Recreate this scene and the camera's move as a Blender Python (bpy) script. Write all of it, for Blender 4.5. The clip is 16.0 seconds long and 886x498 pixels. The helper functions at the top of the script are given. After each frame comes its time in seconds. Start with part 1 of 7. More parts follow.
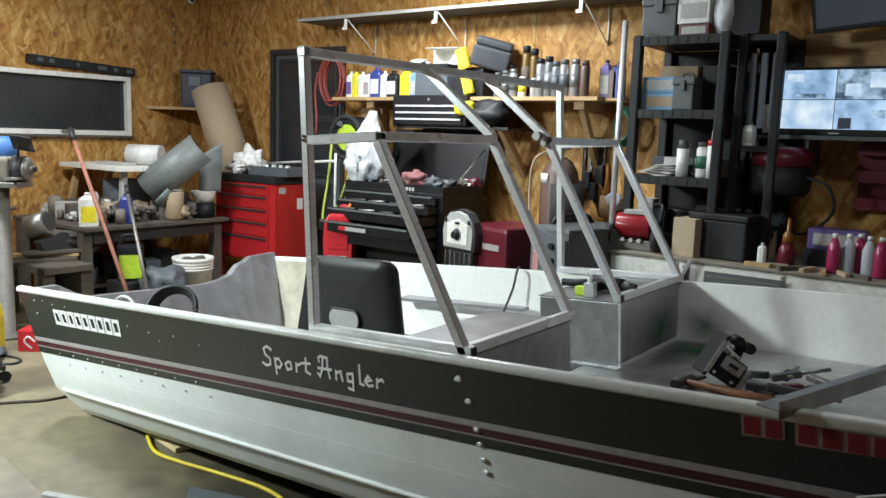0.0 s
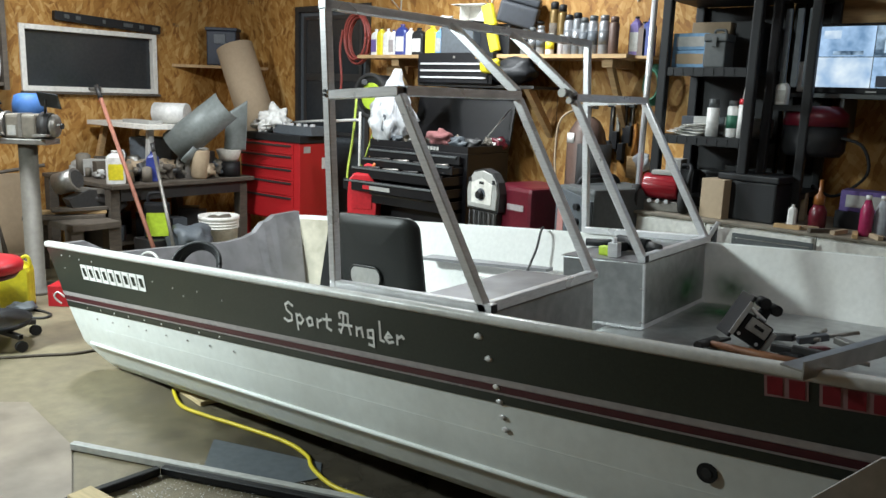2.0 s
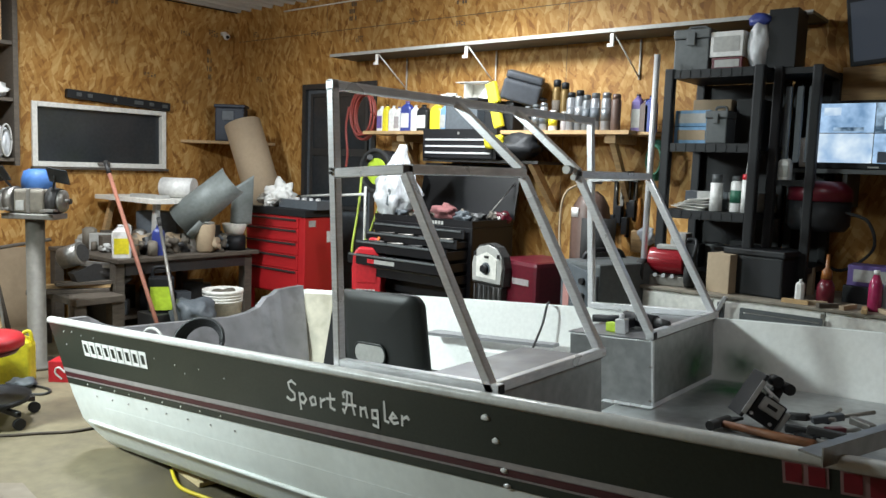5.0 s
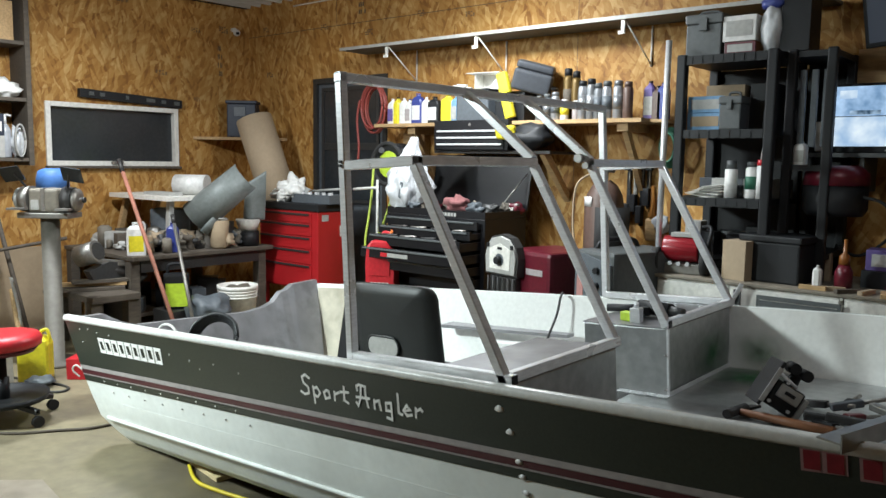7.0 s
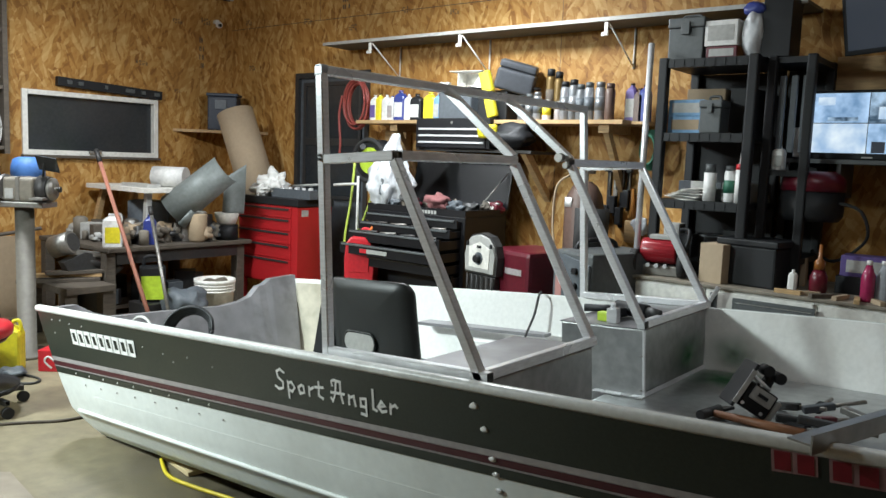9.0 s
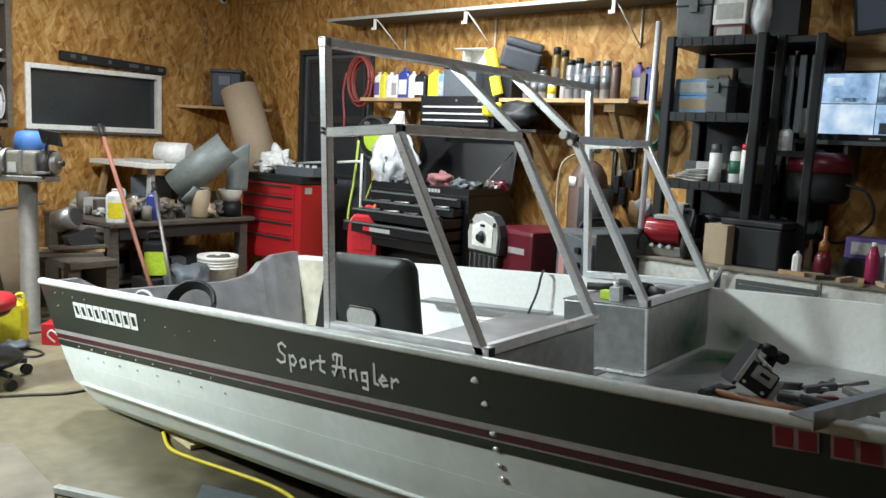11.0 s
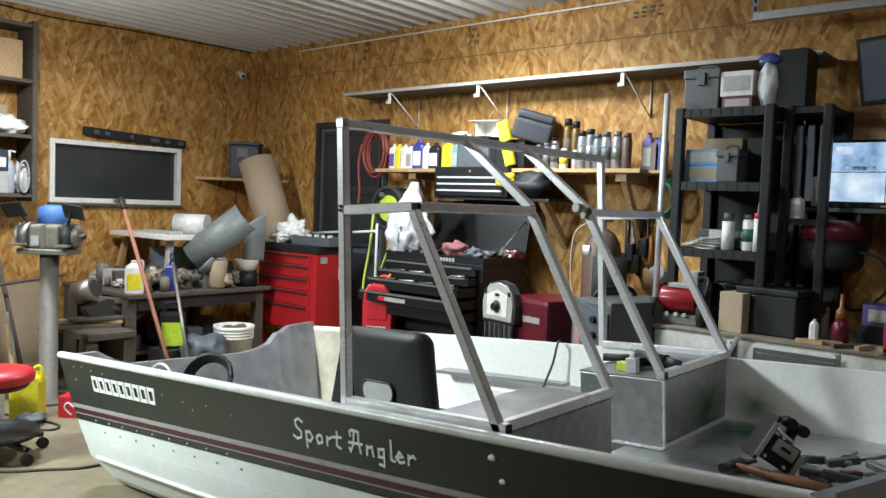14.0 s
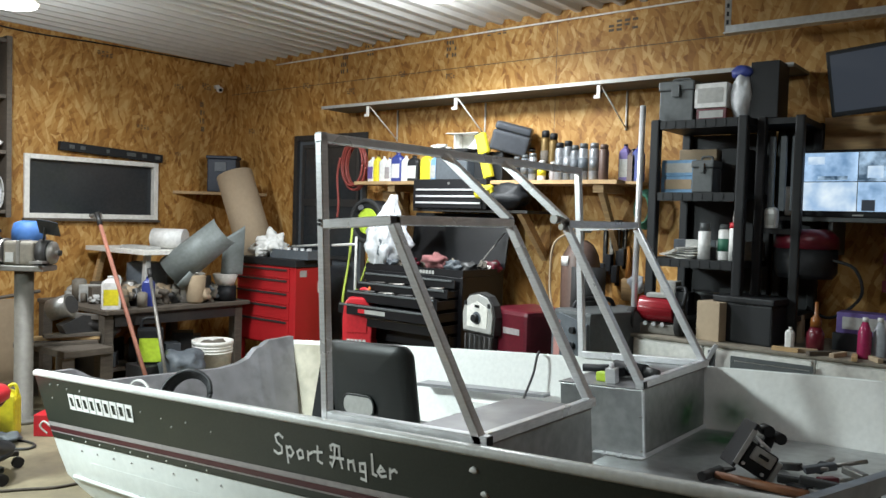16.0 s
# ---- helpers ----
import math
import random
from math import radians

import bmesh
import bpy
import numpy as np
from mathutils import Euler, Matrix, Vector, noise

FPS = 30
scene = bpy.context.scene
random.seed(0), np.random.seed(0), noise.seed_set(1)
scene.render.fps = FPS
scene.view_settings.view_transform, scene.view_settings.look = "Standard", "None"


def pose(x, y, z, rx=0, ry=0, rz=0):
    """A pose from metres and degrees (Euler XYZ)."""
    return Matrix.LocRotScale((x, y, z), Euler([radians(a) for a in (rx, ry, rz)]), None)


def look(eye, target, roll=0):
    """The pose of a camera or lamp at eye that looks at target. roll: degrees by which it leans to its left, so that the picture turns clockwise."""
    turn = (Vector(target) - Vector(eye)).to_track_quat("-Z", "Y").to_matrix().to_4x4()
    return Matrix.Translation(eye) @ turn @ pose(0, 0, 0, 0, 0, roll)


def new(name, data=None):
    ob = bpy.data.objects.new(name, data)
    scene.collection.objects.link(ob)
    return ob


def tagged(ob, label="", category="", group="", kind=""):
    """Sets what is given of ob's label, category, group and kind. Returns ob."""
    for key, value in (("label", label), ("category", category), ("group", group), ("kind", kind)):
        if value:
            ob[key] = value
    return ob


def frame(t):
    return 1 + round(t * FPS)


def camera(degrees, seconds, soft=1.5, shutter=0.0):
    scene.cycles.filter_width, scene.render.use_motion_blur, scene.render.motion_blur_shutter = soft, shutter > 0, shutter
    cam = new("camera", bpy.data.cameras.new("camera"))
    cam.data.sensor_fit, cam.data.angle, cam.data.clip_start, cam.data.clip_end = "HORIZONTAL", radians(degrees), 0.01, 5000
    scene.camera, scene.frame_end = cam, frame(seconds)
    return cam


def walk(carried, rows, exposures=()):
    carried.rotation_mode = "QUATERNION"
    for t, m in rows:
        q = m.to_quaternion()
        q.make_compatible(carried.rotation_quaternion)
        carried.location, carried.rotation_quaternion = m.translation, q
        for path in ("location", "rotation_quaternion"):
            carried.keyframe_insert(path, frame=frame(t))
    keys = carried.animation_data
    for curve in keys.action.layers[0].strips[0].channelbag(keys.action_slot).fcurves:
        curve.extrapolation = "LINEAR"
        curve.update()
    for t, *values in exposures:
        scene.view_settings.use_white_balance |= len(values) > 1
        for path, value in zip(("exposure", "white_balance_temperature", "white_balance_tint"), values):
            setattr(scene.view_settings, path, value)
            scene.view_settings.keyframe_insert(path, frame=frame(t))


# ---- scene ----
cam = camera(58.8, 16.0)
PATH = [
    (0, (1.776, -1.708, 1.336), (0.59, -0.124, 1.048), 1.9),
    (0.5, (1.781, -1.694, 1.326), (0.566, -0.137, 1.011), 1.7),
    (1, (1.776, -1.688, 1.323), (0.55, -0.139, 1.015), 2.6),
    (1.5, (1.776, -1.689, 1.321), (0.538, -0.151, 1.003), 2.9),
    (2, (1.777, -1.684, 1.317), (0.551, -0.152, 0.933), 2.1),
    (2.5, (1.767, -1.676, 1.31), (0.545, -0.147, 0.901), 2.6),
    (3, (1.765, -1.678, 1.314), (0.522, -0.156, 0.942), 2.9),
    (3.5, (1.771, -1.68, 1.33), (0.553, -0.115, 1.071), 3.3),
    (4, (1.768, -1.682, 1.333), (0.524, -0.131, 1.12), 2.1),
    (6.5, (1.751, -1.652, 1.331), (0.483, -0.119, 1.126), 1.9),
    (7, (1.759, -1.655, 1.327), (0.476, -0.137, 1.102), 0.9),
    (7.5, (1.764, -1.652, 1.325), (0.507, -0.114, 1.094), 0.4),
    (8, (1.764, -1.65, 1.321), (0.502, -0.115, 1.087), 1.1),
    (8.5, (1.757, -1.649, 1.317), (0.507, -0.106, 1.083), 1.7),
    (9, (1.76, -1.644, 1.318), (0.515, -0.095, 1.092), 2.2),
    (11.5, (1.757, -1.635, 1.296), (0.51, -0.096, 1.018), 2.8),
    (12, (1.761, -1.633, 1.304), (0.512, -0.093, 1.039), 2.1),
    (12.5, (1.759, -1.643, 1.315), (0.473, -0.129, 1.079), 1.1),
    (13, (1.761, -1.659, 1.326), (0.466, -0.146, 1.15), 2.6),
    (13.5, (1.767, -1.665, 1.332), (0.457, -0.159, 1.215), 2.7),
    (14, (1.769, -1.66, 1.334), (0.48, -0.135, 1.221), 2.2),
    (14.5, (1.773, -1.659, 1.35), (0.499, -0.12, 1.267), 1.1),
    (15, (1.775, -1.663, 1.346), (0.492, -0.13, 1.29), 1.1),
    (15.5, (1.776, -1.663, 1.34), (0.507, -0.118, 1.274), 1.9),
    (16, (1.775, -1.667, 1.339), (0.525, -0.109, 1.257), 1.7),
]
walk(cam, [(t, look(eye, target, roll)) for t, eye, target, roll in PATH])

# ---- light ----
world = bpy.data.worlds.new("night_outside")
scene.world = world
world.use_nodes = True
world.node_tree.nodes["Background"].inputs[0].default_value = (0.02, 0.025, 0.035, 1)
world.node_tree.nodes["Background"].inputs[1].default_value = 0.3
YB, XL, ZC = 2.95, -4.57, 2.74      # back wall, left wall, ceiling
XR, YF = 3.6, -4.2                  # closing walls behind the camera


def lamp(name, x, y, z, sx, sy, watts, color=(0.86, 0.915, 0.95)):
    data = bpy.data.lights.new(name, "AREA")
    data.shape, data.size, data.size_y, data.energy, data.color = "RECTANGLE", sx, sy, watts, color
    ob = new(name, data)
    ob.location = (x, y, z)
    return ob


def bulb_lamp(name, x, y, z, r, watts, color=(0.86, 0.915, 0.95)):
    data = bpy.data.lights.new(name, "POINT")
    data.shadow_soft_size, data.energy, data.color = r, watts, color
    ob = new(name, data)
    ob.location = (x, y, z)
    return ob


bulb_lamp("lamp_and_fill", -1.215, 1.95, 2.55, 0.09, 34)
lamp("lamp_and_fill", -1.215, 1.900, 2.44, 0.5, 0.3, 52)
lamp("lamp_and_fill", -2.986, 0.268, 2.43, 0.3, 0.3, 56)
bulb_lamp("lamp_and_fill", -2.986, 0.268, 2.37, 0.05, 36)
# Out-of-view lamp, inferred from the bright near hull; no fixture is modelled.
stern_lamp = lamp("lamp_and_fill", -2.7, -2.3, 2.5, 0.5, 0.3, 52, (0.80, 0.93, 0.93))
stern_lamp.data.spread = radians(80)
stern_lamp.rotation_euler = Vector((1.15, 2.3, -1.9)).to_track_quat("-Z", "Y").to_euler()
# Weak unseen fill added over the fore deck; no lamp hangs there.
lamp("lamp_and_fill", 1.5, 0.9, 2.60, 0.3, 0.3, 8)

# ---- materials ----


def mat(name, base, rough=0.6, metal=0.0, grain=40.0, vary=0.15, stain=3.0, stain_amt=0.2, bump=0.1, dark=None, stretch=(1, 1, 1), per_object=0.0, spec=0.5):
    """Base colour varied at two scales, with fine relief."""
    m = bpy.data.materials.new(name)
    m.use_nodes = True
    nt = m.node_tree
    N, L = nt.nodes, nt.links
    b = N["Principled BSDF"]
    b.inputs["Metallic"].default_value = metal
    b.inputs["Specular IOR Level"].default_value = spec
    tc = N.new("ShaderNodeTexCoord")
    mp = N.new("ShaderNodeMapping")
    mp.inputs["Scale"].default_value = stretch
    L.new(tc.outputs["Object"], mp.inputs["Vector"])
    n1, n2 = N.new("ShaderNodeTexNoise"), N.new("ShaderNodeTexNoise")
    n1.inputs["Scale"].default_value, n1.inputs["Detail"].default_value = grain, 6
    n2.inputs["Scale"].default_value, n2.inputs["Detail"].default_value = stain, 5
    L.new(mp.outputs[0], n1.inputs["Vector"])
    L.new(tc.outputs["Object"], n2.inputs["Vector"])
    c = Vector(base[:3])
    d = Vector(dark[:3]) if dark else c * 0.45
    r1 = N.new("ShaderNodeValToRGB")
    r1.color_ramp.elements[0].position, r1.color_ramp.elements[1].position = 0.3, 0.7
    r1.color_ramp.elements[0].color = (*(c * (1 - vary)), 1)
    r1.color_ramp.elements[1].color = (*(c * (1 + vary * 0.6)), 1)
    L.new(n1.outputs[0], r1.inputs[0])
    r2 = N.new("ShaderNodeValToRGB")
    r2.color_ramp.elements[0].position, r2.color_ramp.elements[1].position = 0.5, 0.75
    r2.color_ramp.elements[0].color, r2.color_ramp.elements[1].color = (0, 0, 0, 1), (stain_amt,) * 3 + (1,)
    L.new(n2.outputs[0], r2.inputs[0])
    mx = N.new("ShaderNodeMix")
    mx.data_type = "RGBA"
    L.new(r2.outputs[0], mx.inputs[0])
    L.new(r1.outputs[0], mx.inputs[6])
    mx.inputs[7].default_value = (*d, 1)
    out = mx.outputs[2]
    if per_object:
        oi = N.new("ShaderNodeObjectInfo")
        hs = N.new("ShaderNodeHueSaturation")
        mr = N.new("ShaderNodeMapRange")
        mr.inputs[3].default_value, mr.inputs[4].default_value = 1 - per_object, 1 + per_object
        L.new(oi.outputs["Random"], mr.inputs[0])
        L.new(mr.outputs[0], hs.inputs["Value"])
        L.new(out, hs.inputs["Color"])
        out = hs.outputs[0]
    L.new(out, b.inputs["Base Color"])
    rr = N.new("ShaderNodeMapRange")
    rr.inputs[3].default_value, rr.inputs[4].default_value = max(0.02, rough - 0.12), min(1, rough + 0.12)
    L.new(n2.outputs[0], rr.inputs[0])
    L.new(rr.outputs[0], b.inputs["Roughness"])
    if bump:
        bp = N.new("ShaderNodeBump")
        bp.inputs["Strength"].default_value, bp.inputs["Distance"].default_value = bump, 0.004
        L.new(n1.outputs[0], bp.inputs["Height"])
        L.new(bp.outputs[0], b.inputs["Normal"])
    return m


def osb(name, turn):
    """Oriented strand board: flat wood flakes of many tones. turn: which way the wall faces."""
    m = bpy.data.materials.new(name)
    m.use_nodes = True
    nt = m.node_tree
    N, L = nt.nodes, nt.links
    b = N["Principled BSDF"]
    b.inputs["Specular IOR Level"].default_value = 0.35
    tc = N.new("ShaderNodeTexCoord")
    heights, colors = [], []
    for k, (ang, sx, sz) in enumerate(((14, 34, 9), (-22, 38, 11), (48, 36, 13))):
        mp = N.new("ShaderNodeMapping")
        mp0 = N.new("ShaderNodeMapping")
        mp0.inputs["Rotation"].default_value = (0, radians(ang), 0) if turn == "y" else (radians(ang), 0, 0)
        mp.inputs["Scale"].default_value = (sx, 1, sz) if turn == "y" else (1, sx, sz)
        mp.inputs["Location"].default_value = (k * 3.1, k * 1.7, k * 2.3)
        vo = N.new("ShaderNodeTexVoronoi")
        vo.inputs["Scale"].default_value = 1.0
        L.new(tc.outputs["Object"], mp0.inputs["Vector"])
        L.new(mp0.outputs[0], mp.inputs["Vector"])
        nz = N.new("ShaderNodeTexNoise")
        nz.inputs["Scale"].default_value = 0.7
        L.new(mp.outputs[0], nz.inputs["Vector"])
        ad = N.new("ShaderNodeMix")
        ad.data_type, ad.blend_type = "RGBA", "ADD"
        ad.inputs[0].default_value = 0.7
        L.new(mp.outputs[0], ad.inputs[6])
        L.new(nz.outputs[1], ad.inputs[7])
        L.new(ad.outputs[2], vo.inputs["Vector"])
        colors.append(vo.outputs["Color"])
    pick = N.new("ShaderNodeMix")
    pick.data_type = "RGBA"
    sel = N.new("ShaderNodeTexNoise")
    sel.inputs["Scale"].default_value = 5.0
    st = N.new("ShaderNodeMath")
    st.operation = "GREATER_THAN"
    st.inputs[1].default_value = 0.5
    L.new(tc.outputs["Object"], sel.inputs["Vector"])
    L.new(sel.outputs[0], st.inputs[0])
    L.new(st.outputs[0], pick.inputs[0])
    L.new(colors[0], pick.inputs[6])
    L.new(colors[1], pick.inputs[7])
    pick2 = N.new("ShaderNodeMix")
    pick2.data_type = "RGBA"
    pick2.inputs[0].default_value = 0.35
    L.new(pick.outputs[2], pick2.inputs[6])
    L.new(colors[2], pick2.inputs[7])
    bw = N.new("ShaderNodeRGBToBW")
    L.new(pick2.outputs[2], bw.inputs[0])
    ramp = N.new("ShaderNodeValToRGB")
    e = ramp.color_ramp.elements
    e[0].position, e[0].color = 0.2, (0.25, 0.112, 0.030, 1)
    e[1].position, e[1].color = 0.8, (0.58, 0.375, 0.155, 1)
    x = ramp.color_ramp.elements.new(0.40)
    x.color = (0.395, 0.200, 0.058, 1)
    x = ramp.color_ramp.elements.new(0.62)
    x.color = (0.48, 0.275, 0.092, 1)
    L.new(bw.outputs[0], ramp.inputs[0])
    big = N.new("ShaderNodeTexNoise")
    big.inputs["Scale"].default_value, big.inputs["Detail"].default_value = 1.3, 5
    L.new(tc.outputs["Object"], big.inputs["Vector"])
    mr = N.new("ShaderNodeMapRange")
    mr.inputs[1].default_value, mr.inputs[2].default_value, mr.inputs[3].default_value, mr.inputs[4].default_value = 0.3, 0.7, 0.78, 1.1
    L.new(big.outputs[0], mr.inputs[0])
    hs = N.new("ShaderNodeHueSaturation")
    hs.inputs["Saturation"].default_value = 1.04
    L.new(mr.outputs[0], hs.inputs["Value"])
    L.new(ramp.outputs[0], hs.inputs["Color"])
    L.new(hs.outputs[0], b.inputs["Base Color"])
    b.inputs["Roughness"].default_value = 0.62
    bp = N.new("ShaderNodeBump")
    bp.inputs["Strength"].default_value, bp.inputs["Distance"].default_value = 0.25, 0.003
    L.new(bw.outputs[0], bp.inputs["Height"])
    L.new(bp.outputs[0], b.inputs["Normal"])
    return m


def glow(name, color, strength):
    m = bpy.data.materials.new(name)
    m.use_nodes = True
    b = m.node_tree.nodes["Principled BSDF"]
    b.inputs["Base Color"].default_value = (0.02, 0.02, 0.02, 1)
    b.inputs["Emission Color"].default_value = (*color, 1)
    b.inputs["Emission Strength"].default_value = strength
    return m


def glass(name, tint, rough=0.03, alpha=1.0):
    m = bpy.data.materials.new(name)
    m.use_nodes = True
    b = m.node_tree.nodes["Principled BSDF"]
    b.inputs["Base Color"].default_value = (*tint, 1)
    b.inputs["Roughness"].default_value = rough
    b.inputs["Transmission Weight"].default_value = alpha
    return m


OSB_Y, OSB_X = osb("osb_back", "y"), osb("osb_side", "x")
CONCRETE = mat("concrete", (0.225, 0.190, 0.120), 0.5, grain=16, vary=0.20, stain=2.1, stain_amt=0.8, bump=0.05, dark=(0.13, 0.11, 0.085))
CEIL = mat("ceiling_steel", (0.62, 0.62, 0.60), 0.45, 0.0, grain=8, vary=0.06, stain=0.8, stain_amt=0.3, bump=0.02, dark=(0.42, 0.40, 0.36))
GREEN = mat("green_paint", (0.026, 0.032, 0.025), 0.38, grain=120, vary=0.2, stain=4, stain_amt=0.3, bump=0.03, dark=(0.035, 0.04, 0.034))
HULLW = mat("hull_white", (0.74, 0.775, 0.755), 0.42, grain=30, vary=0.05, stain=2.2, stain_amt=0.4, bump=0.03, dark=(0.44, 0.44, 0.40))
LINER = mat("liner_white", (0.78, 0.785, 0.76), 0.45, grain=50, vary=0.06, stain=3.0, stain_amt=0.3, bump=0.05, dark=(0.42, 0.40, 0.33))
GUNW = mat("gunwale_paint", (0.70, 0.71, 0.69), 0.34, grain=60, vary=0.1, stain=7, stain_amt=0.5, bump=0.05, dark=(0.34, 0.33, 0.30))
MAROON = mat("maroon_stripe", (0.07, 0.016, 0.022), 0.4, stain_amt=0.2)
GREYST = mat("grey_stripe", (0.36, 0.33, 0.33), 0.4, stain_amt=0.3)
BLACKP = mat("black_paint", (0.012, 0.012, 0.014), 0.36, stain_amt=0.3, dark=(0.018, 0.018, 0.018), spec=0.25)
BLACKPL = mat("black_plastic", (0.015, 0.016, 0.018), 0.5, grain=200, vary=0.25, stain_amt=0.2, dark=(0.016, 0.016, 0.016), spec=0.3)
CHAIRPL = mat("chair_plastic", (0.012, 0.015, 0.014), 0.48, grain=260, vary=0.3, stain=5, stain_amt=0.25, bump=0.08, dark=(0.03, 0.033, 0.03))
ALU = mat("aluminium_tube", (0.80, 0.81, 0.83), 0.30, 0.45, grain=90, vary=0.12, stain=6, stain_amt=0.35, bump=0.04, dark=(0.34, 0.34, 0.34), stretch=(0.3, 0.3, 2))
ALUSH = mat("aluminium_sheet", (0.42, 0.43, 0.43), 0.32, 0.75, grain=26, vary=0.18, stain=5, stain_amt=0.5, bump=0.03, dark=(0.24, 0.24, 0.25))
ALUW = mat("worn_aluminium", (0.25, 0.25, 0.26), 0.42, 0.5, grain=14, vary=0.25, stain=7, stain_amt=0.5, bump=0.05, dark=(0.16, 0.16, 0.17))
GALV = mat("galvanised", (0.55, 0.57, 0.58), 0.35, 0.4, stain_amt=0.3)
DIRTY = mat("dirty_sheet", (0.30, 0.255, 0.20), 0.42, 0.1, grain=5, vary=0.35, stain=2.2, stain_amt=0.95, dark=(0.12, 0.095, 0.07))
WORKTOP = mat("worktop_board", (0.24, 0.21, 0.165), 0.6, grain=18, vary=0.2, stain=5, stain_amt=0.5)
AMBER = mat("amber_plastic", (0.24, 0.085, 0.018), 0.35)
STEEL = mat("steel", (0.32, 0.31, 0.29), 0.45, 0.8, stain_amt=0.5, dark=(0.13, 0.09, 0.06))
DARKST = mat("dark_steel", (0.055, 0.055, 0.055), 0.5, 0.5, stain_amt=0.4, dark=(0.09, 0.06, 0.04))
REDM = mat("red_enamel", (0.42, 0.016, 0.020), 0.35, grain=20, vary=0.06, stain=5, stain_amt=0.2, bump=0.02, dark=(0.28, 0.02, 0.02))
REDP = mat("red_plastic", (0.55, 0.02, 0.03), 0.4, stain_amt=0.15)
DKRED = mat("dark_red_enamel", (0.11, 0.008, 0.018), 0.35, stain_amt=0.2)
WOOD = mat("pine_wood", (0.50, 0.33, 0.16), 0.65, grain=12, vary=0.25, stain=5, stain_amt=0.4, bump=0.08, dark=(0.26, 0.16, 0.07), stretch=(1, 6, 6))
OLDWOOD = mat("old_wood", (0.095, 0.078, 0.06), 0.8, grain=14, vary=0.3, stain=6, stain_amt=0.6, bump=0.15, dark=(0.07, 0.055, 0.045), stretch=(6, 1, 6))
CARD = mat("cardboard", (0.40, 0.31, 0.21), 0.85, grain=40, vary=0.06, stain=4, stain_amt=0.2, dark=(0.28, 0.21, 0.14))
GRIND = mat("grinder_paint", (0.20, 0.18, 0.145), 0.5, stain=14, stain_amt=0.6)
TAN = mat("tan_board", (0.38, 0.29, 0.19), 0.8, grain=30, vary=0.08, stain=3, stain_amt=0.3)
WHITE = mat("white_paint", (0.78, 0.77, 0.72), 0.5, stain=6, stain_amt=0.35, dark=(0.45, 0.42, 0.35))
WHITEPL = mat("white_plastic", (0.72, 0.72, 0.70), 0.4, stain_amt=0.2)
GREYPL = mat("grey_plastic", (0.085, 0.094, 0.096), 0.5, stain_amt=0.3)
SHEETG = mat("grey_sheet_metal", (0.20, 0.225, 0.22), 0.5, 0.1, stain_amt=0.4)
LGREY = mat("light_grey", (0.42, 0.42, 0.40), 0.5, stain_amt=0.4)
SLATE = mat("slate_grey_plastic", (0.10, 0.115, 0.13), 0.5, stain_amt=0.3)
PALEWOOD = mat("pale_wood", (0.60, 0.48, 0.27), 0.65, grain=12, vary=0.2, stain=5, stain_amt=0.3, bump=0.06, stretch=(1, 6, 6))
NAVY = mat("navy_plastic", (0.018, 0.026, 0.045), 0.5, stain_amt=0.3)
YELLOW = mat("yellow_plastic", (0.72, 0.62, 0.03), 0.4, stain_amt=0.15)
LIME = mat("lime_label", (0.45, 0.62, 0.04), 0.5, stain_amt=0.2)
LIMEG = mat("lime_hose", (0.50, 0.62, 0.10), 0.5, stain_amt=0.2)
BLUEP = mat("blue_plastic", (0.035, 0.055, 0.26), 0.4, stain_amt=0.2)
SKYBL = mat("light_blue_card", (0.17, 0.34, 0.55), 0.6, stain_amt=0.2)
PURPLE = mat("purple_label", (0.13, 0.09, 0.28), 0.5, stain_amt=0.2)
ORANGE = mat("orange_plastic", (0.60, 0.14, 0.02), 0.4, stain_amt=0.2)
HOSE = mat("red_hose", (0.27, 0.05, 0.04), 0.5, stain_amt=0.3)
BROWN = mat("brown_cylinder_paint", (0.12, 0.075, 0.06), 0.4, stain_amt=0.3)
TAPGREEN = mat("green_rope", (0.02, 0.12, 0.07), 0.6)
PINKW = mat("faded_red_wood", (0.40, 0.165, 0.115), 0.7, grain=20, vary=0.2, stain_amt=0.4, stretch=(4, 4, 1))
BAG = mat("white_bag", (0.60, 0.62, 0.64), 0.35, stain=9, stain_amt=0.2, bump=0.05)
CLUTT = mat("mixed_grey", (0.17, 0.15, 0.12), 0.7, per_object=0.5, stain_amt=0.5)
DARKGL = mat("dark_glass", (0.030, 0.034, 0.038), 0.16, stain=2, stain_amt=0.3, bump=0.0, dark=(0.05, 0.055, 0.06))


def screen_view(name, low, high, scale, seed):
    """A soft bluish monitor picture."""
    m = glow(name, high, 1.0)
    N, L = m.node_tree.nodes, m.node_tree.links
    tc, n1, rp = N.new("ShaderNodeTexCoord"), N.new("ShaderNodeTexNoise"), N.new("ShaderNodeValToRGB")
    mp = N.new("ShaderNodeMapping")
    mp.inputs["Location"].default_value = (seed, 0, seed * 2)
    n1.inputs["Scale"].default_value, n1.inputs["Detail"].default_value = scale, 3
    L.new(tc.outputs["Object"], mp.inputs["Vector"])
    L.new(mp.outputs[0], n1.inputs["Vector"])
    L.new(n1.outputs[0], rp.inputs[0])
    rp.color_ramp.elements[0].position, rp.color_ramp.elements[1].position = 0.36, 0.62
    rp.color_ramp.elements[0].color, rp.color_ramp.elements[1].color = (*low, 1), (*high, 1)
    L.new(rp.outputs[0], N["Principled BSDF"].inputs["Emission Color"])
    return m


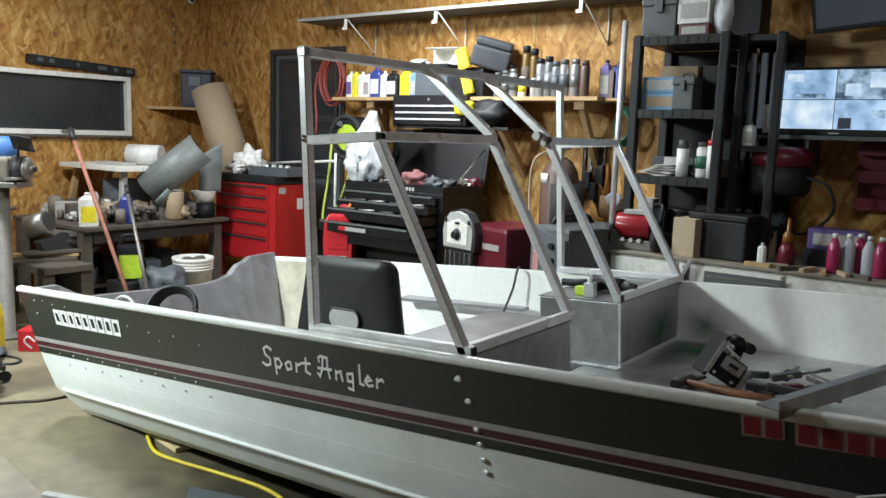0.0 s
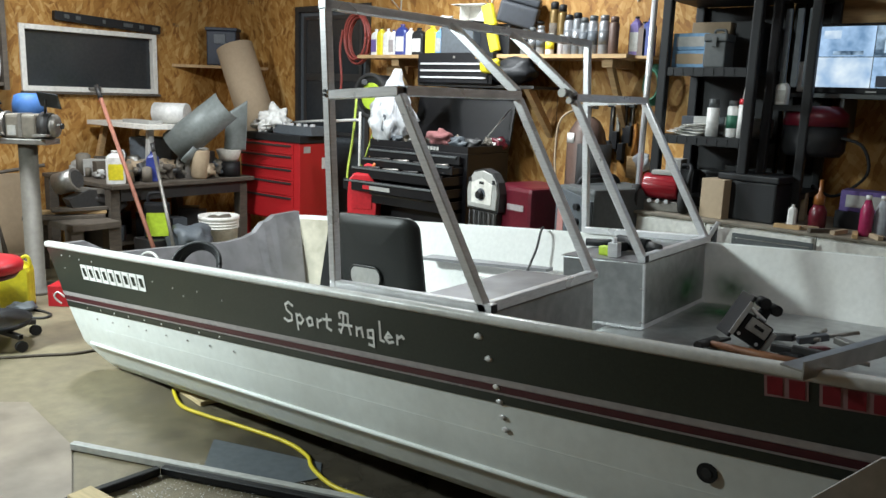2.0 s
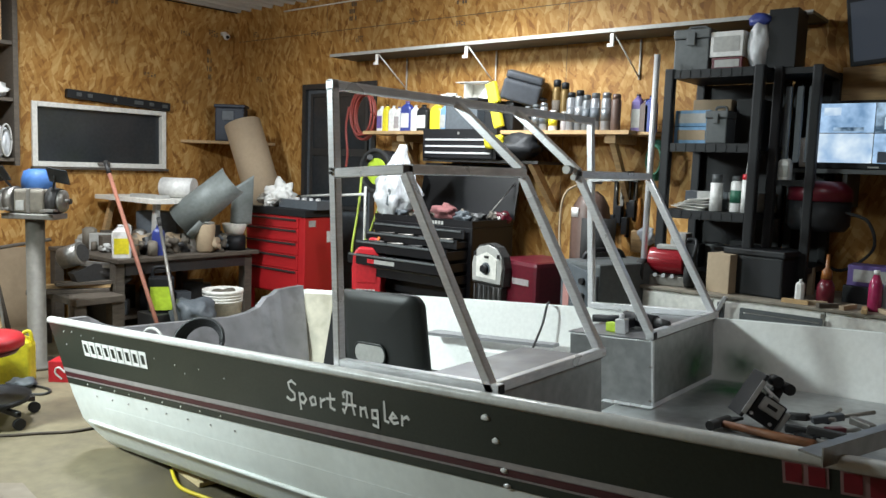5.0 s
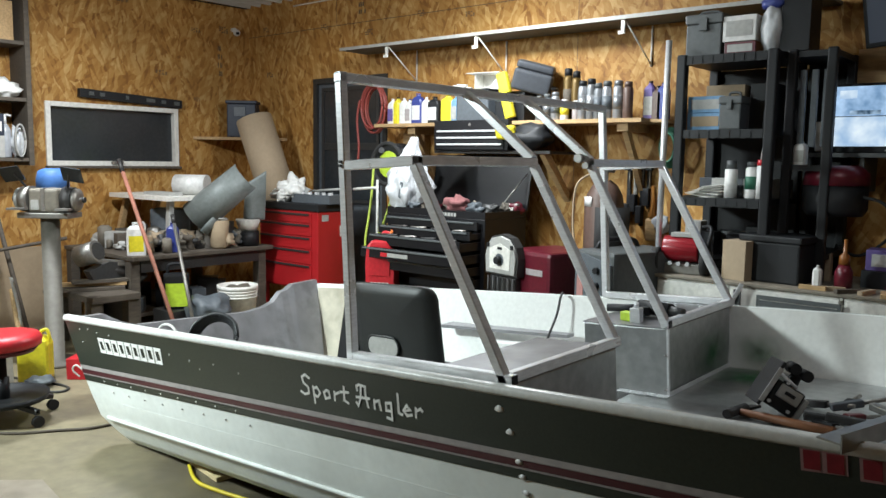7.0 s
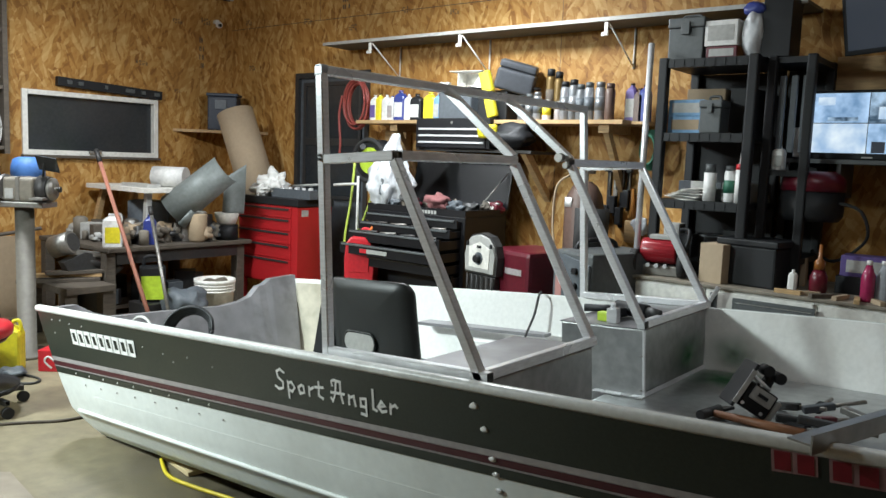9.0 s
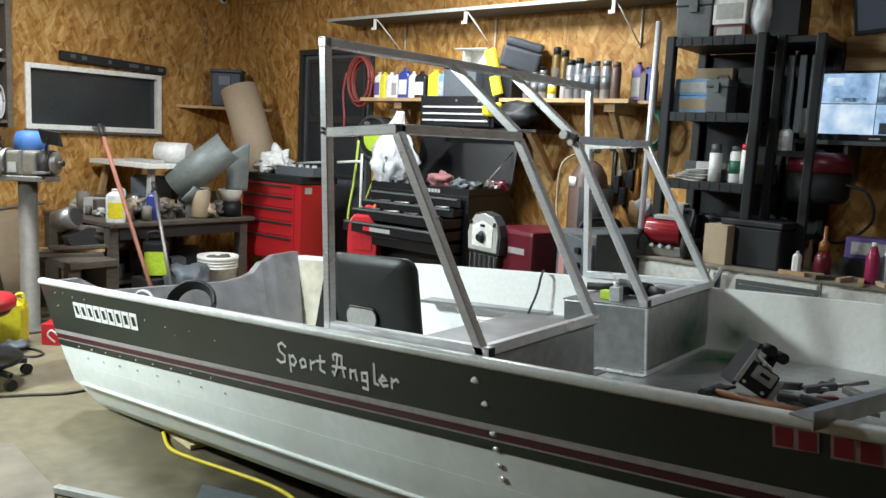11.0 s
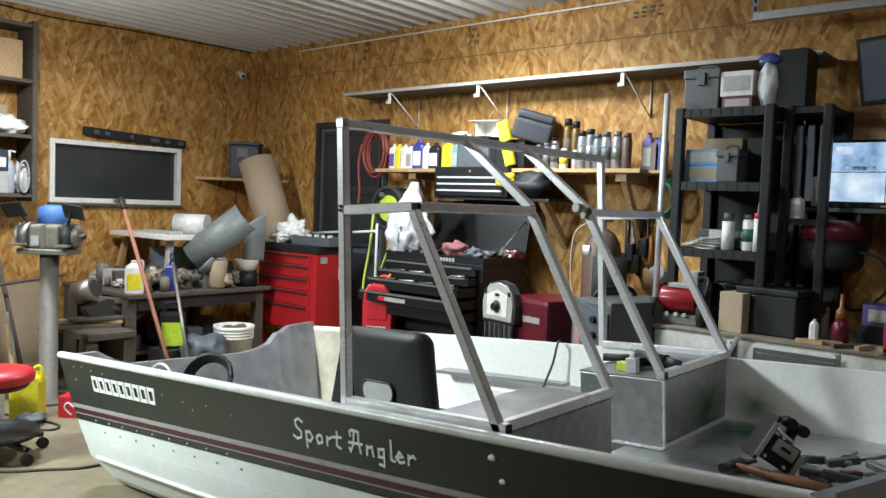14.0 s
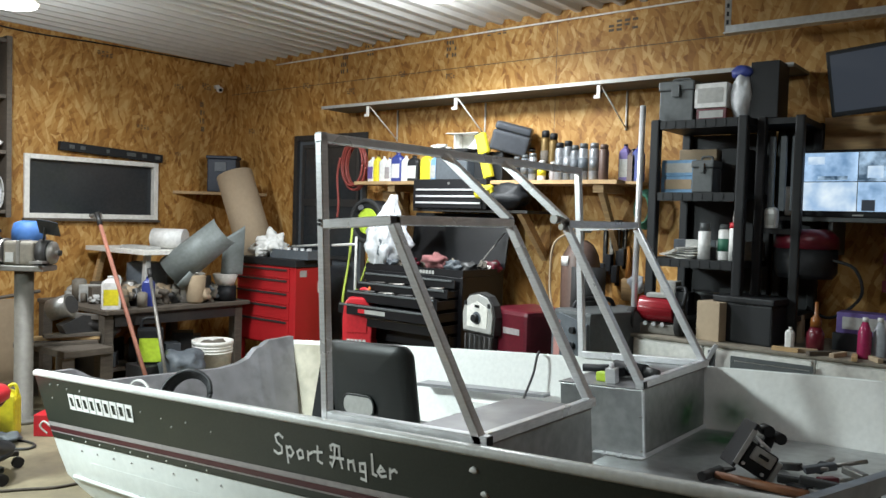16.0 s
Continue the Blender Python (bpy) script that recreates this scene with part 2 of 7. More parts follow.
SCREENB = screen_view("screen_lit", (0.16, 0.30, 0.50), (0.50, 0.72, 1.0), 9, 1.3)
SCREENW = screen_view("screen_white", (0.30, 0.48, 0.72), (0.80, 0.92, 1.0), 7, 4.1)
SCREENG = screen_view("screen_grey", (0.03, 0.07, 0.12), (0.42, 0.60, 0.80), 14, 7.7)
SCREEND = glow("screen_dark", (0.03, 0.04, 0.06), 0.6)
LIT = glow("lit_tube", (1.0, 0.97, 0.92), 14.0)
REGRED = mat("red_letter", (0.22, 0.012, 0.022), 0.5)
REGBG = mat("letter_plate", (0.32, 0.19, 0.195), 0.5)
PINKFL = mat("pink_fluid_bottle", (0.30, 0.025, 0.085), 0.2)
CLEARB = mat("clear_bottle", (0.40, 0.42, 0.45), 0.15)
STAMP = mat("dark_ink", (0.10, 0.075, 0.05), 0.8, stain_amt=0.6, dark=(0.2, 0.13, 0.06))
BEIGE = mat("stained_beige_panel", (0.50, 0.46, 0.36), 0.5, grain=12, vary=0.2, stain=7, stain_amt=0.7, bump=0.06, dark=(0.25, 0.22, 0.15))
RUBBER = mat("rubber", (0.02, 0.02, 0.02), 0.8)


def fading_film(name, color=(0.012, 0.10, 0.028), least=0.5, most=1.6, scale=9):
    """A thin film that fades out unevenly from its middle; also paints floor shade."""
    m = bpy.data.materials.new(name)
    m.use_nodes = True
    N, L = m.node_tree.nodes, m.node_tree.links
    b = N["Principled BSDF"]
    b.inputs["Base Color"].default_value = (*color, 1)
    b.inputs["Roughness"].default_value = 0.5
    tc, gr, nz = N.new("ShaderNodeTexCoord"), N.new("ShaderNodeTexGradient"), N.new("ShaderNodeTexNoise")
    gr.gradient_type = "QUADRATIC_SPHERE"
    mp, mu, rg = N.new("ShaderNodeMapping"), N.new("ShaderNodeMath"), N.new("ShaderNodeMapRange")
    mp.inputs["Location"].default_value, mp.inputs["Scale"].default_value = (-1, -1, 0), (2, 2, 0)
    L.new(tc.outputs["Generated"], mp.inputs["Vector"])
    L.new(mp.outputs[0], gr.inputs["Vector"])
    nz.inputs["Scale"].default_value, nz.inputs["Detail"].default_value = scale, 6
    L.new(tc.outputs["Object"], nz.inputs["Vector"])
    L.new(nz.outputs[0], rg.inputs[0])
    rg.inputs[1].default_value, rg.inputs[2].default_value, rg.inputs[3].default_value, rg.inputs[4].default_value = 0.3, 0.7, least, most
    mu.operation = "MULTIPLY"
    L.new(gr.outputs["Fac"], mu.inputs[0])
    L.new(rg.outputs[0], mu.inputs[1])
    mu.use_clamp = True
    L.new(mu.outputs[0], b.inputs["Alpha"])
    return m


# ---- mesh helpers ----


def box(bm, x0, x1, y0, y1, z0, z1, bevel=0.0):
    vs = [bm.verts.new(p) for p in ((x0, y0, z0), (x1, y0, z0), (x1, y1, z0), (x0, y1, z0), (x0, y0, z1), (x1, y0, z1), (x1, y1, z1), (x0, y1, z1))]
    fs = [bm.faces.new([vs[i] for i in f]) for f in ((3, 2, 1, 0), (4, 5, 6, 7), (0, 1, 5, 4), (1, 2, 6, 5), (2, 3, 7, 6), (3, 0, 4, 7))]
    if bevel:
        es = list({e for f in fs for e in f.edges})
        bmesh.ops.bevel(bm, geom=es, offset=bevel, segments=2, affect="EDGES", profile=0.6)
    return vs


def frame_axes(d):
    d = Vector(d).normalized()
    a = Vector((0, 0, 1)) if abs(d.z) < 0.95 else Vector((1, 0, 0))
    r = d.cross(a).normalized()
    return r, r.cross(d).normalized()


def rod(bm, p0, p1, r0, r1=None, seg=12, caps=True):
    r1 = r0 if r1 is None else r1
    p0, p1 = Vector(p0), Vector(p1)
    a, b = frame_axes(p1 - p0)
    rings = []
    for p, r in ((p0, r0), (p1, r1)):
        rings.append([bm.verts.new(p + r * (math.cos(2 * math.pi * i / seg) * a + math.sin(2 * math.pi * i / seg) * b)) for i in range(seg)])
    for i in range(seg):
        f = bm.faces.new((rings[0][i], rings[0][(i + 1) % seg], rings[1][(i + 1) % seg], rings[1][i]))
        f.smooth = True
    if caps:
        bm.faces.new(rings[0][::-1])
        bm.faces.new(rings[1])


def sqtube(bm, p0, p1, w, up=(0, 0, 1), wall=0.0035, bevel=0.003):
    """A hollow square tube with open ends."""
    p0, p1 = Vector(p0), Vector(p1)
    d = (p1 - p0).normalized()
    u = Vector(up)
    if abs(u.dot(d)) > 0.95:
        u = Vector((1, 0, 0))
    a = d.cross(u).normalized()
    b = a.cross(d).normalized()
    h, c = w / 2, bevel
    outer = [(h, h - c), (h - c, h), (-h + c, h), (-h, h - c), (-h, -h + c), (-h + c, -h), (h - c, -h), (h, -h + c)]
    hi = h - wall
    inner = [(hi, hi), (hi, hi), (-hi, hi), (-hi, hi), (-hi, -hi), (-hi, -hi), (hi, -hi), (hi, -hi)]
    loops = []
    for ring in (outer, inner):
        for p in (p0, p1):
            loops.append([bm.verts.new(p + x * a + y * b) for x, y in ring])
    o0, o1, i0, i1 = loops
    for i in range(8):
        j = (i + 1) % 8
        bm.faces.new((o0[i], o0[j], o1[j], o1[i]))
        bm.faces.new((o1[i], o1[j], i1[j], i1[i]))
        bm.faces.new((o0[j], o0[i], i0[i], i0[j]))
        if i % 2:
            bm.faces.new((i0[j], i0[i], i1[i], i1[j]))


def lathe(bm, profile, at=(0, 0, 0), seg=16):
    """Turned about z. profile: (radius, height) from the foot up."""
    o = Vector(at)
    rings = [[bm.verts.new(o + Vector((r * math.cos(2 * math.pi * i / seg), r * math.sin(2 * math.pi * i / seg), z))) for i in range(seg)] for r, z in profile]
    for a, b in zip(rings, rings[1:]):
        for i in range(seg):
            f = bm.faces.new((a[i], a[(i + 1) % seg], b[(i + 1) % seg], b[i]))
            f.smooth = True
    bm.faces.new(rings[0][::-1])
    bm.faces.new(rings[-1])


def sweep(bm, pts, r, seg=8, smooth=True, steps=6):
    """A round cord along a smooth line through pts."""
    P = [Vector(p) for p in pts]
    Q = []
    for i in range(len(P) - 1):
        a, b, c, d = P[max(i - 1, 0)], P[i], P[i + 1], P[min(i + 2, len(P) - 1)]
        for k in range(steps):
            t = k / steps
            Q.append(0.5 * (2 * b + (c - a) * t + (2 * a - 5 * b + 4 * c - d) * t * t + (3 * b - a - 3 * c + d) * t ** 3))
    Q.append(P[-1])
    rings, a = [], None
    for i, p in enumerate(Q):
        d = (Q[min(i + 1, len(Q) - 1)] - Q[max(i - 1, 0)]).normalized()
        if a is None:
            a = frame_axes(d)[0]
        a = (a - a.dot(d) * d).normalized()
        b = d.cross(a)
        rings.append([bm.verts.new(p + r * (math.cos(2 * math.pi * k / seg) * a + math.sin(2 * math.pi * k / seg) * b)) for k in range(seg)])
    for s, t in zip(rings, rings[1:]):
        for k in range(seg):
            f = bm.faces.new((s[k], s[(k + 1) % seg], t[(k + 1) % seg], t[k]))
            f.smooth = smooth
    bm.faces.new(rings[0][::-1])
    bm.faces.new(rings[-1])


def plate(bm, outline, axis, lo, hi):
    """A flat plate: outline of 2D points, thick along axis 'x', 'y' or 'z'."""
    def at(p, h):
        return {"x": (h, p[0], p[1]), "y": (p[0], h, p[1]), "z": (p[0], p[1], h)}[axis]
    a = [bm.verts.new(at(p, lo)) for p in outline]
    b = [bm.verts.new(at(p, hi)) for p in outline]
    bm.faces.new(a[::-1])
    bm.faces.new(b)
    for i in range(len(a)):
        j = (i + 1) % len(a)
        bm.faces.new((a[i], a[j], b[j], b[i]))


def lump(bm, at, size, seed, rough=0.35, sub=3):
    """An uneven lump, such as a rag or a crumpled bag."""
    made = bmesh.ops.create_icosphere(bm, subdivisions=sub, radius=1.0)
    for v in made["verts"]:
        n = noise.noise(v.co * 1.7 + Vector((seed, seed * 2, 0))) + 0.5 * noise.noise(v.co * 4.1 + Vector((0, seed, seed))) - 0.35 * abs(noise.noise(v.co * 6.3 + Vector((seed, 0, seed))))
        v.co = Vector(at) + Vector([c * s * (1 + rough * n) for c, s in zip(v.co, size)])
        v.co.z = max(v.co.z, at[2] - size[2])
    for f in {f for v in made["verts"] for f in v.link_faces}:
        f.smooth = True


def mesh_of(name, bm, material):
    bmesh.ops.recalc_face_normals(bm, faces=bm.faces)
    me = bpy.data.meshes.new(name)
    bm.to_mesh(me)
    bm.free()
    me.materials.append(material)
    return me


def part(name, bm, material, parent, label=""):
    ob = new(name, mesh_of(name, bm, material))
    ob.parent = parent
    return tagged(ob, label)


def thing(name, label, category, at=(0, 0, 0), rz=0.0, group="", kind="", m=None):
    ob = new(name)
    ob.empty_display_size = 0.05
    ob.matrix_basis = m if m is not None else pose(*at, 0, 0, rz)
    return tagged(ob, label, category, group, kind)


def solid(name, build, material, label, category, at=(0, 0, 0), rz=0.0, group="", kind="", m=None):
    """A thing that is one mesh."""
    bm = bmesh.new()
    build(bm)
    ob = new(name, mesh_of(name, bm, material))
    ob.matrix_basis = m if m is not None else pose(*at, 0, 0, rz)
    return tagged(ob, label, category, group, kind)


def made(build):
    bm = bmesh.new()
    build(bm)
    return bm


def boxed(*a, bevel=0.0):
    return made(lambda bm: box(bm, *a, bevel=bevel))


def bevel_all(bm, off, seg=2):
    bmesh.ops.bevel(bm, geom=list(bm.edges), offset=off, segments=seg, affect="EDGES", profile=0.6)
    return bm

# ---- structure ----
W = 0.12
solid("floor", lambda bm: box(bm, XL - W, XR + W, YF - W, YB + W, -0.15, 0), CONCRETE, "stained tan concrete garage floor", "floor", kind="structure")
DX0, DX1, DZ1 = -3.64, -2.74, 2.01                       # door in the back wall
bm = bmesh.new()
box(bm, XL - W, DX0, YB, YB + W, 0, ZC)
box(bm, DX0, DX1, YB, YB + W, DZ1, ZC)
box(bm, DX1, XR + W, YB, YB + W, 0, ZC)
tagged(new("wall_back", mesh_of("wall_back", bm, OSB_Y)), "bare strand board garage wall with printed stamps", "wall", kind="structure")
WY0, WY1, WZ0, WZ1 = 1.05, 2.165, 1.245, 1.725          # window in the side wall
bm = bmesh.new()
box(bm, XL - W, XL, YF - W, WY0, 0, ZC)
box(bm, XL - W, XL, WY1, YB, 0, ZC)
box(bm, XL - W, XL, WY0, WY1, 0, WZ0)
box(bm, XL - W, XL, WY0, WY1, WZ1, ZC)
tagged(new("wall_side", mesh_of("wall_side", bm, OSB_X)), "bare strand board side wall of the garage", "wall", kind="structure")
solid("wall_front", lambda bm: box(bm, XL, XR + W, YF - W, YF, 0, ZC), OSB_Y, "bare strand board wall", "wall", kind="structure")
solid("wall_far_side", lambda bm: box(bm, XR, XR + W, YF, YB, 0, ZC), OSB_X, "bare strand board wall", "wall", kind="structure")


def ribbed(bm):
    x = XL - W
    prof = []
    while x < XR + W:
        prof += [(x, ZC), (x + 0.095, ZC), (x + 0.110, ZC - 0.030), (x + 0.140, ZC - 0.030), (x + 0.155, ZC)]
        x += 0.155
    a = [bm.verts.new((px, YF - W, pz)) for px, pz in prof]
    b = [bm.verts.new((px, YB + W, pz)) for px, pz in prof]
    for i in range(len(prof) - 1):
        bm.faces.new((a[i], a[i + 1], b[i + 1], b[i]))
    box(bm, XL - W, XR + W, YF - W, YB + W, ZC + 0.01, ZC + 0.06)


solid("ceiling", ribbed, CEIL, "white ribbed steel ceiling panels", "ceiling", kind="structure")

# ---- the boat: u forward, v across, w up, pitched bow up on its blocks ----
PIV = 0.69
boat = thing("boat", "flat-bottomed aluminium fishing boat, dark green over white, on blocks", "boat", m=pose(0, 0, PIV, 0, -3.78, 0))
US = [-1.87, -1.4, -0.9, -0.4, 0.1, 0.6, 1.1, 1.6, 2.1, 2.6, 3.0, 3.25]
NEAR = [-0.06, -0.06, -0.06, -0.06, -0.06, -0.06, -0.06, -0.055, -0.01, 0.10, 0.28, 0.45]
FAR = [1.43, 1.50, 1.56, 1.61, 1.64, 1.64, 1.62, 1.56, 1.48, 1.36, 1.20, 1.05]
RISE = [0, 0, 0, 0, 0, 0, 0, 0.0, 0.02, 0.07, 0.16, 0.26]     # the bottom turns up at the bow


def interp(u, ys):
    return float(np.interp(u, US, ys))


def near_pt(u, w, off=0.0):
    """A point on the near side at height w; off: metres outwards."""
    v0 = interp(u, NEAR)
    lean = float(np.interp(w, [0.12, 0.245, 0.71], [0.16, 0.085, 0.0]))
    rake = max(0.0, min(1.0, (-1.2 - u) / 0.67)) * float(np.interp(w, [0.12, 0.18, 0.25, 0.35, 0.5, 0.71], [0.24, 0.16, 0.115, 0.075, 0.04, 0.0]))
    return Vector((u + rake, v0 + lean - off, w + interp(u, RISE) * (0.71 - w) / 0.59 - PIV))


def far_pt(u, w, off=0.0):
    v0 = interp(u, FAR)
    lean = float(np.interp(w, [0.12, 0.245, 0.71], [0.16, 0.085, 0.0]))
    rake = max(0.0, min(1.0, (-1.2 - u) / 0.67)) * float(np.interp(w, [0.12, 0.18, 0.25, 0.35, 0.5, 0.71], [0.24, 0.16, 0.115, 0.075, 0.04, 0.0]))
    return Vector((u + rake, v0 - lean + off, w + interp(u, RISE) * (0.71 - w) / 0.59 - PIV))


UU = [-1.87 + i * (5.12 / 64) for i in range(65)]


def skin(bm, fn, w0, w1, off, rows=4, us=UU):
    """A strip of the side between two heights (each a number or a function of u)."""
    f0 = w0 if callable(w0) else (lambda u: w0)
    f1 = w1 if callable(w1) else (lambda u: w1)
    grid = [[bm.verts.new(fn(u, f0(u) + (f1(u) - f0(u)) * k / rows, off)) for k in range(rows + 1)] for u in us]
    for a, b in zip(grid, grid[1:]):
        for k in range(rows):
            bm.faces.new((a[k], b[k], b[k + 1], a[k + 1])).smooth = True


def band(u, w):
    return w + 0.022 * u


def hull_shell(bm):
    skin(bm, near_pt, 0.245, 0.70, 0.0)
    skin(bm, near_pt, 0.12, 0.245, 0.0, 4)
    skin(bm, far_pt, 0.245, 0.70, 0.0)
    skin(bm, far_pt, 0.12, 0.245, 0.0, 2)
    low = [(bm.verts.new(near_pt(u, 0.12)), bm.verts.new(far_pt(u, 0.12))) for u in UU]
    for a, b in zip(low, low[1:]):
        bm.faces.new((a[0], a[1], b[1], b[0]))
    # bow end
    ws = (0.12, 0.245, 0.5, 0.70)
    a, b = [bm.verts.new(near_pt(3.25, w)) for w in ws], [bm.verts.new(far_pt(3.25, w)) for w in ws]
    for k in range(3):
        bm.faces.new((a[k], b[k], b[k + 1], a[k + 1]))
    bmesh.ops.remove_doubles(bm, verts=bm.verts, dist=0.0008)


part("hull", made(hull_shell), HULLW, boat, "white painted riveted aluminium hull")
part("green_band", made(lambda bm: skin(bm, near_pt, lambda u: band(u, 0.522), 0.70, 0.002)), GREEN, boat, "dark green painted upper side")
part("grey_stripe", made(lambda bm: skin(bm, near_pt, lambda u: band(u, 0.505), lambda u: band(u, 0.524), 0.003, 1)), GREYST, boat, "pale grey stripe")
part("maroon_stripe", made(lambda bm: skin(bm, near_pt, lambda u: band(u, 0.483), lambda u: band(u, 0.504), 0.003, 1)), MAROON, boat, "maroon stripe")
part("pale_stripe", made(lambda bm: skin(bm, near_pt, lambda u: band(u, 0.478), lambda u: band(u, 0.4825), 0.003, 1)), GREYST, boat, "thin pale stripe")
part("black_stripe", made(lambda bm: skin(bm, near_pt, lambda u: band(u, 0.450), lambda u: band(u, 0.4775), 0.003, 1)), GREEN, boat, "dark green lower stripe")
part("far_green_band", made(lambda bm: skin(bm, far_pt, 0.50, 0.70, 0.002)), GREEN, boat, "dark green painted upper side")


def chine(bm, fn):
    sweep(bm, [fn(u, 0.243, 0.001) for u in UU[1::3]], 0.009, 8, steps=2)


part("chine_rib", made(lambda bm: chine(bm, near_pt)), HULLW, boat)
part("chine_rib", made(lambda bm: chine(bm, far_pt)), HULLW, boat)


part("pressed_rib", made(lambda bm: sweep(bm, [near_pt(u, 0.352 + 0.012 * u, -0.0035) for u in UU[4::4]], 0.0044, 6, steps=2)), HULLW, boat, "faint pressed rib")


def liner(bm, fn):
    skin(bm, fn, 0.14, 0.70, -0.03, 3)


part("inner_side", made(lambda bm: liner(bm, near_pt)), LINER, boat, "scuffed white inner side")
part("inner_side", made(lambda bm: liner(bm, far_pt)), LINER, boat, "scuffed white inner side")
part("corner_panel", made(lambda bm: skin(bm, far_pt, 0.20, 0.68, -0.036, 3, [-1.80 + i * 0.06 for i in range(9)])), BEIGE, boat, "stained beige panel in the stern corner")


def gunwale(bm, fn):
    """A rounded rail, flat beneath, along the top edge."""
    prof = [(-0.036, -0.012), (-0.036, 0.008), (-0.028, 0.018), (-0.010, 0.022), (0.004, 0.020), (0.010, 0.012), (0.010, 0.002), (0.004, -0.006)]
    rings = []
    for u in UU:
        s = 1 if fn is near_pt else -1
        o = fn(u, 0.695 if s > 0 else 0.684)
        k = 1.0 if s > 0 else 0.62
        rings.append([bm.verts.new(o + Vector((0, -s * a * k, b * k))) for a, b in prof])
    for a, b in zip(rings, rings[1:]):
        for k in range(len(prof)):
            j = (k + 1) % len(prof)
            bm.faces.new((a[k], a[j], b[j], b[k])).smooth = True
    bm.faces.new(rings[0])
    bm.faces.new(rings[-1][::-1])


part("gunwale", made(lambda bm: gunwale(bm, near_pt)), GUNW, boat, "worn white rounded gunwale rail")
part("gunwale", made(lambda bm: gunwale(bm, far_pt)), GUNW, boat, "worn white rounded gunwale rail")


def transom(bm):
    """A raked plate with a low cut for the motor and a high corner on each side."""
    tops = [(-0.045, 0.70), (0.10, 0.70), (0.17, 0.655), (0.26, 0.625), (0.55, 0.615), (0.90, 0.600), (1.02, 0.612), (1.09, 0.632), (1.15, 0.682), (1.19, 0.688), (1.24, 0.716), (1.42, 0.724)]

    def at(v, w, th):
        r = float(np.interp(w, [0.12, 0.18, 0.25, 0.35, 0.5, 0.71], [0.24, 0.16, 0.115, 0.075, 0.04, 0.0]))
        k = float(np.interp(w, [0.12, 0.245, 0.71], [0.16, 0.085, 0.0]))
        mid, half = 0.685, 0.74
        v = mid + (v - mid) * (half - k - 0.004) / half
        return (-1.868 + r + th, v, w - PIV)
    front = [bm.verts.new(at(v, w, 0.045)) for v, w in tops] + [bm.verts.new(at(v, 0.13, 0.045)) for v, w in tops[::-1]]
    back = [bm.verts.new(at(v, w, 0.0)) for v, w in tops] + [bm.verts.new(at(v, 0.13, 0.0)) for v, w in tops[::-1]]
    n = len(tops)
    for ring in (front, back):
        for i in range(n - 1):
            bm.faces.new((ring[i], ring[i + 1], ring[2 * n - 2 - i], ring[2 * n - 1 - i]))
    for i in range(2 * n):
        j = (i + 1) % (2 * n)
        bm.faces.new((front[i], front[j], back[j], back[i]))


part("transom", made(transom), ALUW, boat, "bare dull grey aluminium transom plate with a motor cut-out")
tr_hole = made(lambda bm: rod(bm, (-1.78, 1.125, 0.497 - PIV), (-1.752, 1.125, 0.497 - PIV), 0.015, seg=12))
part("drain_hole", tr_hole, BLACKP, boat)


def deck(bm):
    vs = []
    us = [0.46 + i * 0.2 for i in range(13)]
    for u in us:
        vs.append([bm.verts.new((u, near_pt(u, 0.40).y + 0.03, 0.452 - PIV)), bm.verts.new((u, far_pt(u, 0.40).y - 0.03, 0.452 - PIV))])
    for a, b in zip(vs, vs[1:]):
        bm.faces.new((a[0], b[0], b[1], a[1]))
    a, b = [bm.verts.new((0.46, vs[0][k].co.y + (0.09, -0.09)[k], 0.19 - PIV)) for k in (0, 1)]
    bm.faces.new((vs[0][0], vs[0][1], b, a))


part("fore_deck", made(deck), ALUSH, boat, "bare sheet aluminium fore deck")
part("aft_floor", boxed(-1.6, 0.455, 0.13, 1.36, 0.17 - PIV, 0.19 - PIV), ALUSH, boat)
# consoles
TOPW = 0.702


def console(v0, v1, u0, name_):
    c = part(name_, boxed(u0, 0.590, v0, v1, 0.34 - PIV, TOPW - 0.006 - PIV, bevel=0.003), ALUSH, boat, "bare sheet aluminium side console")
    part("console_top", boxed(u0 - 0.004, 0.594, v0 - 0.004, v1 + 0.004, TOPW - 0.004 - PIV, TOPW - PIV), ALUW, c, "scratched grey sheet top")
    return c


con1 = console(0.03, 0.600, 0.29, "console")
con2 = console(0.985, 1.585, 0.25, "console")
part("corner_trim", boxed(0.588, 0.596, 0.978, 0.990, 0.455 - PIV, TOPW - 0.005 - PIV), ALU, con2)
part("base_angle", boxed(0.40, 0.60, 0.945, 0.982, 0.4535 - PIV, 0.457 - PIV), ALU, con2, "bright aluminium angle")
part("base_angle", boxed(0.597, 0.60, 0.98, 1.57, 0.4535 - PIV, 0.47 - PIV), ALU, con2)
for w in (0.60, 0.475):
    part("rivet", made(lambda bm: lathe(bm, [(0.006, 0), (0.005, 0.003), (0.001, 0.005)], (0.585, 0.975, w - PIV), 8)), STEEL, con2)

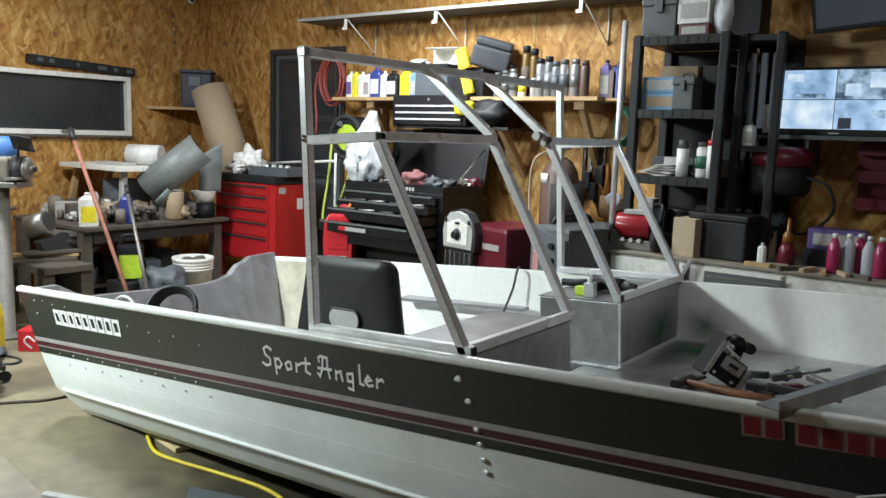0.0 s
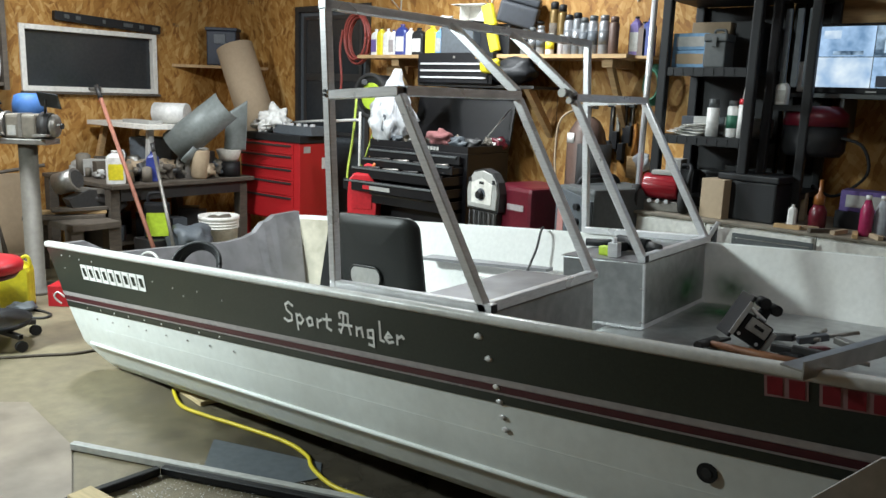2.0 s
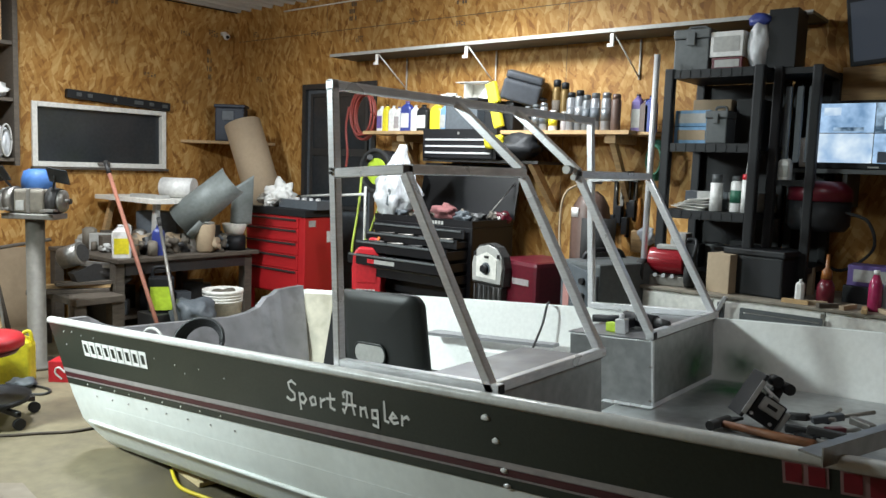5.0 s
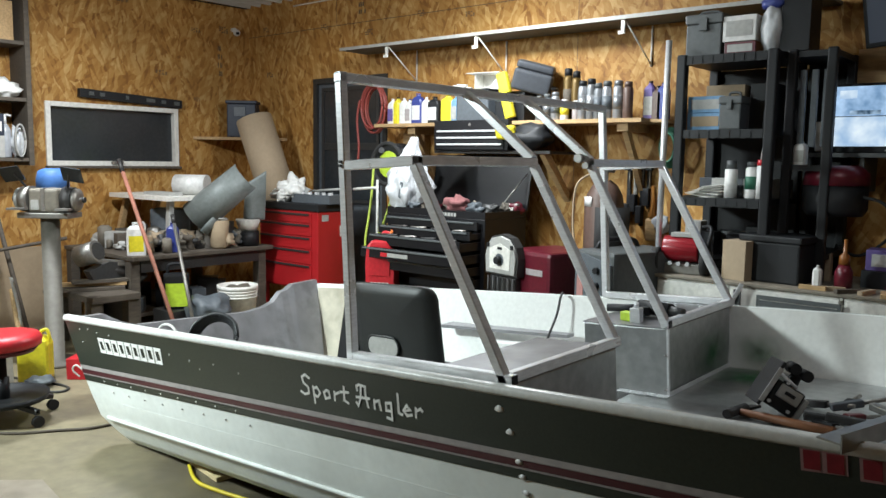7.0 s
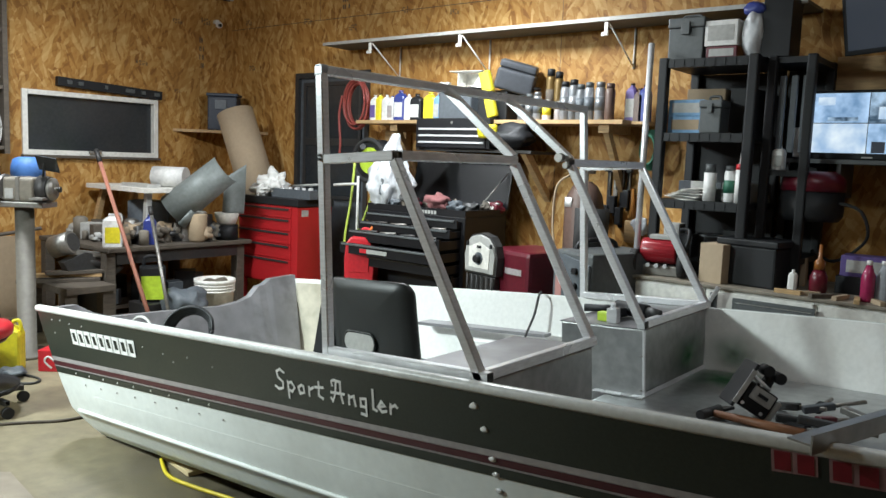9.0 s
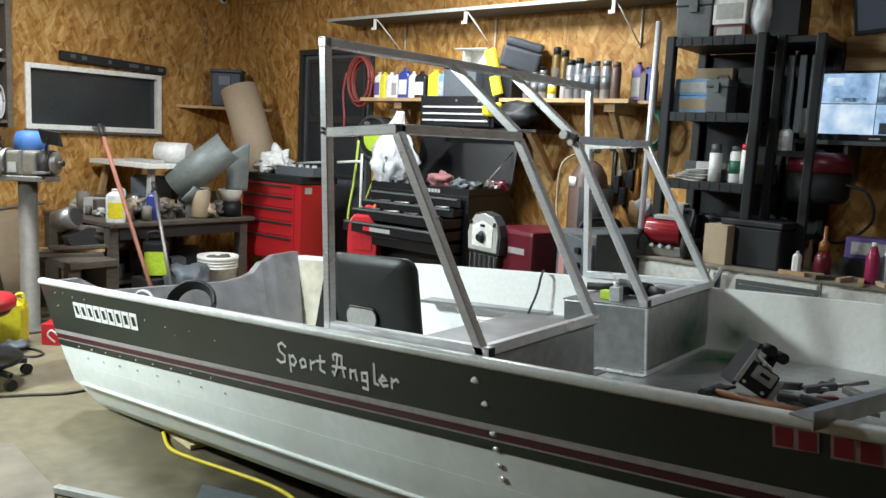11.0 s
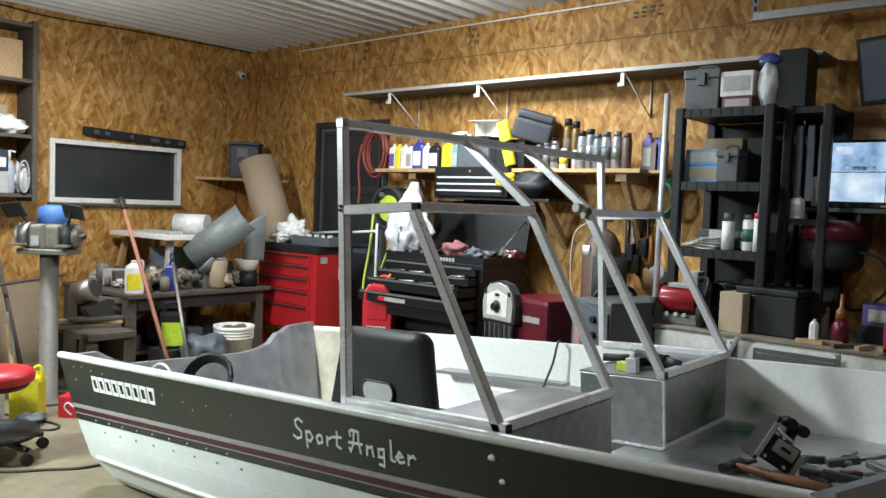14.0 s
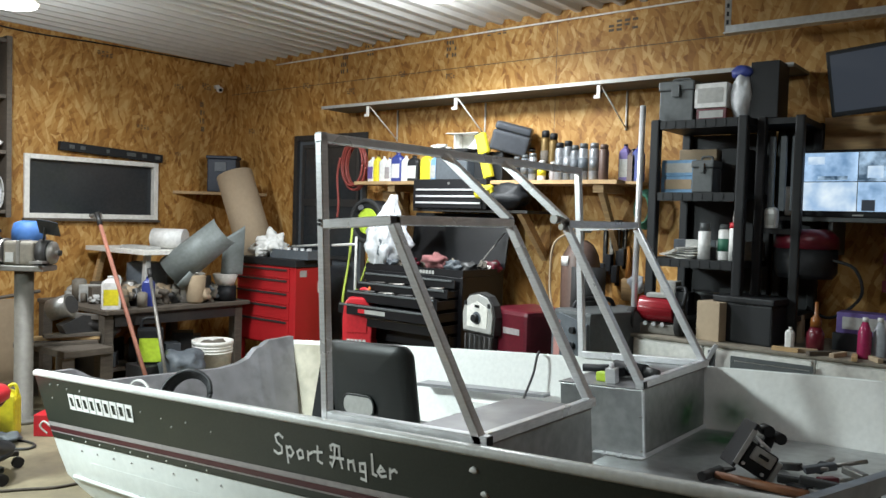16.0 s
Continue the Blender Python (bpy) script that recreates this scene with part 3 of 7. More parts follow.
# the welded tube frame
T = 0.029
rig = part("tube_frame", made(lambda bm: sqtube(bm, (0.0, 0.0, TOPW - 0.02 - PIV), (0.0, 0.0, 1.590 - PIV), T)), ALU, boat, "welded square aluminium tube frame")
UF, UT, WM, WT = 0.585, 0.295, 1.306, 1.582
RUNS = [
    ((0.0, 1.615, TOPW - PIV), (0.0, 1.615, 1.56 - PIV)),
    ((0.0, -0.0145, WT - 0.008 - PIV), (0.0, 1.63, WT - 0.008 - PIV)),
    ((0.0145, 0.0, WM - PIV), (UT, 0.0, WM - PIV)),
    ((0.0145, 1.6, WM - PIV), (UT, 1.6, WM - PIV)),
    ((UT, 0.0145, WM - PIV), (UT, 0.6, WM - PIV)),
    ((UT, 0.985, WM - PIV), (UT, 1.585, WM - PIV)),
    ((UT, 0.0, WM - 0.014 - PIV), (UF + 0.004, 0.0, TOPW + 0.005 - PIV)),
    ((UT, 0.6, WM - 0.014 - PIV), (UF + 0.004, 0.6, TOPW + 0.005 - PIV)),
    ((UT, 0.985, WM - 0.014 - PIV), (UF + 0.004, 0.985, TOPW + 0.005 - PIV)),
    ((UT, 1.6, WM - 0.014 - PIV), (UF + 0.004, 1.6, TOPW + 0.005 - PIV)),
    ((0.012, 0.6, WT - 0.018 - PIV), (UT - 0.005, 0.6, WM + 0.01 - PIV)),
    ((0.012, 0.985, WT - 0.018 - PIV), (UT - 0.005, 0.985, WM + 0.01 - PIV)),
    ((0.0145, 0.0, TOPW + 0.0145 - PIV), (UF + 0.03, 0.0, TOPW + 0.0145 - PIV)),
    ((UF, 0.0145, TOPW + 0.0145 - PIV), (UF, 0.615, TOPW + 0.0145 - PIV)),
    ((UF, 0.97, TOPW + 0.0145 - PIV), (UF, 1.62, TOPW + 0.0145 - PIV)),
    ((0.0145, 1.6, TOPW + 0.0145 - PIV), (UF - 0.015, 1.6, TOPW + 0.0145 - PIV)),
]
for p0, p1 in RUNS:
    part("tube", made(lambda bm: sqtube(bm, p0, p1, T, up=(0, 1, 0) if abs(p1[1] - p0[1]) < 0.1 else (0, 0, 1))), ALU, rig)
# Black plates stand in for the shade inside two open tube ends.
for v in (0.0, 0.985):
    part("tube_end_shade", boxed(UF + 0.0300 if v == 0 else UF + 0.0150, UF + 0.033 if v == 0 else UF + 0.018, v - 0.0120, v + 0.0120, TOPW + 0.0025 - PIV, TOPW + 0.0265 - PIV), BLACKP, rig, "black plate painting the shade inside an open tube end")
for p in ((0.0, -0.016, WM - PIV), (0.002, -0.016, WM + 0.012 - PIV)):
    part("bolt", made(lambda bm: rod(bm, p, (p[0], p[1] - 0.006, p[2]), 0.005, seg=6)), DARKST, rig)
part("lamp_bracket", made(lambda bm: (rod(bm, (UT - 0.035, 0.97, WM + 0.02 - PIV), (UT - 0.035, 0.945, WM + 0.02 - PIV), 0.017), rod(bm, (UT - 0.005, 0.968, WM - 0.01 - PIV), (UT - 0.005, 0.945, WM - 0.01 - PIV), 0.012))), STEEL, rig, "round steel clamp")

# ledge and cable on the far inner side
part("side_ledge", made(lambda bm: plate(bm, [(-0.85, 1.40), (-0.12, 1.46), (-0.12, 1.52), (-0.85, 1.50)], "z", 0.52 - PIV, 0.535 - PIV)), ALUW, boat, "grey ledge along the inner side")
part("lower_ledge", made(lambda bm: plate(bm, [(-0.55, 1.36), (0.02, 1.40), (0.02, 1.47), (-0.55, 1.44)], "z", 0.47 - PIV, 0.482 - PIV)), LINER, boat)
part("control_cable", made(lambda bm: sweep(bm, [(-0.21, 1.575, 0.715 - PIV), (-0.195, 1.53, 0.70 - PIV), (-0.20, 1.50, 0.62 - PIV), (-0.215, 1.46, 0.54 - PIV), (-0.22, 1.40, 0.46 - PIV)], 0.006)), DARKST, boat, "thin dark cable")


# rivets and bright scuffs on the near side
def rivet(u, w, r=0.0045, m=LGREY):
    o = near_pt(u, w, 0.0025)
    part("rivet", made(lambda bm: rod(bm, o, o + Vector((0, -0.003, 0.0005)), r, r * 0.6, seg=8)), m, boat)


rr = random.Random(5)
for u, w in ((-1.75, 0.60), (-1.74, 0.66), (-1.66, 0.665), (-1.58, 0.655), (-1.47, 0.655), (-1.3, 0.63), (-1.12, 0.60), (-1.0, 0.62), (-0.86, 0.61), (-0.8, 0.585), (-0.7, 0.615), (-0.55, 0.60)):
    rivet(u, w)
for i in range(9):
    rivet(-1.66 + i * 0.13, 0.462 + 0.022 * (-1.66 + i * 0.13), m=WHITEPL)
for i in range(8):
    rivet(-1.6 + i * 0.15, 0.415 + 0.022 * (-1.6 + i * 0.15), 0.004, GREYST)
for u, w in ((0.60, 0.650), (0.625, 0.590), (0.64, 0.512), (0.645, 0.470), (0.65, 0.425), (0.655, 0.388)):
    o = near_pt(u, w, 0.004)
    part("bolt_scuff", made(lambda bm: lump(bm, o, (0.016, 0.003, 0.009), u * 9, 0.5, 1)), WHITEPL if w > 0.48 else ALU, boat, "bright bolt head in scuffed paint")
o = near_pt(1.21, 0.42, 0.0)
port = part("through_hull", made(lambda bm: rod(bm, o, o + Vector((0, -0.006, 0)), 0.024, seg=20)), BLACKPL, boat, "black round through-hull fitting")
part("through_hull_bore", made(lambda bm: rod(bm, o + Vector((0, -0.0055, 0)), o + Vector((0, -0.008, 0)), 0.012, seg=16)), RUBBER, port)


# name on the aft quarter: plain blocks; model script: plain strokes; registration: plain bars
def side_strokes(bm, u0, w0, height, width, strokes, slant=0.0, thick=0.005, slope=0.0):
    """Flat painted ribbons on the near side, mitred at their bends."""
    for n, pts in enumerate(strokes):
        P = [near_pt(u0 + (x + slant * y) * width, w0 + y * height + slope * x * width, 0.0045 + 0.0003 * n) for x, y in pts]
        closed = pts[0] == pts[-1]
        if closed:
            P = P[:-1]
        D = [(P[(i + 1) % len(P)] - P[i]).normalized() for i in range(len(P))]
        if not closed:
            P[0], P[-1] = P[0] - D[0] * thick * 0.35, P[-1] + D[-2] * thick * 0.35
        pairs = []
        for i, p in enumerate(P):
            d0 = D[i - 1] if closed or i else D[i]
            d1 = D[i] if closed or i < len(P) - 1 else D[i - 1]
            d = (d0 + d1).normalized() if (d0 + d1).length > 0.2 else d1
            k = thick / 2 / max(0.6, d.dot(d1))
            nrm = Vector((d.z, 0, -d.x)) * k
            pairs.append((bm.verts.new(p + nrm), bm.verts.new(p - nrm)))
        for i in range(len(pairs) if closed else len(pairs) - 1):
            a, b = pairs[i], pairs[(i + 1) % len(pairs)]
            bm.faces.new((a[0], a[1], b[1], b[0]))


BLOCK = [[(0, 0), (1, 0), (1, 1), (0, 1), (0, 0)]]
for i in range(9):
    bm = bmesh.new()
    side_strokes(bm, -1.585 + i * 0.0595, 0.573 + 0.0005 * i, 0.054, 0.040, BLOCK, 0.05, 0.0145)
    part("name_block", bm, WHITEPL, boat, "white blocky mark")
SCRIPT = [
    [[(1, 0.9), (0.6, 1.05), (0.2, 0.9), (0.3, 0.6), (0.8, 0.4), (0.75, 0.1), (0.3, 0), (-0.1, 0.12)]],
    [[(0.1, 0.5), (0.1, -0.35)], [(0.1, 0.4), (0.5, 0.5), (0.8, 0.25), (0.5, 0), (0.1, 0.08)]],
    [[(0.5, 0.45), (0.15, 0.3), (0.3, 0), (0.75, 0.1), (0.7, 0.4), (0.5, 0.45)]],
    [[(0.2, 0), (0.25, 0.45)], [(0.25, 0.3), (0.7, 0.45)]],
    [[(0.4, 0.8), (0.3, 0.1), (0.7, 0)], [(0.0, 0.5), (0.8, 0.55)]],
    [[(0.05, 0.75), (0.0, 0.95), (0.25, 1.05), (0.85, 1.0), (0.8, 0.5), (0.95, 0.0)], [(0.45, 1.02), (0.3, 0.4), (0.0, 0.0), (-0.15, 0.15)], [(-0.1, 0.42), (1.15, 0.45)]],
    [[(0.1, 0), (0.15, 0.45)], [(0.15, 0.35), (0.6, 0.45), (0.7, 0)]],
    [[(0.7, 0.45), (0.2, 0.4), (0.2, 0.05), (0.65, 0.05), (0.7, 0.45), (0.65, -0.35), (0.2, -0.3)]],
    [[(0.35, 0.95), (0.3, 0.05), (0.6, 0)]],
    [[(0.1, 0.2), (0.7, 0.3), (0.4, 0.48), (0.1, 0.2), (0.4, 0), (0.8, 0.08)]],
    [[(0.15, 0), (0.2, 0.45)], [(0.2, 0.3), (0.6, 0.45), (0.75, 0.35)]],
]
us = (-0.205, -0.150, -0.103, -0.056, -0.016, 0.060, 0.125, 0.170, 0.216, 0.245, 0.290)
for u, st in zip(us, SCRIPT):
    bm = bmesh.new()
    side_strokes(bm, u, 0.576, 0.066, 0.045, st, 0.12, 0.0085)
    part("script_stroke", bm, WHITEPL, boat, "white flowing painted stroke")
for u0, u1, bars in ((1.338, 1.424, 2), (1.444, 1.625, 4), (1.645, 1.735, 2)):
    bm = bmesh.new()
    bm.faces.new([bm.verts.new(near_pt(a, b, 0.0045)) for a, b in ((u0, 0.640), (u1, 0.645), (u1, 0.694), (u0, 0.690))])
    plate_ = part("registration_plate", bm, REGBG, boat, "dull pink backing of a registration mark")
    for k in range(bars):
        w_ = (u1 - u0) / bars
        a0, a1 = u0 + k * w_ + w_ * 0.14, u0 + (k + 1) * w_ - w_ * 0.14
        bm = bmesh.new()
        bm.faces.new([bm.verts.new(near_pt(a, b, 0.006)) for a, b in ((a0, 0.646), (a1, 0.647), (a1, 0.687), (a0, 0.686))])
        part("registration_bar", bm, REGRED, plate_, "plain red bar")

# blocks under the hull
solid("timber_block", lambda bm: box(bm, -0.10, 0.10, -0.20, 0.20, 0, 0.075, bevel=0.004), OLDWOOD, "weathered timber block under the boat", "block", (-0.72, 0.42, 0), 12)
solid("timber_block", lambda bm: box(bm, -0.09, 0.09, -0.5, 0.5, 0, 0.24, bevel=0.004), OLDWOOD, "weathered timber block under the boat", "block", (1.9, 0.8, 0), 0)

# ---- door, window, wall fittings ----
door = thing("door_1", "dark grey back door with two dark glazed panels", "door", (DX0, YB, 0), kind="structure")
part("door_leaf", boxed(0.04, 0.86, 0.02, 0.06, 0.0, 1.97), SLATE, door, "dark grey door leaf")
for z0, z1 in ((1.46, 1.90), (0.98, 1.40)):
    part("pane", boxed(0.13, 0.77, 0.008, 0.018, z0, z1), DARKGL, door, "black night-time glass")
    for a in ((0.10, 0.13, z0 - 0.03, z1 + 0.03), (0.77, 0.80, z0 - 0.03, z1 + 0.03), (0.13, 0.77, z0 - 0.03, z0), (0.13, 0.77, z1, z1 + 0.03)):
        part("pane_frame", boxed(a[0], a[1], 0.0, 0.02, a[2], a[3]), DARKST, door)
for a in ((0.0, 0.045, 0, DZ1), (0.855, 0.90, 0, DZ1), (0.045, 0.855, 1.965, DZ1)):
    part("door_frame", boxed(a[0], a[1], -0.012, 0.10, a[2], a[3]), DARKST, door, "dark stained frame")

win = thing("window_1", "low wide white-framed window, black at night", "window", (XL, WY0, WZ0), kind="structure")
LW, LH = WY1 - WY0, WZ1 - WZ0
for y0, y1, z0, z1 in ((-0.01, 0.030, -0.01, LH + 0.01), (LW - 0.030, LW + 0.01, -0.01, LH + 0.01), (0.030, LW - 0.030, -0.01, 0.030), (0.030, LW - 0.030, LH - 0.028, LH + 0.01)):
    part("window_frame", boxed(-0.05, 0.022, y0, y1, z0, z1, bevel=0.004), WHITE, win, "white painted frame")
part("pane", boxed(-0.04, -0.03, 0.030, LW - 0.030, 0.030, LH - 0.028), DARKGL, win, "dark glass")
part("window_sill", boxed(-0.02, 0.05, -0.02, LW + 0.02, -0.03, -0.011, bevel=0.004), OLDWOOD, win)
part("latch", made(lambda bm: (box(bm, 0.022, 0.045, 0.50, 0.60, 0.008, 0.03, bevel=0.004), rod(bm, (0.045, 0.55, 0.02), (0.06, 0.59, 0.035), 0.006))), STEEL, win, "steel latch")

bar = thing("light_bar", "narrow black wall bar with small fittings", "bar", m=pose(XL, 1.30, 1.815, -2.6, 0, 0))
part("housing", boxed(0.0, 0.05, 0.0, 0.90, -0.035, 0.035, bevel=0.005), BLACKPL, bar)
for y, w in ((0.07, 0.04), (0.16, 0.04), (0.38, 0.025), (0.56, 0.08), (0.70, 0.04), (0.82, 0.05)):
    part("fitting", boxed(0.05, 0.058, y, y + w, -0.014, 0.016, bevel=0.002), GREYPL, bar)

shelf_c = thing("corner_shelf", "plain pine corner shelf board", "shelf", (0, 0, 0))
part("board", made(lambda bm: plate(bm, [(XL, 2.33), (XL, YB), (-4.02, YB)], "z", 1.478, 1.503)), WOOD, shelf_c)
bin_ = thing("storage_bin", "dark blue-grey plastic bin on the corner shelf", "bin", (-4.36, 2.72, 1.503), 42)
part("body", bevel_all(boxed(-0.13, 0.13, -0.09, 0.09, 0, 0.30), 0.012), NAVY, bin_)
part("lid", bevel_all(boxed(-0.14, 0.14, -0.10, 0.10, 0.301, 0.33), 0.008), NAVY, bin_)
part("label_patch", boxed(-0.06, 0.04, -0.1015, -0.0905, 0.19, 0.27), SLATE, bin_, "grey printed patch")


def curved_sheet(bm, r, a0, a1, h, th, n=16, taper=1.0):
    """A part of a tube wall standing on z = 0."""
    rows = []
    for z, k in ((0, 1.0), (h, taper)):
        for rr_ in (r * k, r * k - th):
            rows.append([bm.verts.new((rr_ * math.cos(radians(a0 + (a1 - a0) * i / n)), rr_ * math.sin(radians(a0 + (a1 - a0) * i / n)), z)) for i in range(n + 1)])
    o0, i0, o1, i1 = rows
    for i in range(n):
        bm.faces.new((o0[i], o0[i + 1], o1[i + 1], o1[i])).smooth = True
        bm.faces.new((i0[i + 1], i0[i], i1[i], i1[i + 1])).smooth = True
        bm.faces.new((o1[i], o1[i + 1], i1[i + 1], i1[i]))
        bm.faces.new((o0[i + 1], o0[i], i0[i], i0[i + 1]))
    for k in (0, n):
        bm.faces.new((o0[k], o1[k], i1[k], i0[k]))


solid("cardboard_roll", lambda bm: curved_sheet(bm, 0.155, 100, 420, 0.86, 0.006, 24), CARD, "rolled brown cardboard sheet leaning in the corner", "cardboard", m=pose(-3.66, 2.62, 0.86, 4, -22, 0))
cam_ = thing("security_camera", "small white wall camera in the corner", "camera", (XL, 2.76, 2.47))
part("mount", made(lambda bm: rod(bm, (0, 0, 0.02), (0.05, 0, 0.02), 0.018)), WHITEPL, cam_)
part("body", made(lambda bm: lump(bm, (0.07, 0, -0.01), (0.035, 0.03, 0.03), 1, 0.05)), WHITEPL, cam_)
part("lens", made(lambda bm: rod(bm, (0.09, -0.01, -0.015), (0.11, -0.014, -0.02), 0.014)), BLACKPL, cam_)

# printed stamps and sheet joints on the boards
for x, z, w, h in ((-3.55, 2.42, 0.10, 0.05), (-3.08, 2.50, 0.09, 0.17), (-2.80, 2.62, 0.10, 0.10), (-2.42, 2.42, 0.06, 0.05), (-1.95, 2.52, 0.10, 0.14), (-1.58, 2.64, 0.18, 0.05), (-0.62, 2.55, 0.22, 0.08), (-4.35, 2.47, 0.08, 0.05), (-4.3, 2.06, 0.09, 0.05), (-3.0, 2.33, 0.09, 0.05), (-1.95, 2.37, 0.09, 0.04)):
    st = thing("ink_stamp", "dark printed stamp on the strand board", "stamp", (x, YB, z), group="board stamps")
    for i in range(4):
        for k in range(3):
            if (i * 7 + k * 5 + int(x * 10)) % 4:
                part("stamp_bar", boxed(i * w / 4, i * w / 4 + w / 6, -0.0015, -0.0005, (k + 0.15) * h / 3, (k + 0.75) * h / 3), STAMP, st)
for y, z, w, h in ((2.60, 2.05, 0.05, 0.30), (2.62, 2.45, 0.10, 0.06), (2.33, 2.42, 0.10, 0.04), (1.62, 2.58, 0.14, 0.05), (1.98, 2.02, 0.12, 0.04), (2.35, 1.82, 0.06, 0.03)):
    st = thing("ink_stamp", "dark printed stamp on the strand board", "stamp", (XL, y, z), group="board stamps")
    for i in range(4):
        for k in range(4):
            if (i * 5 + k * 3) % 4:
                part("stamp_bar", boxed(0.0005, 0.0015, i * w / 4, i * w / 4 + w / 6, (k + 0.15) * h / 4, (k + 0.75) * h / 4), STAMP, st)
solid("board_joint", lambda bm: (box(bm, XL, 3.5, YB - 0.0012, YB - 0.0002, 2.438, 2.443), box(bm, -3.35, -3.347, YB - 0.0012, YB - 0.0002, 2.44, ZC), box(bm, -1.0, -0.997, YB - 0.0012, YB - 0.0002, 0, ZC)), STAMP, "dark joint between wall boards", "joint", kind="structure")
solid("ceiling_wire", lambda bm: sweep(bm, [(XL + 0.02, 0.4, 2.70), (XL + 0.02, 1.0, 2.66), (XL + 0.03, 1.7, 2.68), (XL + 0.03, 2.9, 2.70)], 0.006), BLACKP, "thin black wire along the ceiling edge", "wire")
solid("pale_conduit", lambda bm: sweep(bm, [(-3.9, YB - 0.015, 2.66), (-2.6, YB - 0.015, 2.665), (-0.9, YB - 0.015, 2.67), (0.4, YB - 0.015, 2.67)], 0.006), WHITE, "thin pale wire along the wall top", "wire")

# lamps
for x, y, z, r in ((-1.215, 1.95, 2.66, 0.10), (-2.986, 0.268, 2.50, 0.17)):
    l = thing("ceiling_lamp", "lit white ceiling lamp", "lamp", (x, y, z), group="ceiling lamps")
    part("shade", made(lambda bm: lathe(bm, [(r, -0.02), (r * 0.9, 0.03), (r * 0.45, 0.075)], seg=20)), WHITE, l, "white enamel shade")
    part("stem", made(lambda bm: rod(bm, (0, 0, 0.07), (0, 0, ZC - z + 0.01), 0.012)), WHITE, l)
    part("bulb", made(lambda bm: lathe(bm, [(r * 0.5, -0.05), (r * 0.9, -0.035), (r * 0.9, -0.022)], seg=20)), LIT, l, "glowing diffuser")

# overhead rail with hanger
rail = thing("overhead_rail", "galvanised steel overhead rail on a slotted hanger", "rail", (0, 0, 0))
part("track", made(lambda bm: (box(bm, 0.22, 3.5, 2.70, 2.73, 2.385, 2.435), box(bm, 0.22, 3.5, 2.66, 2.699, 2.385, 2.392))), GALV, rail)
part("hanger", boxed(0.20, 0.235, 2.735, 2.74, 2.40, ZC), STEEL, rail, "slotted steel hanger")
for i in range(6):
    part("slot", boxed(0.211, 0.224, 2.7325, 2.7348, 2.45 + i * 0.045, 2.475 + i * 0.045), BLACKP, rail)

# upper wall shelf on brackets
us_ = thing("long_wall_shelf", "long thin pale wall shelf on wire brackets", "shelf", (0, 0, 0))
part("board", boxed(-2.98, 0.60, 2.66, YB, 2.172, 2.190), GREYPL, us_, "grey board")
part("front_lip", boxed(-2.98, 0.60, 2.648, 2.6595, 2.170, 2.192), LGREY, us_, "pale front lip")
for x in (-2.47, -1.62, -0.52):
    b = part("bracket", made(lambda bm: (box(bm, x - 0.012, x + 0.012, 2.652, 2.664, 2.085, 2.164, bevel=0.003), box(bm, x - 0.030, x - 0.012, 2.652, 2.664, 2.085, 2.105))), WHITE, us_, "white bracket end")
    part("strut", made(lambda bm: (rod(bm, (x + 0.01, 2.67, 2.16), (x + 0.05, YB - 0.005, 1.93), 0.005, seg=6), rod(bm, (x + 0.05, YB - 0.008, 1.92), (x + 0.05, YB - 0.008, 2.165), 0.006, seg=6))), WHITE, b)

# lower wall shelf
ls = thing("wall_shelf", "plywood wall shelf on timber brackets", "shelf", (0, 0, 0))
part("board", boxed(-2.56, -0.36, 2.62, YB, 1.566, 1.590), WOOD, ls, "raw plywood board")
for x in (-2.21, -0.50):
    b = part("bracket", boxed(x - 0.035, x + 0.035, 2.66, YB, 1.515, 1.565), WOOD, ls, "pine bracket")
    part("brace", made(lambda bm: plate(bm, [(2.69, 1.515), (2.74, 1.515), (2.945, 1.22), (2.945, 1.14)], "x", x - 0.018, x + 0.018)), WOOD, b)
solid("wood_cleat", lambda bm: box(bm, -2.50, -2.28, 2.88, 2.945, 1.27, 1.53, bevel=0.004), WOOD, "short pine board fixed to the wall", "board")


# ---- kinds of small things ----
def spray_can(x, y, z, body, cap, h=0.19, r=0.032, band=None):
    c = thing("spray_can", "spray can standing on the shelf", "can", (x, y, z), group="cans on the shelf")
    part("body", made(lambda bm: lathe(bm, [(r * 0.93, 0), (r, 0.005), (r, h * 0.8), (r * 0.8, h * 0.86)], seg=14)), body, c)
    part("cap", made(lambda bm: lathe(bm, [(r * 0.84, h * 0.86), (r * 0.84, h * 0.98), (r * 0.6, h)], seg=14)), cap, c)
    if band:
        part("label_band", made(lambda bm: lathe(bm, [(r + 0.001, h * 0.25), (r + 0.001, h * 0.6)], seg=14)), band, c)
    return c


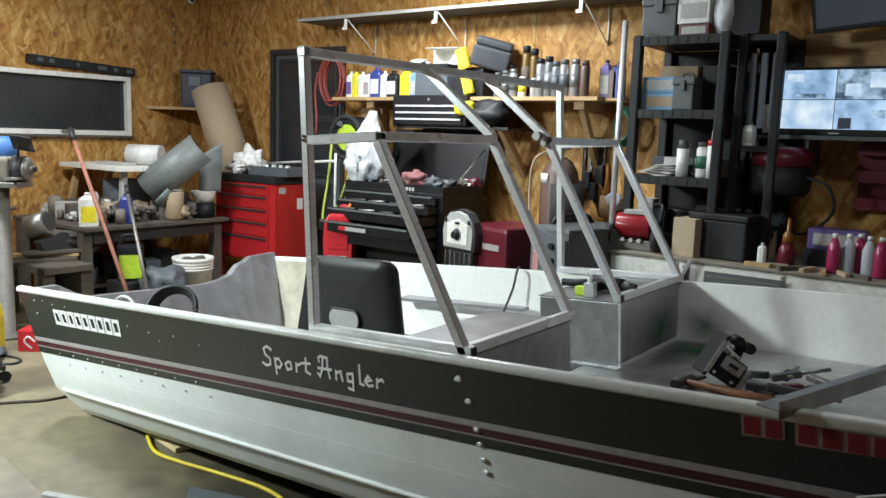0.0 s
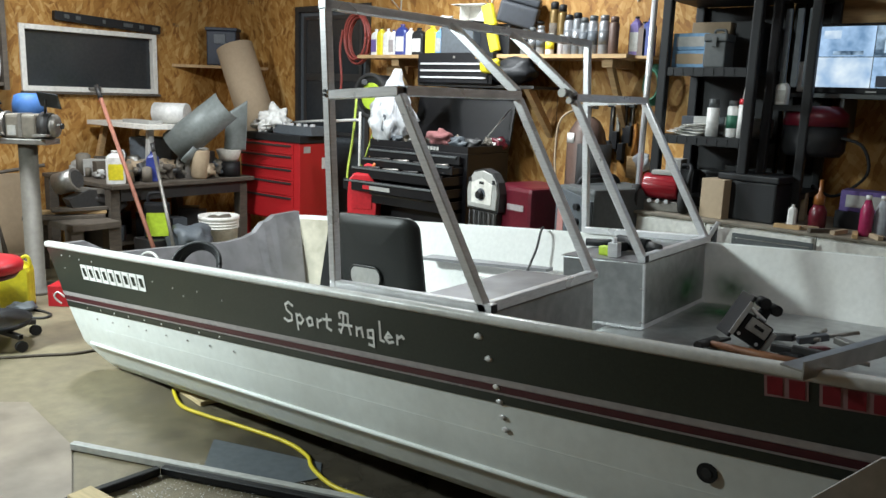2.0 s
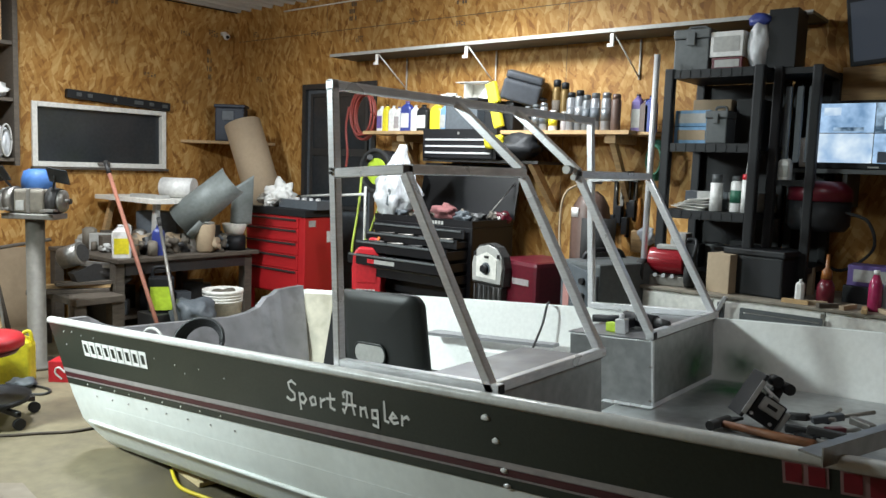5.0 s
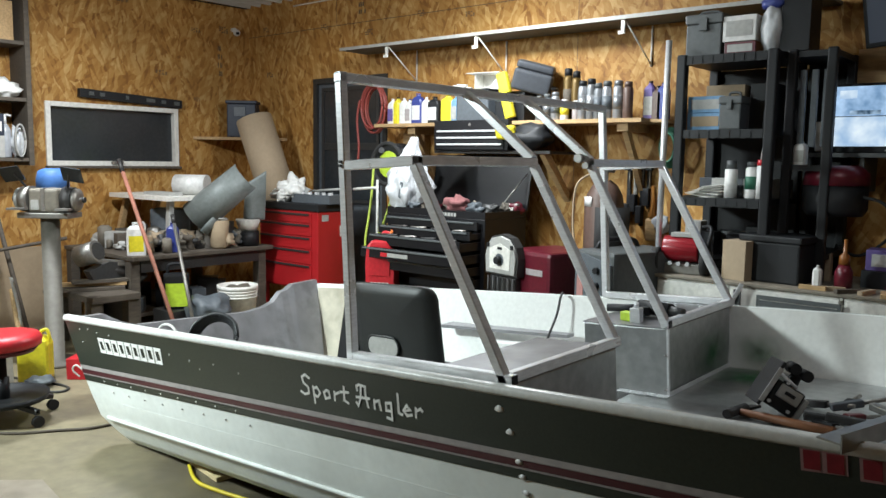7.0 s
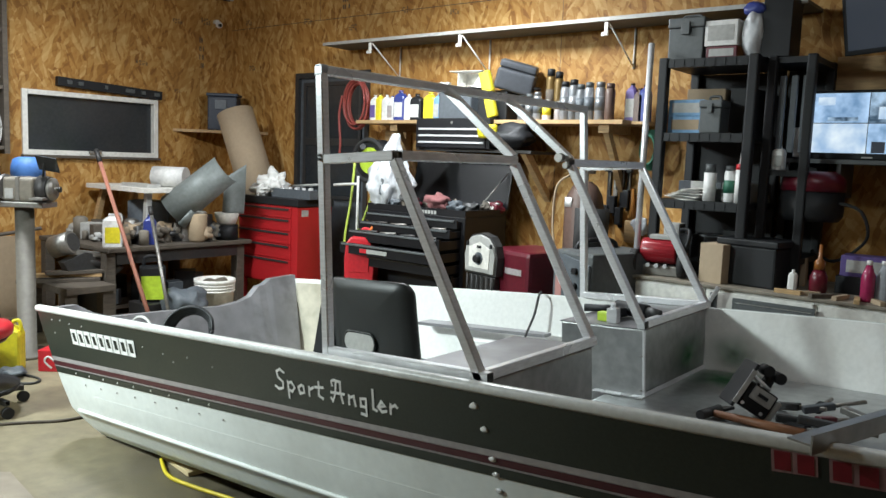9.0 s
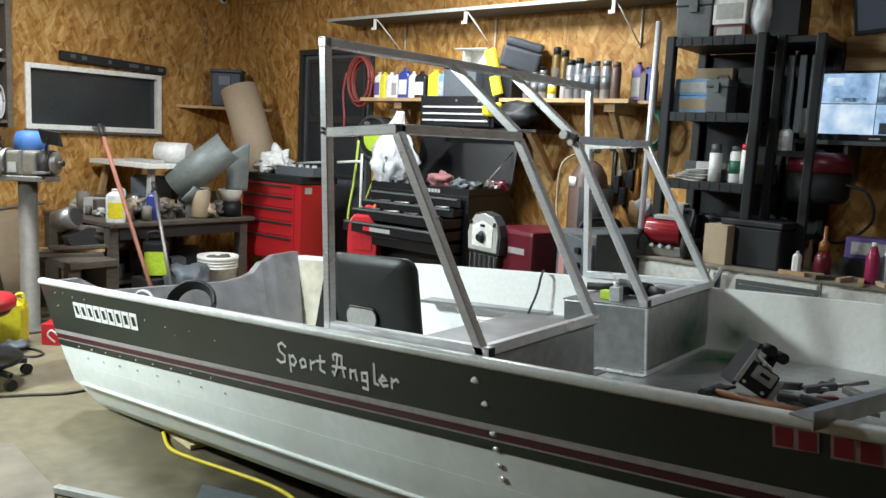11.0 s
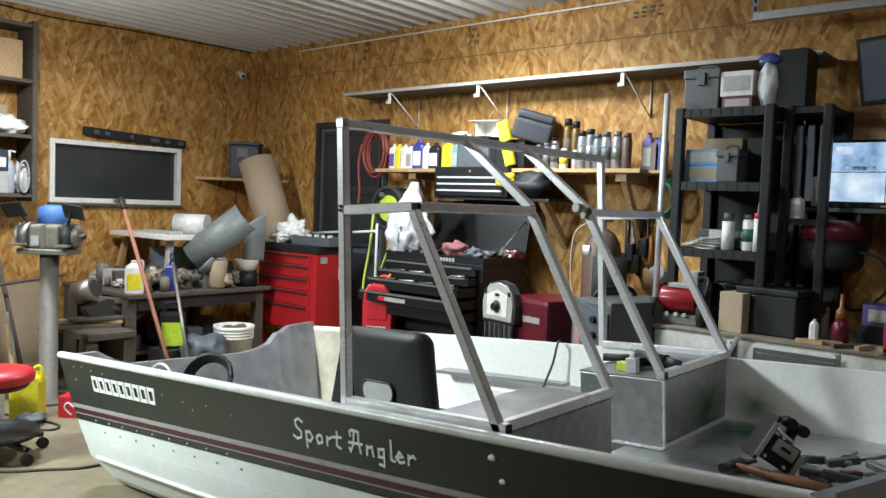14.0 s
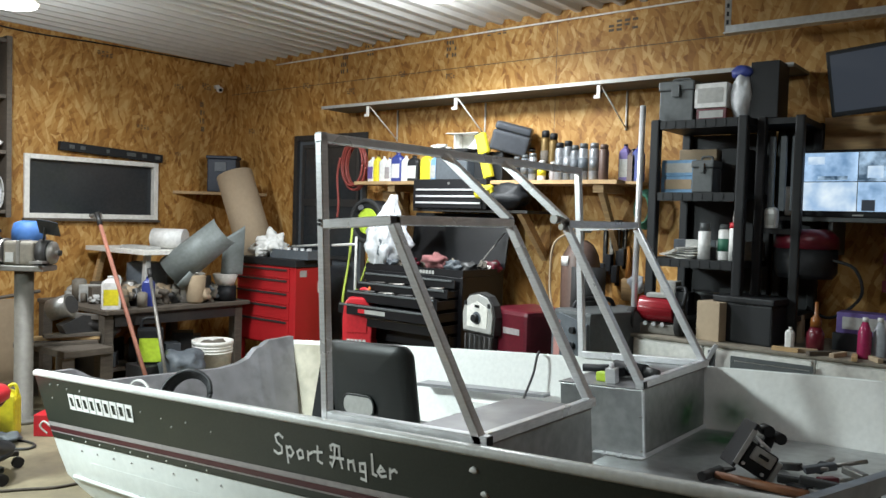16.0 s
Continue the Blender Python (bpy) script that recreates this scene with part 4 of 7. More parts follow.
def jug(x, y, z, w, d, h, body, cap, label, rz=0.0, lab="plastic bottle", handle=False):
    j = thing("bottle", lab, "bottle", (x, y, z), rz, group="bottles")

    def shape(bm):
        prof = [(0.47, 0), (0.5, 0.03), (0.5, 0.72), (0.45, 0.80), (0.32, 0.87), (0.2, 0.91), (0.17, 0.96)]
        rings = []
        for s, k in prof:
            ww, dd = w * s, min(d * 0.5, d * s * 1.15)
            rings.append([bm.verts.new((sx * (ww - c1), sy * (dd - c2), h * k)) for sx, sy, c1, c2 in ((1, -1, 0, .01), (1, 1, 0, .01), (1, 1, .01, 0), (-1, 1, .01, 0), (-1, 1, 0, .01), (-1, -1, 0, .01), (-1, -1, .01, 0), (1, -1, .01, 0))])
        for a, b in zip(rings, rings[1:]):
            for i in range(8):
                bm.faces.new((a[i], a[(i + 1) % 8], b[(i + 1) % 8], b[i]))
        bm.faces.new(rings[0][::-1])
        bm.faces.new(rings[-1])
        if handle:
            sweep(bm, [(w * 0.12, 0, h * 0.94), (w * 0.38, 0, h * 1.0), (w * 0.47, 0, h * 0.86), (w * 0.44, 0, h * 0.74)], w * 0.06)
    part("body", made(shape), body, j)
    part("cap", made(lambda bm: lathe(bm, [(w * 0.19, h * 0.955), (w * 0.19, h)], seg=12)), cap, j)
    if label:
        part("label_patch", boxed(-w * 0.38, w * 0.38, -d / 2 - 0.0015, -d / 2 + 0.001, h * 0.12, h * 0.6), label, j)
    return j


def carton(name, x, y, z, sx, sy, sz, m, lab, rz=0.0, flap=None, cat="box"):
    b = thing(name, lab, cat, (x, y, z), rz)
    part("body", boxed(-sx / 2, sx / 2, -sy / 2, sy / 2, 0, sz, bevel=0.003), m, b)
    if flap:
        part("printed_face", boxed(-sx * 0.4, sx * 0.4, -sy / 2 - 0.0015, -sy / 2 + 0.001, sz * 0.2, sz * 0.8), flap, b)
    return b


def hard_case(x, y, z, sx, sy, sz, m, lab, rz=0.0):
    c = thing("ammo_case", lab, "case", (x, y, z), rz)
    part("body", bevel_all(boxed(-sx / 2, sx / 2, -sy / 2, sy / 2, 0, sz * 0.76), 0.006), m, c)
    part("lid", bevel_all(boxed(-sx / 2 - 0.006, sx / 2 + 0.006, -sy / 2 - 0.006, sy / 2 + 0.006, sz * 0.765, sz), 0.008), m, c)
    part("latch", boxed(-sx * 0.12, sx * 0.12, -sy / 2 - 0.016, -sy / 2 - 0.006, sz * 0.6, sz * 0.9, bevel=0.003), m, c)
    part("handle", made(lambda bm: sweep(bm, [(-sx * 0.25, 0, sz), (-sx * 0.22, 0, sz + 0.02), (sx * 0.22, 0, sz + 0.02), (sx * 0.25, 0, sz)], 0.007)), m, c)
    return c


# on the lower wall shelf
GOLD = mat("gold_can", (0.15, 0.095, 0.03), 0.35, 0.4)
CASEG = mat("case_grey", (0.048, 0.053, 0.062), 0.5, stain_amt=0.3)
CANG = mat("grey_can", (0.20, 0.21, 0.22), 0.35, 0.4)
CANS = mat("silver_can", (0.34, 0.35, 0.37), 0.3, 0.5)
SZ = 1.590
for x, w, h, b, c, l in ((-2.44, 0.055, 0.20, WHITEPL, WHITEPL, PURPLE), (-2.385, 0.05, 0.21, YELLOW, BLACKPL, None), (-2.32, 0.055, 0.20, WHITEPL, WHITEPL, None), (-2.265, 0.05, 0.19, WHITEPL, BLUEP, GREYST), (-2.18, 0.085, 0.23, BLUEP, PURPLE, WHITEPL), (-2.10, 0.05, 0.20, WHITEPL, WHITEPL, None), (-2.02, 0.085, 0.20, BLACKPL, BLACKPL, WHITEPL), (-1.895, 0.085, 0.21, YELLOW, YELLOW, None), (-1.82, 0.05, 0.20, SKYBL, WHITEPL, LGREY)):
    jug(x, 2.70, SZ, w * 1.2, 0.06, h * 0.95, b, c, l, lab="plastic fluid bottle on the wall shelf")
case = thing("tool_case", "dark grey moulded plastic tool case", "case", (-1.65, 2.76, SZ))
part("body", bevel_all(boxed(-0.14, 0.14, -0.10, 0.10, 0, 0.20), 0.015), SLATE, case)
part("lid_rim", bevel_all(boxed(-0.145, 0.145, -0.105, 0.105, 0.201, 0.225), 0.006), BLACKPL, case)
solid("paper_rag", lambda bm: lump(bm, (-1.78, 2.70, SZ + 0.245), (0.07, 0.05, 0.02), 3, 0.6), WHITE, "crumpled pale rag on the case", "rag")
wb = thing("open_white_box", "open white cardboard box on the tool case", "box", (-1.59, 2.80, SZ + 0.226), 8)
part("body", made(lambda bm: (box(bm, -0.10, 0.10, 0.06, 0.066, 0, 0.11), box(bm, -0.10, -0.094, -0.06, 0.06, 0, 0.11), box(bm, 0.094, 0.10, -0.06, 0.06, 0, 0.11), box(bm, -0.094, 0.094, -0.06, 0.06, 0, 0.005))), WHITE, wb)
part("flap", made(lambda bm: plate(bm, [(-0.16, -0.08), (0.10, -0.08), (0.10, 0.06), (-0.16, 0.06)], "z", 0.111, 0.115)), WHITE, wb)
part("side_flap", made(lambda bm: plate(bm, [(0.02, 0.0), (0.10, 0.0), (0.10, 0.11)], "y", -0.068, -0.064)), WHITE, wb)
gc = thing("tilted_case", "grey moulded case tilted on the shelf items", "case", m=pose(-1.25, 2.78, SZ + 0.195, 8, 14, 30))
part("body", bevel_all(boxed(-0.13, 0.13, -0.09, 0.09, 0, 0.14), 0.022, 3), CASEG, gc)
part("lid", bevel_all(boxed(-0.125, 0.125, -0.085, 0.085, 0.141, 0.195), 0.02, 3), CASEG, gc)
part("handle", made(lambda bm: sweep(bm, [(0.13, -0.06, 0.06), (0.165, -0.05, 0.06), (0.165, 0.05, 0.06), (0.13, 0.06, 0.06)], 0.01)), BLACKPL, gc)
dk = thing("power_tool_case", "black tool case holding up the tilted one", "case", (-1.36, 2.80, SZ))
part("body", bevel_all(boxed(-0.12, 0.12, -0.10, 0.10, 0, 0.20), 0.012), BLACKPL, dk)
yl = thing("yellow_level", "bright yellow plastic tool leaning on the cases", "tool", m=pose(-1.30, 2.645, SZ, 0, -17, 0))
part("body", bevel_all(boxed(-0.035, 0.035, -0.02, 0.02, 0.02, 0.15), 0.01), YELLOW, yl)
part("upper_body", bevel_all(boxed(-0.035, 0.045, -0.02, 0.02, 0.185, 0.33), 0.01), YELLOW, yl)
part("grip", boxed(-0.025, 0.025, -0.016, 0.016, 0.145, 0.19), BLACKPL, yl)
for x, h, b, c, r, l in ((-1.12, 0.16, CANG, GREYPL, 0.026, BLACKPL), (-1.06, 0.17, SLATE, GREYPL, 0.028, CANG), (-1.0, 0.18, CANS, CANG, 0.028, SLATE), (-0.945, 0.33, GOLD, BLACKPL, 0.03, OLDWOOD), (-0.885, 0.31, GOLD, BLACKPL, 0.03, None), (-0.93, 0.13, WHITEPL, WHITEPL, 0.027, YELLOW), (-0.845, 0.12, GREYST, LGREY, 0.024, None), (-0.80, 0.24, CANS, BLACKPL, 0.030, CANG), (-0.74, 0.25, CANG, BLACKPL, 0.030, CANS), (-0.69, 0.22, CANG, GREYPL, 0.028, SLATE), (-0.63, 0.23, CANS, GREYPL, 0.031, SLATE), (-0.555, 0.23, CANS, CANG, 0.032, CANG), (-0.49, 0.22, BROWN, BROWN, 0.03, None)):
    spray_can(x, 2.70 if h < 0.3 else 2.76, SZ, b, c, h, r, l)
for x, h, b in ((-0.395, 0.23, PURPLE), (-0.31, 0.22, BLUEP), (-0.345, 0.20, BROWN)):
    jug(x, 2.80, SZ - 0.005, 0.07, 0.06, h, b, BLACKPL, LGREY if b is PURPLE else None, lab="dark fluid bottle at the end of the wall shelf")
solid("shelf_end_board", lambda bm: box(bm, -0.357, -0.26, 2.72, YB, 1.568, 1.585), WOOD, "short plywood end of the wall shelf", "board")

# red hose coil hanging at the shelf's end
hc = thing("air_hose", "coiled dull red air hose hanging on the wall", "hose", (-2.66, 2.72, 1.73))
for k in range(6):
    r1 = 0.135 + 0.012 * math.sin(k * 2.1)
    part("coil", made(lambda bm: sweep(bm, [(r1 * 0.85 * math.cos(a) + 0.012 * math.sin(k), -0.03 + k * 0.014, 1.25 * r1 * math.sin(a) - 0.02 * k % 0.03) for a in [i * math.pi / 6 for i in range(13)]], 0.009, 6, steps=3)), HOSE, hc)
part("hanging_end", made(lambda bm: sweep(bm, [(-0.11, -0.05, 0.05), (-0.14, -0.05, -0.10), (-0.12, -0.05, -0.30), (-0.13, -0.05, -0.42)], 0.009)), HOSE, hc)

# hose reel and lime hose
reel = thing("hose_reel", "black hose reel with a lime hub on the wall", "reel", (-2.30, 2.55, 1.29))
part("drum", made(lambda bm: rod(bm, (0, -0.05, 0), (0, 0.10, 0), 0.155, seg=28)), BLACKPL, reel)
part("rim", made(lambda bm: sweep(bm, [(0.15 * math.cos(a), -0.05, 0.15 * math.sin(a)) for a in [i * math.pi / 8 for i in range(17)]], 0.018, 8, steps=2)), RUBBER, reel)
part("hub", made(lambda bm: rod(bm, (0.02, -0.065, 0), (0.02, -0.052, 0), 0.095, seg=24)), LIME, reel, "bright lime hub")
part("arm", made(lambda bm: (rod(bm, (-0.14, 0, 0.06), (-0.02, -0.09, 0.10), 0.022), rod(bm, (0, 0.10, 0), (0, 0.39, 0), 0.02))), BLACKPL, reel)
solid("lime_air_hose", lambda bm: (sweep(bm, [(-2.36, 2.42, 1.27), (-2.37, 2.40, 1.0), (-2.40, 2.38, 0.75), (-2.39, 2.38, 0.66), (-2.25, 2.36, 0.78), (-2.17, 2.36, 0.93), (-2.14, 2.40, 1.10)], 0.009, 6)), LIMEG, "lime green air hose hanging in a loop", "hose")
stand = thing("pipe_stand", "thin white bent pipe stand", "stand", (-2.27, 2.36, 0))
part("pipe", made(lambda bm: sweep(bm, [(-0.30, 0.06, 1.10), (-0.02, 0, 1.12), (0.005, 0, 1.115), (0.01, 0, 1.09), (0.01, 0, 0.0)], 0.010, 8, steps=3)), WHITEPL, stand)

# plastic bag
bag = thing("plastic_bag", "crumpled white plastic shopping bag hanging from the bracket", "bag", (-2.011, 2.40, 0.936))


def bag_shape(bm):
    """A limp bag gathered at the top, full and creased below."""
    H, lean = 0.546, 0.069
    rings = []
    for n in range(26):
        t = n / 25
        r = float(np.interp(t, [0, 0.06, 0.18, 0.34, 0.52, 0.70, 0.86, 1.0], [0.04, 0.085, 0.125, 0.145, 0.125, 0.085, 0.045, 0.022]))
        ring = []
        for i in range(48):
            a = 2 * math.pi * i / 48
            fold = noise.noise(Vector((math.cos(a) * 2.2, math.sin(a) * 2.2, t * 1.6))) * 0.62 + 0.42 * noise.noise(Vector((math.cos(a) * 6, math.sin(a) * 6, t * 7))) + 0.25 * noise.noise(Vector((math.cos(a) * 13, math.sin(a) * 13, t * 16)))
            k = 1 + fold * (0.55 + 0.5 * t)
            ring.append(bm.verts.new((lean * t * t + r * k * math.cos(a), 0.85 * r * k * math.sin(a), t * H + 0.03 * (1 - t) * noise.noise(Vector((math.cos(a) * 2, math.sin(a) * 2, 9))))))
        rings.append(ring)
    for a, b in zip(rings, rings[1:]):
        for i in range(48):
            bm.faces.new((a[i], a[(i + 1) % 48], b[(i + 1) % 48], b[i])).smooth = True
    bm.faces.new(rings[-1])
    bm.faces.new(rings[0][::-1])


part("body", made(bag_shape), BAG, bag)
part("printed_bar", made(lambda bm: plate(bm, [(0.02, 0.13), (0.045, 0.12), (0.065, 0.23), (0.04, 0.24)], "y", -0.108, -0.090)), SLATE, bag, "blurred grey print")

# upper small tool chest on its ledge, with a tool bag
led = thing("chest_ledge", "pine ledge board under the small tool chest", "shelf", (0, 0, 0))
part("board", boxed(-1.95, -0.98, 2.62, YB, 1.376, 1.395), DARKST, led)
part("cleat", made(lambda bm: plate(bm, [(2.62, 1.371), (2.70, 1.371), (2.945, 1.12), (2.945, 1.06)], "x", -1.06, -1.02)), WOOD, led)
tc = thing("small_tool_chest", "black tool chest with three bright drawer pulls", "tool chest", (-1.92, 2.58, 1.395))
part("body", boxed(0.0, 0.64, 0.0, 0.32, 0.0, 0.205, bevel=0.006), BLACKP, tc)
for k, z in enumerate((0.03, 0.075, 0.12)):
    d = part("drawer", boxed(0.03, 0.61, -0.008, -0.0005, z - 0.022, z + 0.018), BLACKP, tc)
    part("pull", boxed(0.035, 0.60, -0.016, -0.0082, z + 0.004, z + 0.017, bevel=0.002), ALU, d, "bright aluminium pull")
part("lock", made(lambda bm: rod(bm, (0.32, -0.004, 0.175), (0.32, 0.002, 0.175), 0.009)), STEEL, tc)
part("badge", boxed(0.50, 0.58, -0.002, 0.001, 0.165, 0.185), WOOD, tc)
tb = thing("tool_bag", "yellow and black cloth tool bag", "bag", (-1.20, 2.62, 1.396))
part("body", made(lambda bm: lump(bm, (0.05, 0.02, 0.09), (0.17, 0.10, 0.09), 7, 0.35)), BLACKPL, tb)
part("flap", made(lambda bm: lump(bm, (-0.08, -0.07, 0.12), (0.075, 0.03, 0.05), 4, 0.5)), YELLOW, tb, "yellow flap")

# black roller cabinet with opened drawers and raised lid
rc = thing("roller_cabinet", "black tool cabinet with open drawers and raised lid", "tool chest", (-2.10, 2.30, 0))
part("body", boxed(0.0, 0.86, 0.0, 0.46, 0.10, 0.955, bevel=0.005), BLACKP, rc)
part("top_tray", made(lambda bm: (box(bm, 0.0, 0.86, 0.0, 0.012, 0.956, 1.0), box(bm, 0.0, 0.012, 0.012, 0.46, 0.956, 1.0), box(bm, 0.848, 0.86, 0.012, 0.46, 0.956, 1.0), box(bm, 0.012, 0.848, 0.448, 0.46, 0.956, 1.0))), BLACKP, rc)
lid = part("lid", made(lambda bm: plate(bm, [(0.462, 0.99), (0.478, 0.99), (0.545, 1.36), (0.53, 1.365)], "x", 0.0, 0.86)), BLACKP, rc, "raised black lid")
part("gas_strut", made(lambda bm: rod(bm, (0.74, 0.30, 1.0), (0.83, 0.50, 1.24), 0.004)), STEEL, lid)
part("lid_seam", boxed(0.10, 0.80, 0.505, 0.512, 1.215, 1.222), GREYPL, lid)
for i in range(5):
    part("mark", boxed(0.50 + i * 0.026, 0.518 + i * 0.026, -0.002, 0.0005, 0.962, 0.985), LGREY, rc, "pale maker's mark")
for z, out in ((0.885, 0.03), (0.825, 0.10), (0.755, 0.20), (0.675, 0.27), (0.595, 0.20), (0.49, 0.06), (0.38, 0.0), (0.26, 0.0), (0.13, 0.0)):
    h_ = 0.055 if z > 0.8 else 0.07 if z > 0.55 else 0.095
    d = part("drawer", made(lambda bm: (box(bm, 0.03, 0.83, -out - 0.015, -out - 0.001, z, z + h_), box(bm, 0.03, 0.04, -out, 0.1, z + 0.005, z + h_ - 0.012), box(bm, 0.82, 0.83, -out, 0.1, z + 0.005, z + h_ - 0.012), box(bm, 0.04, 0.82, -out, 0.1, z + 0.002, z + 0.006))), BLACKP, rc)
    part("pull", boxed(0.05, 0.81, -out - 0.026, -out - 0.0155, z + h_ - 0.016, z + h_ - 0.003, bevel=0.003), GREYPL, d, "dark metal pull")
    if 0.05 < out < 0.25:
        for k in range(4):
            part("loose_tool", made(lambda bm: rod(bm, (0.12 + k * 0.18, -out + 0.02, z + h_ - 0.006), (0.24 + k * 0.17, -out + 0.05, z + h_ - 0.004), 0.010, seg=8)), STEEL if k % 2 else DARKST, d)
part("badge", boxed(0.22, 0.46, -0.288, -0.2852, 0.690, 0.716), LGREY, rc, "pale grey badge")
part("badge_end", boxed(0.22, 0.28, -0.290, -0.2882, 0.690, 0.716), REDP, rc)
for x in (0.08, 0.78):
    for y in (0.06, 0.40):
        part("caster", made(lambda bm: rod(bm, (x - 0.015, y, 0.05), (x + 0.015, y, 0.05), 0.05, seg=16)), RUBBER, rc)
rr = random.Random(11)
for i in range(14):
    x, y = -2.04 + rr.random() * 0.74, 2.36 + rr.random() * 0.34
    m = (CLUTT, DARKST, CLUTT, DKRED, STEEL, SLATE)[i % 6]
    solid("workshop_clutter", lambda bm: lump(bm, (0, 0, 0.05), (0.03 + 0.05 * rr.random(), 0.04, 0.03 + 0.025 * rr.random()), i, 0.7), m, "loose rags and tools in the open tray", "clutter", (x, y, 0.957), group="clutter in the tray")
solid("red_rag", lambda bm: lump(bm, (0, 0, 0.05), (0.09, 0.07, 0.055), 21, 0.6), mat("rag_red", (0.25, 0.10, 0.10), 0.9), "crumpled dull red shop rag", "rag", (-1.62, 2.48, 0.98))

# red gas can
can = thing("gas_can", "tall red plastic fuel can with black fittings, on an old crate", "fuel can", m=pose(-1.97, 2.13, 0.40, 0, 0, 30) @ Matrix.Diagonal((0.68, 0.9, 1.0, 1.0)))
part("body", made(lambda bm: (plate(bm, [(-0.145, 0), (0.145, 0), (0.148, 0.24), (0.135, 0.33), (0.06, 0.385), (-0.09, 0.385), (-0.14, 0.34), (-0.148, 0.24)], "y", -0.10, 0.10), bevel_all(bm, 0.014, 2))), REDP, can, "red moulded can")
part("rib", bevel_all(boxed(-0.10, 0.10, -0.106, -0.0985, 0.15, 0.27), 0.003), REDP, can)
for i in range(5):
    part("print_bar", boxed(-0.10 + i * 0.04, -0.07 + i * 0.04, -0.1045, -0.0995, 0.075, 0.105), WHITEPL, can, "white print")
part("cap", made(lambda bm: lathe(bm, [(0.035, 0.384), (0.035, 0.42), (0.028, 0.425)], (-0.05, 0, 0), 16)), BLACKPL, can)
part("spout", made(lambda bm: rod(bm, (0.05, 0, 0.38), (0.09, 0, 0.45), 0.022, 0.012)), ORANGE, can)
part("handle", made(lambda bm: sweep(bm, [(-0.01, 0, 0.385), (0.0, 0, 0.43), (0.08, 0, 0.42), (0.12, 0, 0.345)], 0.013)), REDP, can)
solid("wooden_crate", lambda bm: box(bm, -2.16, -1.80, 2.02, 2.275, 0, 0.40, bevel=0.004), OLDWOOD, "old timber crate under the fuel can", "crate")

# ---- red tool chest ----
RX0, RX1, RY = -3.69, -2.955, 2.40
ch = thing("red_tool_chest", "red steel tool chest with a black rubber top", "tool chest", (RX0, RY, 0))
CD = 0.36
CWD = RX1 - RX0
part("body", boxed(0, CWD, 0, CD, 0.275, 0.905, bevel=0.006), REDM, ch)
part("stand", made(lambda bm: [box(bm, a, b, c, d, 0.10, 0.274) for a, b, c, d in ((0, 0.05, 0, 0.05), (CWD - 0.05, CWD, 0, 0.05), (0, 0.05, CD - 0.05, CD), (CWD - 0.05, CWD, CD - 0.05, CD), (0, CWD, CD - 0.06, CD - 0.055))]), REDM, ch)
part("top_mat", boxed(-0.012, CWD + 0.012, -0.012, CD + 0.012, 0.906, 0.965, bevel=0.006), BLACKPL, ch, "black top rim")
for z0, z1 in ((0.812, 0.893), (0.708, 0.806), (0.604, 0.702), (0.484, 0.598), (0.288, 0.478)):
    d = part("drawer", boxed(0.012, CWD - 0.07, -0.012, -0.0005, z0, z1, bevel=0.003), REDM, ch)
    part("pull", boxed(0.02, CWD - 0.09, -0.024, -0.0125, z1 - 0.022, z1 - 0.006, bevel=0.003), DARKST, d, "dark metal pull")
part("sticker", boxed(CWD, CWD + 0.002, 0.04, 0.11, 0.83, 0.88), LGREY, ch)
part("sticker", boxed(CWD, CWD + 0.002, 0.23, 0.29, 0.70, 0.79), WHITEPL, ch)
for x in (0.06, CWD - 0.06):
    for y in (0.05, CD - 0.05):
        part("caster", made(lambda bm: rod(bm, (x - 0.015, y, 0.05), (x + 0.015, y, 0.05), 0.05, seg=16)), RUBBER, ch)
solid("white_rag", lambda bm: (lump(bm, (0, 0, 0.10), (0.12, 0.10, 0.11), 2, 0.6, 4), lump(bm, (-0.06, -0.06, 0.055), (0.11, 0.09, 0.055), 5, 0.6, 4)), LINER, "crumpled white cloth on the tool chest", "rag", (-3.42, 2.54, 0.965))
tray = thing("socket_tray", "open grey tool tray with loose sockets", "tray", (-3.36, 2.47, 0.966))
part("body", made(lambda bm: (box(bm, 0, 0.46, 0, 0.008, 0, 0.07), box(bm, 0, 0.46, 0.20, 0.208, 0, 0.07), box(bm, 0, 0.008, 0.008, 0.2, 0, 0.07), box(bm, 0.452, 0.46, 0.008, 0.2, 0, 0.07), box(bm, 0.008, 0.452, 0.008, 0.2, 0, 0.006))), SLATE, tray)
for i in range(7):
    part("socket", made(lambda bm: rod(bm, (0.07 + i * 0.055, 0.06 + 0.03 * (i % 3), 0.006), (0.07 + i * 0.055, 0.06 + 0.03 * (i % 3), 0.085), 0.016, seg=8)), ALU, tray)
part("rail", made(lambda bm: rod(bm, (0.02, 0.19, 0.085), (0.46, 0.15, 0.12), 0.010)), LGREY, tray)

# ---- welders, gas cylinder ----
w1 = thing("welder", "engine welder with a pale control face and dark red body", "welder", m=pose(-1.00, 2.12, 0.418, 0, 0, -14) @ Matrix.Scale(0.86, 4))
part("body", bevel_all(boxed(0.05, 0.47, 0.05, 0.50, 0.04, 0.46), 0.03, 2), DKRED, w1, "dark red housing")
ARCH = [(-0.10, 0.285), (0.20, 0.285), (0.21, 0.40), (0.19, 0.47), (0.14, 0.525), (0.05, 0.545), (-0.04, 0.525), (-0.09, 0.47), (-0.11, 0.40)]
part("face_rim", made(lambda bm: plate(bm, [(0.05 + (x - 0.05) * 1.10, 0.41 + (z - 0.41) * 1.10) for x, z in ARCH], "y", -0.012, 0.05)), DARKST, w1, "dark cast rim")
